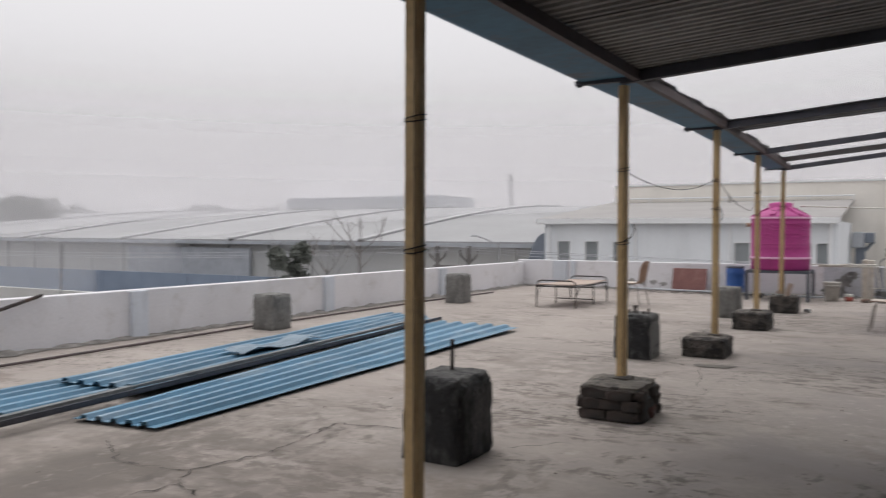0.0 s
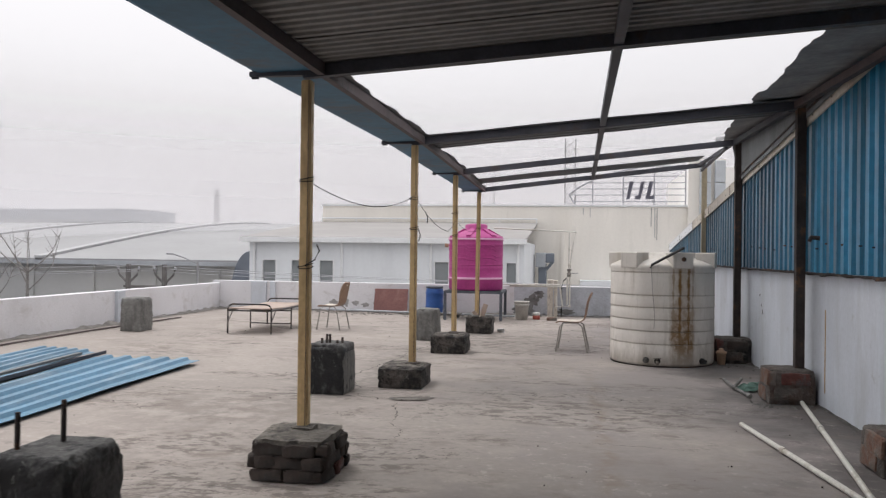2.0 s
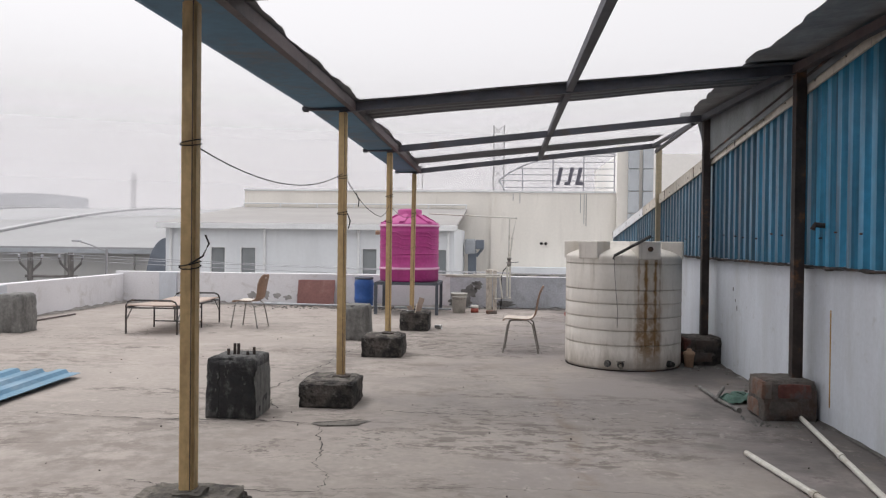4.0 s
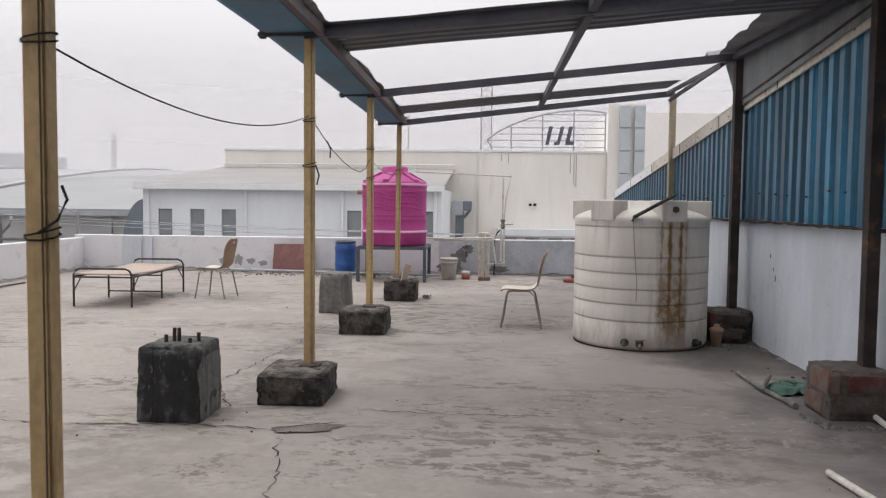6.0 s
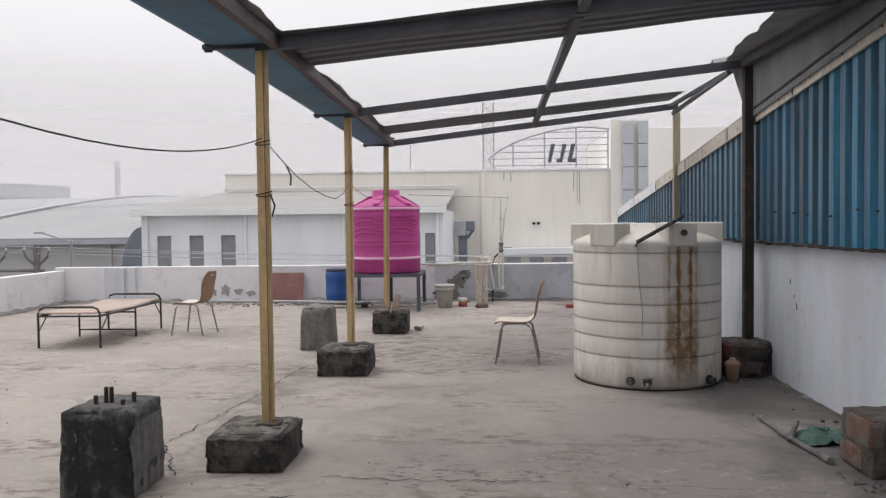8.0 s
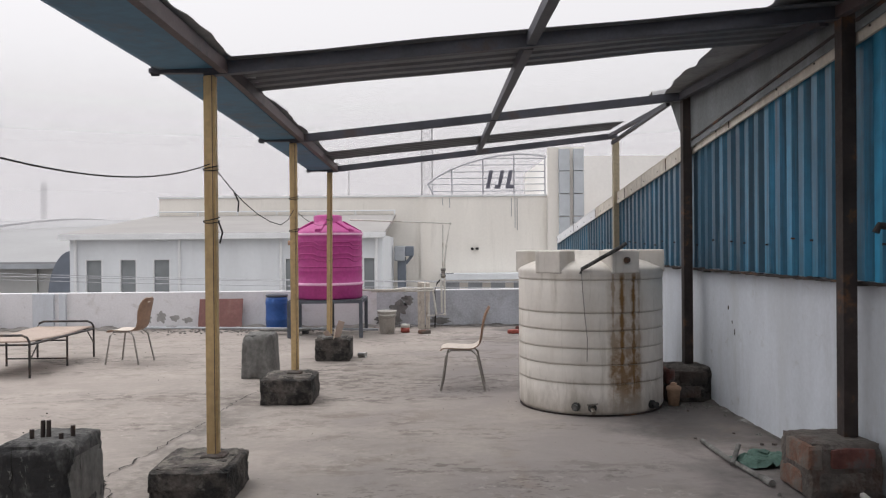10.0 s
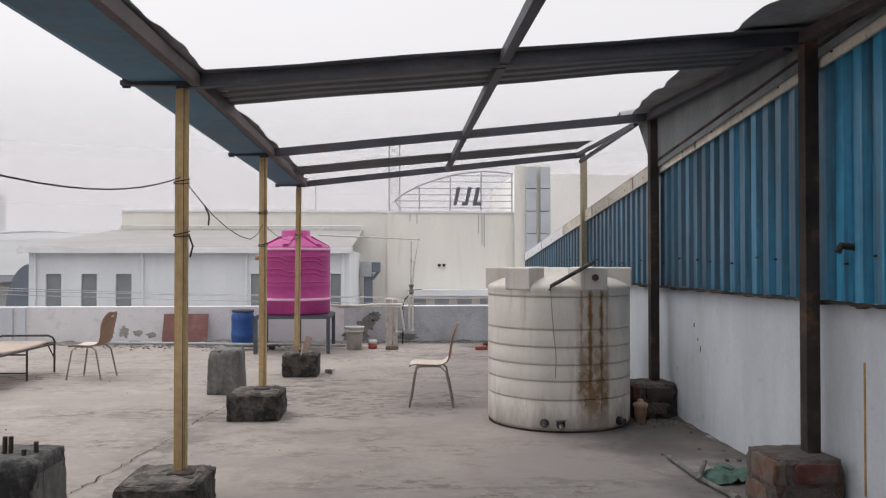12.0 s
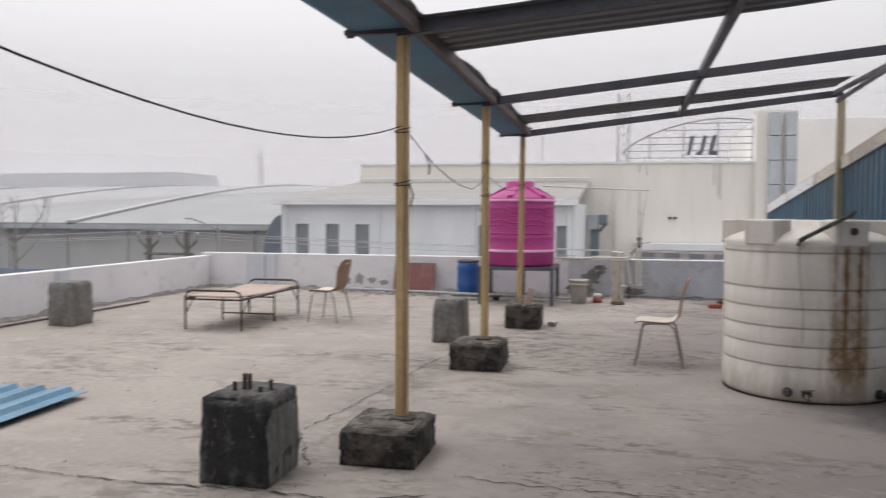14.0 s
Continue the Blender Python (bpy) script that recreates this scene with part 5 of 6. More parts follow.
stand = thing("tank_stand", pose(-0.42, 12.88, 0), "dark steel stand under the pink water tank", "stand")
for x, y in ((-0.6, -0.58), (0.62, -0.6), (-0.6, 0.58), (0.62, 0.58), (0.0, 0.58)):
    part("leg", bar(bmesh.new(), (x, y, 0), (x, y, 0.595), 0.06, 0.06, (0, 1, 0)), M_STAND, stand)
for a, b in (((-0.63, -0.58), (0.65, -0.6)), ((-0.63, 0.58), (0.65, 0.58)), ((-0.6, -0.6), (-0.6, 0.6)), ((0.62, -0.6), (0.62, 0.6))):
    part("rail", bar(bmesh.new(), (*a, 0.61), (*b, 0.61), 0.05, 0.05), M_STAND, stand)
part("deck", boxed((-0.6, -0.58, 0.63), (0.62, 0.58, 0.645)), M_STEEL, stand)

# drums, buckets and small things by the far wall
drum = thing("barrel", pose(-1.5, 13.75, 0), "blue plastic barrel standing by the parapet", "barrel")
part("body", lathe([(0, 0), (0.185, 0), (0.2, 0.03), (0.205, 0.16), (0.212, 0.18), (0.212, 0.21), (0.205, 0.23), (0.205, 0.46), (0.212, 0.48), (0.212, 0.51), (0.203, 0.58), (0.19, 0.625), (0, 0.62)], 32), M_BLUE_DRUM, drum, smooth=True)
part("rim", lathe([(0.185, 0.615), (0.204, 0.625), (0.204, 0.66), (0.185, 0.67), (0.17, 0.645)], 32), M_STAND, drum, smooth=True)
gd = thing("barrel", pose(3.62, 7.45, 0), "dark green plastic barrel behind the white tank", "barrel")
part("body", lathe([(0, 0), (0.17, 0), (0.18, 0.04), (0.18, 0.8), (0.17, 0.86), (0.15, 0.88), (0, 0.88)], 28), M_GREEN, gd, smooth=True)
part("lid", lathe([(0, 0.9), (0.165, 0.9), (0.186, 0.88), (0.186, 0.855), (0.17, 0.85)], 28), M_GREEN, gd, smooth=True)


def bucket(x, y, s, mat, label):
    t = thing("bucket", pose(x, y, 0), label, "bucket")
    part("body", lathe([(0, 0), (0.12 * s, 0), (0.155 * s, 0.36 * s), (0.165 * s, 0.36 * s), (0.165 * s, 0.385 * s), (0.15 * s, 0.385 * s), (0.115 * s, 0.02), (0, 0.02)], 28), mat, t, smooth=True)
    part("ring", lathe([(0.15 * s, 0.3 * s), (0.162 * s, 0.305 * s), (0.162 * s, 0.32 * s), (0.15 * s, 0.325 * s)], 28), mat, t)
    part("handle", tube(bmesh.new(), [(0.16 * s * math.cos(a), -0.03 - 0.13 * s * math.sin(a), 0.36 * s - 0.1 * s * math.sin(a)) for a in [math.pi * k / 10 for k in range(11)]], 0.004, 5), M_CHROME, t)


bucket(0.61, 12.95, 1.05, M_BUCKET, "off-white plastic paint bucket on the terrace")
tin = thing("paint_tin", pose(0.93, 13.05, 0), "small red and white tin by the bucket", "tin")
part("body", lathe([(0, 0), (0.08, 0), (0.08, 0.09), (0, 0.09)], 20), M_RED, tin, smooth=True)
part("top", lathe([(0, 0.15), (0.08, 0.15), (0.082, 0.09), (0, 0.09)], 20), M_BUCKET, tin, smooth=True)
for x, y, r, mat in ((1.28, 12.8, 20, M_BRICK_ORANGE), (2.85, 12.7, 8, M_RED), (3.05, 13.3, 40, M_BRICK)):
    tagged(part("loose_brick", rough_block((-0.11, -0.055, 0), (0.11, 0.055, 0.07), 3, 0.006, 0.01, x), mat, at=pose(x, y, 0, 0, 0, r)), "loose broken brick lying on the terrace", "brick", "loose bricks")
cup = thing("steel_cup", pose(0.42, 9.85, 0.035, 90, 0, 70), "small steel cup lying on its side", "cup")
part("body", lathe([(0, -0.06), (0.03, -0.06), (0.036, 0.05), (0.04, 0.055), (0.034, 0.055), (0.028, -0.05), (0, -0.05)], 20), M_STEEL_CUP, cup, smooth=True)
board = tagged(part("maroon_board", boxed((-0.41, -0.012, 0), (0.41, 0.012, 0.58), 0.01), M_MAROON, at=pose(-2.6, 13.86, 0.02, -18, 0, 2)), "maroon board leaning against the parapet", "board")
hood = thing("plastic_sheet", pose(0.06, 9.62, 0.3), "torn tan plastic wrapped round the post foot", "plastic sheet")
part("wrap", bar(bmesh.new(), (0.03, -0.02, 0.0), (0.1, 0.0, 0.23), 0.09, 0.012, (0, 1, 0)), M_PLY, hood)
part("wrap", bar(bmesh.new(), (-0.05, -0.03, 0.0), (-0.12, -0.05, 0.1), 0.07, 0.012, (0, 1, 0)), M_PLY, hood)
part("wrap", bar(bmesh.new(), (0.0, -0.09, 0.0), (0.02, -0.1, 0.13), 0.1, 0.01, (1, 0, 0)), M_CREAM, hood)
for k, (dx, dy) in enumerate(((-0.16, 0.02), (-0.08, -0.1))):
    part("scrap", rough_block((-0.07, -0.04, 0), (0.07, 0.04, 0.035), 3, 0.01, 0.01, k), M_BLOCK_PALE, hood, at=pose(dx, dy, 0.0, 0, 0, 30 * k))

# piers, taps and pipework by the far wall
shelf = thing("pipe_piers", pose(0, 0, 0), "pair of stained cream cement piers by the parapet", "pier")
for x0, x1, top in ((1.15, 1.28, 0.87), (1.3, 1.38, 0.86)):
    part("pier", rough_block((x0, 13.62, 0), (x1, 13.82, top), 5, 0.006, 0.006, x0), M_PIER, shelf)


def pipework(name, runs, r, mat, label):
    t = thing(name, pose(0, 0, 0), label, "pipe")
    for pts in runs:
        part("pipe", tube(bmesh.new(), pts, r, 8), mat, t)
        for p in pts[1:-1]:
            part("elbow", tube(bmesh.new(), [(p[0] - r * 1.4, p[1], p[2]), (p[0] + r * 1.4, p[1], p[2])], r * 1.35, 8), mat, t)
    return t


pipework("water_pipe", [[(-0.1, 13.6, 2.05), (1.78, 13.88, 1.98), (1.7, 13.88, 1.55), (1.66, 13.88, 1.1)], [(1.64, 13.88, 1.95), (1.63, 13.88, 1.1)]], 0.015, M_PVC, "thin white plastic riser pipes beside the tap")
pipework("water_pipe", [[(0.15, 13.3, 0.76), (0.62, 13.36, 0.745), (0.9, 13.4, 0.765), (1.42, 13.5, 0.76), (1.44, 13.5, 0.72), (1.5, 13.5, 0.28)], [(0.3, 13.35, 0.725), (1.4, 13.5, 0.72)],
                        [(1.66, 13.6, 0.95), (1.66, 13.6, 0.27), (1.36, 13.55, 0.25), (1.36, 13.6, 0.5)], [(1.6, 13.62, 0.95), (1.6, 13.62, 0.3)]], 0.019, M_PVC, "white plastic water pipes beside the cement piers")
hose = thing("hose", pose(0, 0, 0), "dark rubber hose hanging from the tap", "hose")
part("tube", tube(bmesh.new(), [(1.62, 13.78, 0.95), (1.52, 13.7, 0.85), (1.47, 13.66, 0.7), (1.49, 13.64, 0.4), (1.47, 13.64, 0.02)], 0.014, 7), M_ROPE, hose)
valve = thing("tap_valve", pose(1.64, 13.85, 0.93), "grimy metal valve on the water pipe", "valve")
part("body", lathe([(0, 0), (0.035, 0), (0.05, 0.05), (0.035, 0.1), (0.035, 0.14), (0.05, 0.16), (0.05, 0.19), (0, 0.2)], 14), M_PIPE_METAL, valve)
part("lever", bar(bmesh.new(), (-0.06, 0, 0.08), (0.2, -0.03, 0.1), 0.02, 0.012), M_STEEL, valve)
pipework("floor_pipe", [[(-4.2, 13.9, 0.05), (-2.2, 13.6, 0.05), (-0.6, 13.3, 0.05), (0.45, 13.1, 0.05)]], 0.022, M_DUCT, "grey plastic pipe lying along the parapet")
sc = thing("scrap_plank", pose(-1.2, 13.0, 0.06), "grey plank on bricks beneath the tank stand", "plank")
part("plank", boxed((-0.45, -0.1, 0), (0.45, 0.1, 0.03), 0.005), M_BLOCK_PALE, sc)
for x in (-0.35, 0.35):
    part("prop", boxed((x - 0.05, -0.08, -0.06), (x + 0.05, 0.08, 0)), M_BLOCK, sc)

# ---- folding cot ----
cot = thing("folding_cot", pose(-3.86, 9.28, 0), "folding cot with bare plywood top and black tube frame", "cot")
W, L, H = 0.40, 0.93, 0.43
for sgn, nm in ((-1, "foot_hoop"), (1, "head_hoop")):
    y = sgn * L
    pts = [(-W, y, 0), (-W, y, 0.44), (-W + 0.03, y, 0.49), (-W + 0.09, y, 0.515), (W - 0.09, y, 0.515), (W - 0.03, y, 0.49), (W, y, 0.44), (W, y, 0)]
    part(nm, tube(bmesh.new(), pts, 0.015, 8), M_COT, cot)
for x in (-W, W):
    part("side_rail", tube(bmesh.new(), [(x, -L, H - 0.025), (x, L, H - 0.025)], 0.016, 8), M_COT, cot)
    for sgn in (-1, 1):
        part("brace", tube(bmesh.new(), [(x, sgn * L, 0.2), (x, sgn * (L - 0.22), H - 0.03)], 0.009, 6), M_COT, cot)
    part("leg", tube(bmesh.new(), [(x, 0.08, 0), (x, 0.08, H - 0.03)], 0.014, 8), M_COT, cot)
for z in (0.1, 0.34):
    part("crossbar", tube(bmesh.new(), [(-W, 0.08, z), (W, 0.08, z)], 0.011, 6), M_COT, cot)
for y in (-L, L):
    part("crossbar", tube(bmesh.new(), [(-W, y, H - 0.03), (W, y, H - 0.03)], 0.013, 6), M_COT, cot)
bm = bmesh.new()
rows = [[bm.verts.new((-W + 0.01 + (2 * W - 0.02) * i / 8, -L + 2 * L * j / 14, H - 0.008 + 0.012 * math.cos(j / 14 * math.tau) * (0.4 + abs(i - 4) / 8) + 0.006 * noise.noise(Vector((i, j, 0))))) for i in range(9)] for j in range(15)]
for r, s in zip(rows, rows[1:]):
    for k in range(8):
        bm.faces.new((r[k], r[k + 1], s[k + 1], s[k]))
ex = bmesh.ops.extrude_face_region(bm, geom=bm.faces[:])
bmesh.ops.translate(bm, verts=[v for v in ex["geom"] if isinstance(v, bmesh.types.BMVert)], vec=(0, 0, 0.014))
part("plywood_top", bm, M_PLY, cot, "bare warped plywood top", smooth=True)


# ---- canteen chairs ----
def chair(at, label):
    """Tube-legged chair; local +x is the way it faces back from (the backrest stands at +x)."""
    t = thing("chair", at, label, "chair", "canteen chairs")
    hw = 0.2
    for y in (-hw, hw):
        for x0, x1 in ((-0.15, -0.23), (0.12, 0.24)):
            part("leg", tube(bmesh.new(), [(x1, y * 1.1, 0), (x0 - 0.02 if x0 < 0 else x0 + 0.04, y, 0.38), (x0 + (0.03 if x0 < 0 else -0.02), y * 0.9, 0.43)], 0.0115, 7), M_CHROME, t)
        part("seat_rail", tube(bmesh.new(), [(-0.13, y * 0.9, 0.432), (0.11, y * 0.9, 0.432)], 0.0115, 7), M_CHROME, t)
    side = ((-0.235, 0.422), (-0.215, 0.44), (-0.17, 0.449), (-0.06, 0.444), (0.06, 0.44), (0.12, 0.445), (0.165, 0.468), (0.193, 0.505), (0.208, 0.56),
            (0.218, 0.64), (0.232, 0.72), (0.252, 0.79), (0.28, 0.855), (0.296, 0.885))
    width = (0.17, 0.185, 0.196, 0.2, 0.198, 0.188, 0.175, 0.165, 0.165, 0.178, 0.188, 0.18, 0.145, 0.085)

    def shell(a, b, back, thick):
        """Bent plywood between two stations of the side profile, offset to its back."""
        bm = bmesh.new()
        m = 10
        rows = []
        for k in range(a, b):
            p, q = side[max(k - 1, 0)], side[min(k + 1, len(side) - 1)]
            d = Vector((q[0] - p[0], 0, q[1] - p[1])).normalized()
            nrm = Vector((d.z, 0, -d.x))
            ring = []
            for off in (back, back + thick):
                line = [Vector((side[k][0], width[k] * (2 * j / m - 1), side[k][1])) + nrm * (off - 0.014 * (2 * j / m - 1) ** 2) for j in range(m + 1)]
                ring += line if off == back else line[::-1]
            rows.append([bm.verts.new(v) for v in ring])
        for r, q in zip(rows, rows[1:]):
            for k in range(len(r)):
                bm.faces.new((r[k], r[(k + 1) % len(r)], q[(k + 1) % len(r)], q[k]))
        bm.faces.new(rows[0])
        bm.faces.new(rows[-1])
        return bm
    part("seat", shell(0, 8, 0.0, 0.006), M_CREAM, t, "cream laminate seat", smooth="crisp")
    part("seat_underside", shell(0, 8, 0.0062, 0.007), M_BACKREST, t, "brown bare underside", smooth="crisp")
    part("backrest", shell(7, 14, 0.0, 0.013), M_BACKREST, t, "curved brown laminate backrest", smooth="crisp")
    part("grip_hole", boxed((0.262, -0.035, 0.815), (0.288, 0.035, 0.838), 0.006), M_CREAM, t)
    return t


c1 = chair(pose(1.72, 7.36, 0, 0, 0, -4), "canteen chair with cream seat standing by the tank")
copy_thing(c1, pose(-2.73, 9.62, 0, 0, 0, -8))["label"] = "canteen chair with cream seat standing beside the cot"

# ---- loose things by the right wall ----
for k, (a, b) in enumerate((((3.15, 2.2, 0.022), (3.5, -0.55, 0.022)), ((3.95, 3.36, 0.03), (3.42, -0.3, 0.022)))):
    t = thing("plastic_pipe", pose(0, 0, 0), "long dirty white plastic pipe lying on the terrace", "pipe", "plastic pipes")
    part("tube", tube(bmesh.new(), [a, b], 0.02, 10), M_PVC, t)
    m_ = Vector(a).lerp(Vector(b), 0.33)
    d = (Vector(b) - Vector(a)).normalized() * 0.03
    part("coupling", tube(bmesh.new(), [m_ - d, m_ + d], 0.026, 10), M_PVC, t)
t = thing("pipe_scrap", pose(3.47, 4.3, 0), "grey pipe offcuts with a tap lying by the wall", "pipe")
part("pipe", tube(bmesh.new(), [(0.0, 0.5, 0.02), (0.0, -0.05, 0.02), (0.06, -0.62, 0.02)], 0.018, 8), M_BLOCK_PALE, t)
part("branch", tube(bmesh.new(), [(-0.02, -0.18, 0.02), (0.1, 0.02, 0.1)], 0.018, 8), M_BLOCK_PALE, t)
part("tee", tube(bmesh.new(), [(0.05, -0.52, 0.022), (0.06, -0.64, 0.022)], 0.024, 8), M_BLOCK_PALE, t)
bm = bmesh.new()
n = 16
rows = [[bm.verts.new((3.5 + 0.42 * i / n + 0.02 * noise.noise(Vector((i, j, 9))), 4.05 + 0.3 * j / n + 0.05 * noise.noise(Vector((i * 0.4, 3, j * 0.4))),
                       max(0.008, 0.05 * (1 - ((i - 8) / 9) ** 2) * (1 - ((j - 8) / 9) ** 2) + 0.075 * abs(noise.noise(Vector((i * 0.33, j * 0.33, 2))))))) for j in range(n + 1)] for i in range(n + 1)]
for r, s in zip(rows, rows[1:]):
    for k in range(n):
        bm.faces.new((r[k], r[k + 1], s[k + 1], s[k]))
tagged(part("green_rag", bm, M_CLOTH, smooth=True), "crumpled green cloth lying by the brick footing", "cloth")
pot = thing("plastic_pot", pose(3.7, 6.26, 0), "tan plastic pot with a narrow neck by the wall footing", "pot")
part("body", lathe([(0, 0), (0.05, 0), (0.062, 0.14), (0.072, 0.15), (0.072, 0.175), (0.05, 0.19), (0.03, 0.195), (0.03, 0.215), (0.02, 0.22), (0, 0.22)], 20), M_TERRA, pot, smooth=True)
rnd = random.Random(3)
for k in range(9):
    x, y = rnd.uniform(3.3, 4.0), rnd.uniform(3.2, 6.4)
    if 3.55 < x and (3.35 < y < 3.9 or 6.3 < y):
        continue
    s = rnd.uniform(0.006, 0.016)
    tagged(part("rubble", rough_block((-s, -s, 0), (s, s, s), 2, s * 0.3, s * 0.3, k), M_FOOT2, at=pose(x, y, 0, 0, 0, rnd.uniform(0, 90))), "small chip of concrete on the floor", "rubble", "rubble chips")
bm = bmesh.new()
for k in range(260):
    x, y = rnd.uniform(-5.0, 4.0), rnd.uniform(-5, 13.5)
    s = 0.002 + 0.004 * rnd.random() ** 3
    box(bm, (x - s, y - s * 0.7, 0.0), (x + s, y + s * 0.7, s + 0.004))
tagged(part("grit", bm, M_RUST), "dark specks of grit scattered over the floor", "grit", kind="stuff")
bm = bmesh.new()
for k in range(300):
    x = rnd.gauss(-1.9, 1.2)
    y = 13.55 + rnd.gauss(0, 0.28)
    s = rnd.uniform(0.008, 0.024)
    if -4.5 < x < 1.5 and y < 14.1:
        box(bm, (x - s, y - s, 0.0), (x + s, y + s * 0.7, s * 0.8))
tagged(part("rubble_heap", bm, M_DEBRIS), "scattered rubble along the far parapet", "rubble", kind="stuff")

bm = bmesh.new()
for k in range(190):
    near_foot = k % 3
    x = 4.08 - abs(rnd.gauss(0, 0.06)) if near_foot == 0 else rnd.uniform(3.45, 4.05)
    y = rnd.uniform(1.5, 11.0) if near_foot == 0 else (3.1 + abs(rnd.gauss(0, 0.16)) if near_foot == 1 else 6.15 + rnd.gauss(0, 0.12))
    if 3.58 < x < 4.1 and (3.35 < y < 3.85 or y > 6.36 and near_foot):
        continue
    s = rnd.uniform(0.006, 0.02)
    a = rnd.uniform(0, math.tau)
    vs = [bm.verts.new((x + s * math.cos(a + q * math.tau / 5) * rnd.uniform(0.7, 1.2), y + s * math.sin(a + q * math.tau / 5) * rnd.uniform(0.7, 1.2), 0.0)) for q in range(5)]
    top = bm.verts.new((x, y, s * rnd.uniform(0.6, 1.2)))
    for q in range(5):
        bm.faces.new((vs[q], vs[(q + 1) % 5], top))
tagged(part("wall_rubble", bm, M_BLOCK_PALE), "small broken mortar chips along the wall foot", "rubble", kind="stuff")

# ---- wires ----
for k, (a, b, sag) in enumerate((((-0.06, 0.22, 1.93), (-0.02, 3.67, 2.08), 0.145), ((-0.03, 6.92, 1.95), (0.0, 9.85, 1.9), 0.1))):
    tagged(part("cable", tube(bmesh.new(), sagging(a, b, sag), 0.0037 if k < 1 else 0.003, 5), M_ROPE), "thin black cable slung between two posts", "cable", "slung cables")
tagged(part("cable", tube(bmesh.new(), [(-0.02, 3.77, 2.07), (-0.02, 4.2, 1.97), (-0.02, 4.6, 1.89), (-0.02, 5.1, 1.82), (-0.02, 5.6, 1.775), (-0.02, 6.1, 1.76), (-0.02, 6.5, 1.82), (-0.02, 6.82, 1.93)], 0.0037, 5), M_ROPE),
       "thin black cable sagging low between two posts", "cable", "slung cables")
for a, b in (((0.03, 3.68, 1.72), (0.04, 3.67, 1.58)), ((0.03, 4.1, 1.93), (0.05, 4.12, 1.8))):
    tagged(part("rope_end", tube(bmesh.new(), [a, ((a[0] + b[0]) / 2 + 0.02, a[1], (a[2] + b[2]) / 2), b], 0.006, 5), M_ROPE), "loose end of black rope hanging down", "rope")
tagged(part("rope_end", tube(bmesh.new(), [(-0.05, 0.14, 1.36), (0.03, 0.1, 1.4), (0.06, 0.1, 1.46), (0.04, 0.11, 1.5)], 0.005, 5), M_ROPE), "loose end of wire curling off a post", "rope")

# ---- beyond the terrace ----
bm = bmesh.new()
vs = [bm.verts.new((x, y, GROUND_Z)) for x, y in ((-900, -900), (900, -900), (900, 900), (-900, 900))]
bm.faces.new(vs)
tagged(part("ground", bm, M_GROUND), "dusty hazy ground between factory buildings", "ground", kind="structure")
YARD_EYE, YARD_SCALE, YARD_Z = Vector((1.36, -1.42, 1.37)), 1.85, -5.0


def set_back(obs):
    """Lays things of the yard, drawn at a smaller scale round the terrace, out at their true size and distance."""
    done = set()
    for ob in obs:
        if ob.parent is None:
            ob.location = YARD_EYE + (ob.location - YARD_EYE) * YARD_SCALE
        else:
            ob.location = ob.location * YARD_SCALE
        if ob.data is not None and ob.data.name not in done:
            done.add(ob.data.name)
            ob.data.transform(Matrix.Scale(YARD_SCALE, 4))


# the building under the terrace
tagged(part("lower_storey", boxed((X_LEFT - 0.15, Y_BACK, GROUND_Z), (X_WALL + 0.1, Y_FAR + 0.15, -0.31)), M_WHITE_WALL), "whitewashed storey below the terrace", "building", kind="structure")

def leafy(name, x, y, z0, z1, rad, count, seed, label, leaf=0.09, mat=None, ground=GROUND_Z):
    t = thing(name, pose(x, y, ground), label, "tree")
    rr = random.Random(seed)
    lo, hi = z0 - ground, z1 - ground
    bm = tube(bmesh.new(), [(0, 0, 0), (0.05, 0, lo), (0, 0.05, (lo + hi) / 2)], 0.1 * rad + 0.04, 7, 0.03)
    for k in range(6):
        a = rr.uniform(0, math.tau)
        tube(bm, [(0, 0, lo + (hi - lo) * 0.1), (math.cos(a) * rad * 0.6, math.sin(a) * rad * 0.6, lo + (hi - lo) * rr.uniform(0.4, 0.8))], 0.03 * rad + 0.01, 5, 0.01)
    part("trunk", bm, M_BARK, t)
    bm = bmesh.new()
    lumps = [(Vector((rr.gauss(0, rad * 0.42), rr.gauss(0, rad * 0.42), lo + (hi - lo) * rr.uniform(0.12, 0.88))), rad * rr.uniform(0.25, 0.5)) for _ in range(26)]
    for k in range(count):
        c, r = lumps[k % len(lumps)]
        d = Vector((rr.gauss(0, 1), rr.gauss(0, 1), rr.gauss(0, 1))).normalized() * r * rr.uniform(0.5, 1.05)
        p = c + d
        if p.z > hi:
            p.z = hi - rr.uniform(0, 0.3)
        u = Vector((rr.gauss(0, 1), rr.gauss(0, 1), rr.gauss(0, 1))).normalized() * leaf * rr.uniform(0.6, 1.4)
        v = u.cross(Vector((rr.gauss(0, 1), rr.gauss(0, 1), rr.gauss(0, 1)))).normalized() * leaf * 0.45
        q = [bm.verts.new(p - u), bm.verts.new(p + v), bm.verts.new(p + u), bm.verts.new(p - v)]
        bm.faces.new(q)
    part("crown", bm, mat or M_LEAF, t)



terrace_things = set(bpy.data.objects)
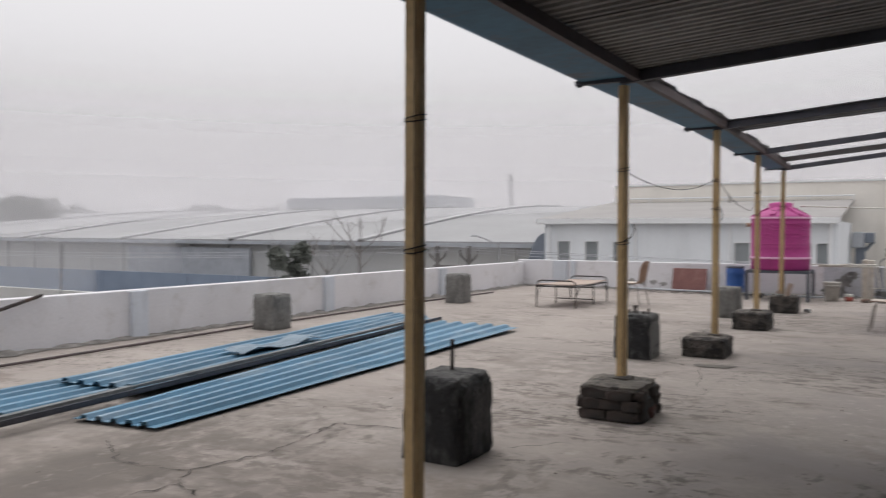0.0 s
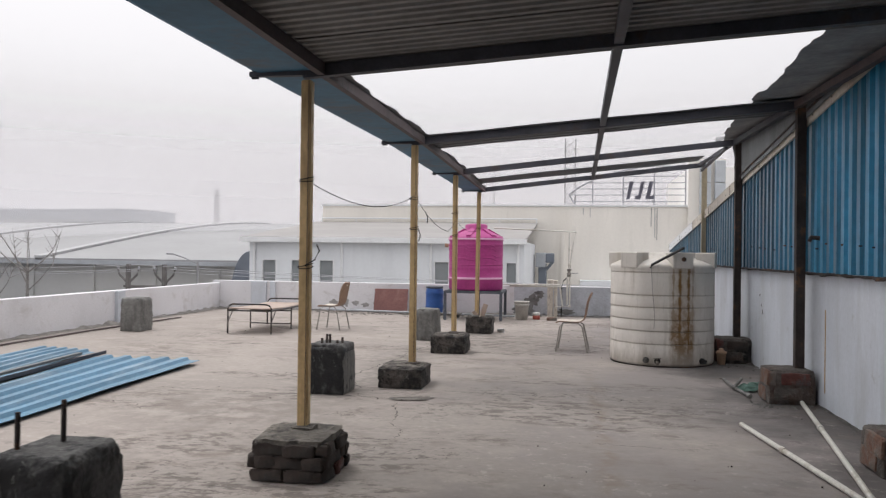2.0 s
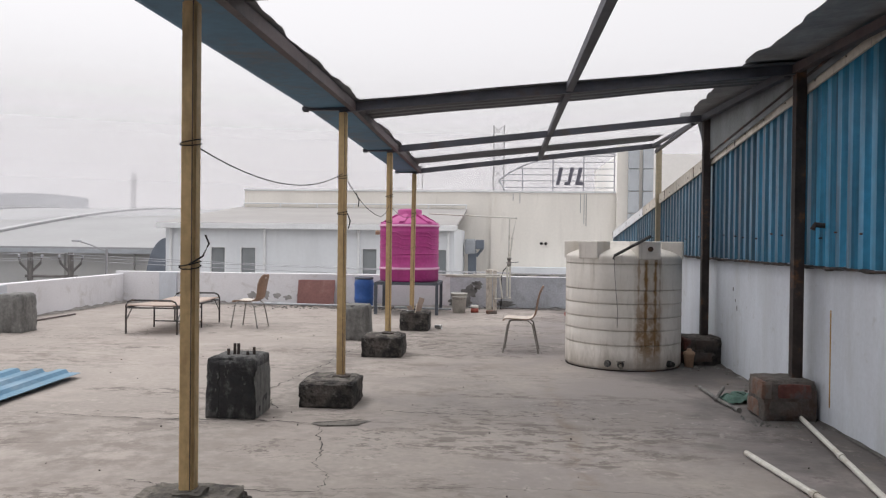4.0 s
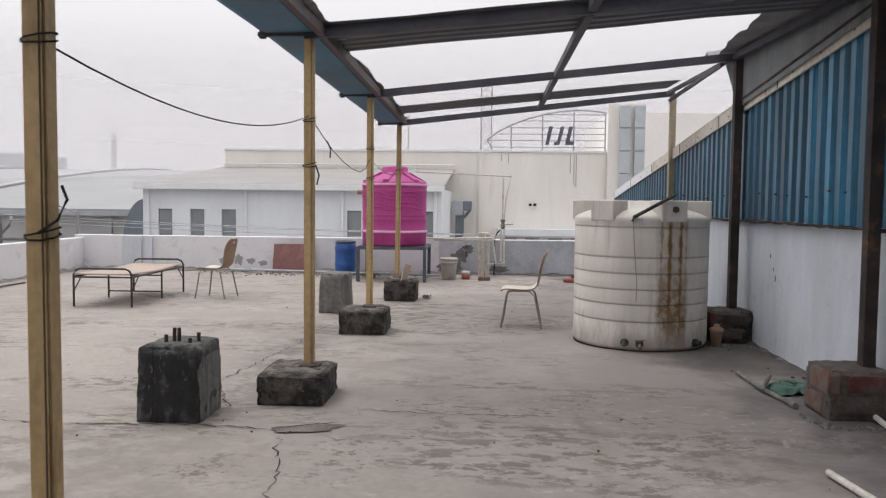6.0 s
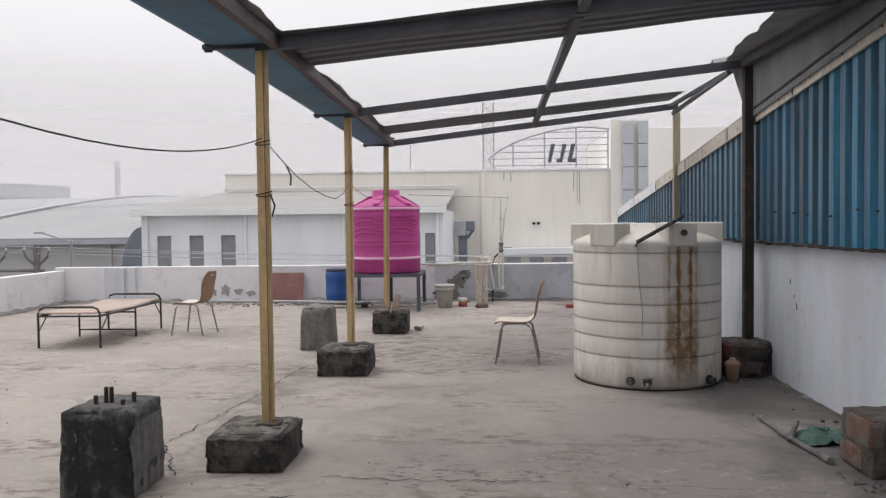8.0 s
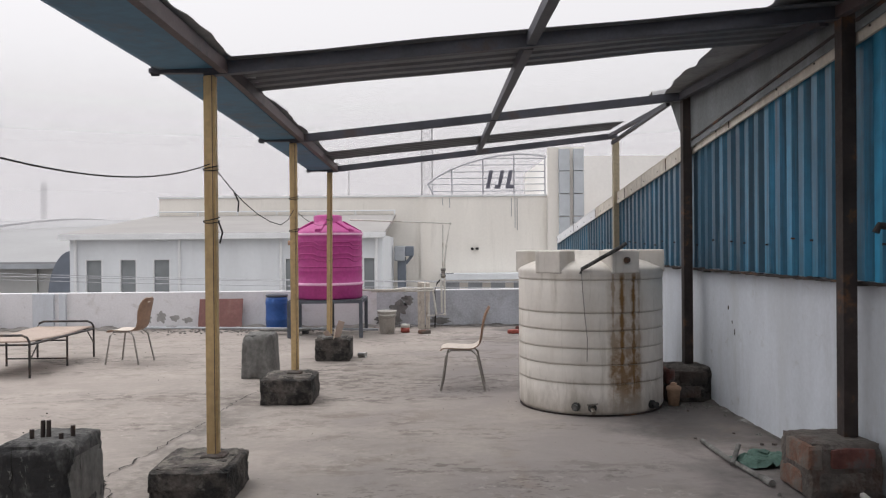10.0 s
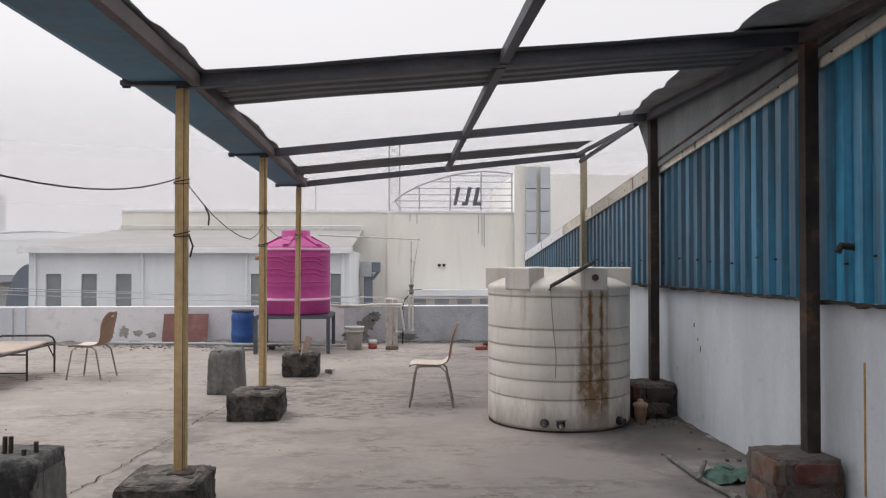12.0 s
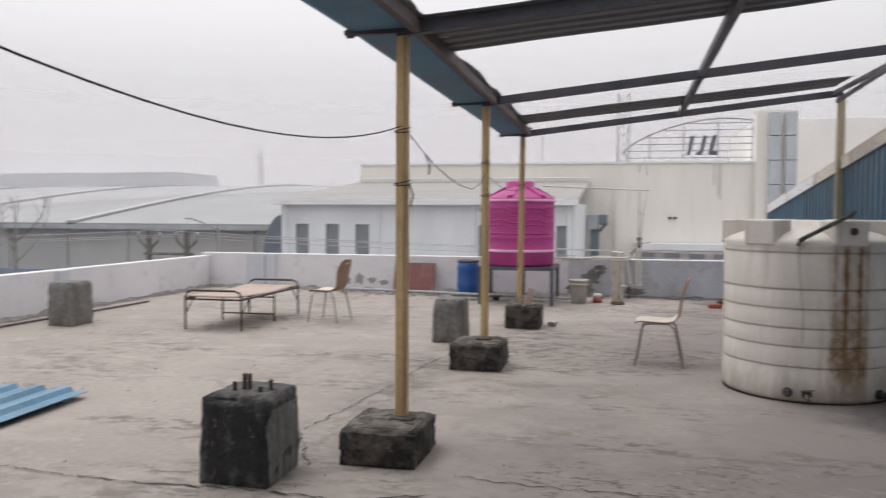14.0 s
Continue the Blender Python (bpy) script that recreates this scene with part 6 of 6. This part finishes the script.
# white office wing with a lean-to roof
office = thing("office_wing", pose(0, 24.5, 0), "white low office wing with grey windows and lean-to roof", "building")
holes = [(-9.6, -9.08), (-8.51, -7.99), (-7.45, -6.92), (-3.24, -2.72), (-1.35, -0.83), (-0.72, -0.35)]
xs = [-10.1] + [v for h in holes for v in h] + [-0.1]
for i in range(0, len(xs), 2):
    part("wall", boxed((xs[i], 0, YARD_Z), (xs[i + 1], 0.2, 1.8)), M_OFFICE, office)
for a, b in holes:
    part("wall", boxed((a, 0, YARD_Z), (b, 0.2, -0.1)), M_OFFICE, office)
    part("wall", boxed((a, 0, 1.09), (b, 0.2, 1.8)), M_OFFICE, office)
for a, b in holes:
    w = part("window", boxed((a, 0.08, -0.1), (b, 0.12, 1.09)), M_WINDOW, office, "dull grey window pane")
    for u in (a, b):
        part("window_frame", boxed((u - 0.02, -0.015, -0.12), (u + 0.02, 0.07, 1.11)), M_TRIM, w)
    part("window_head", boxed((a - 0.02, -0.02, 1.09), (b + 0.02, 0.07, 1.12)), M_TRIM, w)
bm = bmesh.new()
vs = [bm.verts.new(p) for p in ((-10.3, -0.25, 1.86), (0.0, -0.25, 1.86), (0.0, 8.4, 2.74), (-10.3, 8.4, 2.74))]
f = bm.faces.new(vs)
ex = bmesh.ops.extrude_face_region(bm, geom=[f])
bmesh.ops.translate(bm, verts=[v for v in ex["geom"] if isinstance(v, bmesh.types.BMVert)], vec=(0, 0, 0.08))
part("roof", bm, M_OFFICE_ROOF, office, "pale grey sheet roof")
part("fascia", boxed((-10.32, -0.33, 1.74), (0.02, -0.26, 1.93), 0.01), M_TRIM, office)
part("side_wall", boxed((-0.3, 0.21, YARD_Z), (-0.1, 8.4, 1.84)), M_OFFICE, office)
for x in (-9.9, -6.6, -3.36, -0.3):
    part("downpipe", tube(bmesh.new(), [(x, -0.06, YARD_Z), (x, -0.06, 1.74)], 0.05, 8), M_TRIM, office)
part("roof_rail", tube(bmesh.new(), [(-10.0, 8.2, 2.98), (0.0, 8.2, 2.98)], 0.035, 6), M_TRIM, office)
for k in range(7):
    part("rail_post", tube(bmesh.new(), [(-10 + k * 1.66, 8.2, 2.8), (-10 + k * 1.66, 8.2, 2.98)], 0.03, 6), M_TRIM, office)

# cream factory hall behind
hall = thing("factory_hall", pose(0, 33, 0), "tall cream rendered factory hall with stained parapet", "building")
part("wall", boxed((-10.05, 0, YARD_Z), (7.4, 6, 3.56)), M_CREAM_WALL, hall)
part("coping", boxed((-10.1, -0.06, 3.565), (7.45, 6.05, 3.64)), M_TRIM, hall)
part("corner_pier", boxed((1.05, -0.12, YARD_Z), (1.2, -0.005, 3.55)), M_CREAM_WALL, hall)
part("wing", boxed((7.0, 3.0, YARD_Z), (26, 12, 5.6)), M_WING, hall, "further wing with haze in its pale colour")
part("end_pier", boxed((6.5, -0.3, YARD_Z), (8.05, -0.07, 5.62)), M_CREAM_WALL, hall)
part("canopy_band", boxed((1.9, -1.2, 0.05), (7.4, -0.02, 0.3)), M_OFFICE, hall)
for k in range(6):
    part("window", boxed((2.1 + k * 0.98, -0.1, -0.75), (2.1 + k * 0.98 + 0.6, -0.03, -0.1)), M_DUCT, hall)
for x in (3.27, 3.47):
    q = part("wall_lamp", lathe([(0, 0), (0.06, 0.02), (0.07, 0.1), (0, 0.13)], 12), M_ROPE, hall, at=pose(x, -0.1, 1.26))
    part("lamp_cord", tube(bmesh.new(), [(x, -0.03, 0.35), (x, -0.03, 1.26)], 0.012, 5), M_SIGN, q)
part("drain_line", boxed((5.1, -0.02, 2.2), (5.14, -0.006, 3.5)), M_SHED_WALL, hall)
for k, (x, z0) in enumerate(((4.95, 2.7), (5.2, 2.1), (2.0, 3.2), (2.3, 3.1))):
    part("stain", boxed((x, -0.012, z0), (x + 0.03, -0.005, 3.5)), M_SHED_ROOF, hall)
# duct and blower on the hall's foot
duct = thing("air_duct", pose(0, 31.8, 0), "grey-blue metal air duct beside the hall", "duct")
part("drop", boxed((0.1, 0, YARD_Z), (0.45, 0.5, 1.0), 0.03), M_DUCT_BLUE, duct)
part("blower", boxed((-0.02, -0.3, 0.85), (0.42, 0.6, 1.48), 0.05), M_DUCT, duct)
part("intake", boxed((0.42, -0.25, 1.05), (0.78, 0.5, 1.46), 0.04), M_DUCT_BLUE, duct)
bm = bmesh.new()
bar(bm, (0.45, 0.1, 0.75), (0.74, 0.1, 1.12), 0.3, 0.12)
part("elbow", bm, M_DUCT_BLUE, duct)
shaft = thing("cable_pier", pose(0.2, 31.0, 0), "cream concrete pier beside the air duct", "pier")
part("pier", boxed((0.75, 0, YARD_Z), (1.2, 0.4, 0.0), 0.02), M_CREAM_WALL, shaft)
stack = thing("vent_stack", pose(0, 32.4, 0), "pair of pale grey segmented metal vent stacks", "duct")
for x0, x1 in ((6.95, 7.4), (7.57, 8.0)):
    z = YARD_Z
    while z < 5.5:
        part("segment", boxed((x0, 0.05, z), (x1, 0.28, min(z + 0.93, 5.6)), 0.02), M_STACK, stack)
        z += 0.96

# open-frame rooftop sign with plain slanted shapes
sign = thing("roof_sign", pose(0, 33.1, 0), "open steel rooftop sign frame with dark slanted shapes", "sign")


def sx(p):
    return 1.13 + 0.02433 * (p - 712)


def sz(p):
    return 3.53 - 0.02445 * (p - 372)


arc = [(722, 348), (742, 334), (765, 322), (795, 311), (825, 303), (850, 298.5), (880, 296), (905, 297), (930, 300)]
part("arch", tube(bmesh.new(), [(sx(a), 0, sz(b)) for a, b in arc], 0.04, 6), M_SIGN, sign)
part("brace", tube(bmesh.new(), [(sx(722), 0, sz(348)), (sx(736), 0, sz(372))], 0.035, 6), M_SIGN, sign)
for a, b in ((765, 322), (820, 304), (875, 296), (930, 300)):
    part("upright", tube(bmesh.new(), [(sx(a), 0, sz(372)), (sx(a), 0, sz(b))], 0.035, 6), M_SIGN, sign)
for zz, a in ((361, 730), (349, 722), (338, 738), (327, 757), (315, 787), (304, 822)):
    part("slat", tube(bmesh.new(), [(sx(a), 0, sz(zz)), (sx(930), 0, sz(zz))], 0.022, 6), M_SIGN, sign)


def slant(pts):
    bm = bmesh.new()
    f = [bm.verts.new((sx(a), -0.08, sz(b))) for a, b in pts]
    g = [bm.verts.new((sx(a), -0.14, sz(b))) for a, b in pts]
    bm.faces.new(f)
    bm.faces.new(g[::-1])
    for k in range(len(pts)):
        bm.faces.new((f[k], f[(k + 1) % len(pts)], g[(k + 1) % len(pts)], g[k]))
    return bm


part("plate", slant(((825, 357), (831, 357), (838, 325), (831, 325))), M_SIGN_DARK, sign)
part("plate", slant(((840, 357), (850, 357), (858, 325), (851, 325), (846, 351), (841, 351))), M_SIGN_DARK, sign)
part("plate", slant(((859, 357), (873, 357), (875, 351), (867, 351), (873, 325), (866, 325))), M_SIGN_DARK, sign)

tower = thing("lattice_mast", pose(1.36, 52, 0), "pale lattice steel mast behind the factory hall", "mast")
for x, y in ((-0.35, -0.35), (0.35, -0.35), (-0.35, 0.35), (0.35, 0.35)):
    part("leg", tube(bmesh.new(), [(x, y, YARD_Z), (x, y, 9.2)], 0.05, 6), M_SHED_ROOF, tower)
for k in range(11):
    z = 2.8 + k * 0.58
    part("lacing", tube(bmesh.new(), [(-0.35, -0.35, z), (0.35, -0.35, z + 0.58), (0.35, 0.35, z), (-0.35, 0.35, z + 0.58), (-0.35, -0.35, z)], 0.025, 5), M_SHED_ROOF, tower)
part("aerial", tube(bmesh.new(), [(-4.9, -3, 3.7), (-4.9, -3, 6.9)], 0.03, 5), M_SHED_ROOF, tower)

# long factory sheds across the yard
shed = thing("factory_shed", pose(0, 30, 0), "long low factory shed with wide pale metal roof", "building")
part("wall", boxed((-75, 0, YARD_Z), (-10.6, 0.25, 0.82)), M_SHED_WALL, shed)
for k, (a, b) in enumerate(((-75, -62), (-62, -50), (-50, -40), (-40, -31), (-31, -22), (-22, -10.4))):
    bm = bmesh.new()
    n = 10
    rows = []
    for i in range(n + 1):
        f_ = i / n
        rows.append([bm.verts.new((x, -0.5 + 28 * f_, 0.9 + 2.5 * math.sin(f_ * math.pi / 2))) for x in (a, b - 0.4)])
    for r, s in zip(rows, rows[1:]):
        bm.faces.new((r[0], r[1], s[1], s[0]))
    ex = bmesh.ops.extrude_face_region(bm, geom=bm.faces[:])
    bmesh.ops.translate(bm, verts=[v for v in ex["geom"] if isinstance(v, bmesh.types.BMVert)], vec=(0, 0, 0.08))
    part("roof_bay", bm, M_SHED_ROOF, shed)
    if k < 5:
        bm = bmesh.new()
        rows = [[bm.verts.new((x, -0.55 + 28 * i / n, 0.99 + dz + 2.5 * math.sin(i / n * math.pi / 2))) for x, dz in ((b - 0.42, 0), (b + 0.02, 0), (b + 0.02, 0.1), (b - 0.42, 0.1))] for i in range(n + 1)]
        for r, s in zip(rows, rows[1:]):
            for q in range(4):
                bm.faces.new((r[q], r[(q + 1) % 4], s[(q + 1) % 4], s[q]))
        bm.faces.new(rows[0])
        bm.faces.new(rows[-1])
        part("ridge_strip", bm, M_SHED_STRIP, shed)
part("eave_gutter", boxed((-75, -0.62, 0.72), (-10.6, -0.5, 0.9)), M_DUCT, shed)
for k in range(22):
    x = -74 + k * 3
    part("wall_pier", boxed((x, -0.1, YARD_Z), (x + 0.25, -0.005, 0.71)), M_SHED_WALL, shed)
part("dark_bay", boxed((-40, -0.3, -3.0), (-30, -0.12, 0.5)), M_DUCT, shed)
part("window", boxed((-63, -0.06, -0.9), (-61.5, -0.01, 0.1)), M_DUCT_BLUE, shed)
# barrel-vaulted end beside the office wing
bm = bmesh.new()
n = 14
front = [bm.verts.new((-10.15, 0, -0.8))] + [bm.verts.new((-10.15 - 0.75 * math.sin(k / n * math.pi / 2), 0, -0.2 + 1.6 * math.cos(k / n * math.pi / 2))) for k in range(n + 1)] + [bm.verts.new((-10.9, 0, -0.8))]
f = bm.faces.new(front)
ex = bmesh.ops.extrude_face_region(bm, geom=[f])
bmesh.ops.translate(bm, verts=[v for v in ex["geom"] if isinstance(v, bmesh.types.BMVert)], vec=(0, 3, 0))
vault = thing("vaulted_shelter", pose(0, 24.7, 0), "dark grey quarter-vaulted shelter beside the office wing", "building")
part("vault", bm, M_DUCT_BLUE, vault)
part("base_wall", boxed((-10.9, 0.05, YARD_Z), (-10.15, 3, -0.81)), M_SHED_WALL, vault)

fence = thing("blue_fence", pose(0, 26, 0), "long blue sheet fence across the yard", "fence")
for k in range(11):
    part("panel", boxed((-58 + k * 3.4, 0, YARD_Z), (-58 + k * 3.4 + 3.36, 0.08, -0.8)), M_SHED_BLUE, fence)
yard = tagged(part("yard_wall", boxed((-60, 18, YARD_Z), (-9, 18.2, -1.15)), M_SHED_WALL), "pale low yard wall below the terrace", "wall")

for k, (x, y, top, r) in enumerate(((-72, 44, 4.5, 4.2), (-69, 41, 4.0, 3.8), (-82, 43, 4.6, 4.6), (-76, 50, 4.2, 4.2), (-66, 62, 4.4, 3.0), (-62, 66, 4.3, 2.8), (-90, 38, 4.8, 5.0))):
    leafy("far_tree", x, y, -2.5, top, r, 3000, 20 + k, "hazy dark tree mass across the factory yard", 0.55, ground=YARD_Z)

far = thing("far_hall", pose(-45, 61.5, YARD_Z), "pale flat-roofed hall lost in the haze", "building")
part("wall", boxed((-8.5, 0, 0), (8.5, 6, 8.8)), M_SHED_WALL, far)
part("roof", boxed((-9.2, -0.5, 8.81), (9.2, 6.5, 9.9)), M_DUCT, far)
for x, y, z, r in ((-39.5, 85, 8.5, 0.5), (-27, 92, 6.8, 0.35)):
    t = thing("chimney", pose(x, y, YARD_Z), "slender factory chimney lost in the haze", "chimney", "far chimneys")
    part("shaft", tube(bmesh.new(), [(0, 0, 0), (0, 0, z - YARD_Z)], r * 0.7, 12, r * 0.6), M_SHED_ROOF, t)
set_back([ob for ob in bpy.data.objects if ob not in terrace_things])

# street lamps, pole pair, bare trees, bushes


def lamp(x, y, top, arm, label):
    t = thing("street_lamp", pose(x, y, GROUND_Z), label, "street lamp", "street lamps")
    h = top - GROUND_Z
    part("pole", tube(bmesh.new(), [(0, 0, 0), (0, 0, h)], 0.07, 8, 0.05), M_POLE, t)
    part("arm", tube(bmesh.new(), [(0, 0, h - 0.1), (arm * 0.6, 0, h + 0.2), (arm, 0, h + 0.35)], 0.03, 6), M_POLE, t)
    part("lamp_head", boxed((arm - 0.3, -0.08, h + 0.32), (arm + 0.1, 0.08, h + 0.4), 0.02), M_SIGN, t)


lamp(-16.1, 31.3, 0.9, -1.3, "grey street lamp with a slanting arm in the yard")
lamp(-37.0, 21.0, 0.85, -1.9, "grey street lamp beside the blue fence")

poles = thing("pole_pair", pose(-20.95, 35.2, GROUND_Z), "pair of concrete utility poles with crossarm and insulators", "utility pole")
h = 0.5 - GROUND_Z
for x in (-1.05, 1.05):
    part("pole", tube(bmesh.new(), [(x, 0, 0), (x, 0, h + 0.15)], 0.2, 8, 0.14), M_POLE_DARK, poles)
    for s in (-1, 1):
        part("bracket", tube(bmesh.new(), [(x, 0, h - 0.9), (x + s * 0.52, 0, h - 0.4), (x + s * 0.6, 0, h - 0.1)], 0.06, 6), M_POLE_DARK, poles)
        part("insulator", lathe([(0, 0), (0.07, 0.02), (0.05, 0.06), (0.08, 0.1), (0.05, 0.14), (0, 0.18)], 10), M_SIGN, poles, at=pose(x + s * 0.6, 0, h - 0.12))
part("crossarm", tube(bmesh.new(), [(-1.3, 0, h - 1.05), (1.4, 0, h - 1.05)], 0.08, 6), M_POLE_DARK, poles)
part("crossarm", tube(bmesh.new(), [(-1.05, 0, h - 2.4), (1.05, 0, h - 2.4)], 0.08, 6), M_POLE_DARK, poles)


def bare_tree(x, y, top, seed, spread):
    """A leafless tree: tapered trunk and forking limbs."""
    t = thing("bare_tree", pose(x, y, GROUND_Z), "leafless grey tree behind the parapet", "tree", "bare trees")
    rr = random.Random(seed)
    h = top - GROUND_Z
    part("trunk", tube(bmesh.new(), [(0, 0, 0), (0.08, 0.02, h * 0.4), (0.0, 0, h * 0.89)], 0.09, 8, 0.045), M_BARK, t)
    for k in range(7):
        a = k * math.tau / 7 + rr.uniform(-0.3, 0.3)
        d = Vector((math.cos(a), math.sin(a) * 0.7, 0))
        z0 = h * rr.uniform(0.8, 0.88)
        r1 = spread * rr.uniform(0.35, 0.6)
        p1 = d * r1 + Vector((0, 0, z0 + (h - z0) * rr.uniform(0.4, 0.6)))
        p2 = p1 + d * spread * rr.uniform(0.1, 0.35) + Vector((rr.uniform(-0.2, 0.2), 0, (h - p1.z) * rr.uniform(0.6, 1.0)))
        bm = tube(bmesh.new(), [(0, 0, z0), d * r1 * 0.5 + Vector((0, 0, (z0 + p1.z) / 2 - 0.06)), p1, p2], 0.03, 6, 0.006)
        for q in range(4):
            b0 = p1.lerp(p2, rr.uniform(0, 0.7))
            tube(bm, [b0, b0 + Vector((rr.uniform(-0.4, 0.4), rr.uniform(-0.3, 0.3), rr.uniform(0.15, 0.6)))], 0.01, 5, 0.004)
        part("limb", bm, M_BARK, t)


bare_tree(-16.5, 19.6, 2.3, 1, 2.0)
bare_tree(-17.1, 18.3, 1.3, 2, 1.4)
bare_tree(-17.4, 16.9, 1.2, 3, 1.5)


leafy("tree", -13.75, 12.15, -2.2, 1.35, 0.68, 4600, 1, "small dense dark-leaved tree behind the parapet")
leafy("bush", -13.6, 10.95, -2.4, 0.05, 0.62, 2200, 2, "low dark bush behind the parapet")

# power lines across the yard, from the pole pair
for k, (z0, z1) in enumerate(((0.42, 0.0), (0.3, -0.15), (0.62, 0.3))):
    tagged(part("power_line", tube(bmesh.new(), sagging((-20.4 - 0.5 * k, 35.2, z0), (30, 30.5, z1), 0.25 + 0.1 * k, 20), 0.014, 4), M_SIGN), "thin grey power line across the yard", "power line", "power lines")
    tagged(part("power_line", tube(bmesh.new(), sagging((-20.4 - 0.5 * k, 35.2, z0), (-70, 28, z0 - 0.4), 0.5, 20), 0.014, 4), M_SIGN), "thin grey power line across the yard", "power line", "power lines")

# ---- haze: rings of suspended dust thickening with distance ----
for (rad, top), mat in zip(((87, 30), (118, 40), (152, 52), (194, 74), (278, 110)), M_HAZE):
    bm = bmesh.new()
    n = 96
    lo = [bm.verts.new((rad * math.cos(k * math.tau / n), rad * math.sin(k * math.tau / n), GROUND_Z)) for k in range(n)]
    hi = [bm.verts.new((v.co.x, v.co.y, top)) for v in lo]
    for k in range(n):
        bm.faces.new((lo[k], lo[(k + 1) % n], hi[(k + 1) % n], hi[k]))
    tagged(part("backdrop_haze", bm, mat, smooth=True), "thin layer of pale winter haze in the distance", "haze", kind="structure")
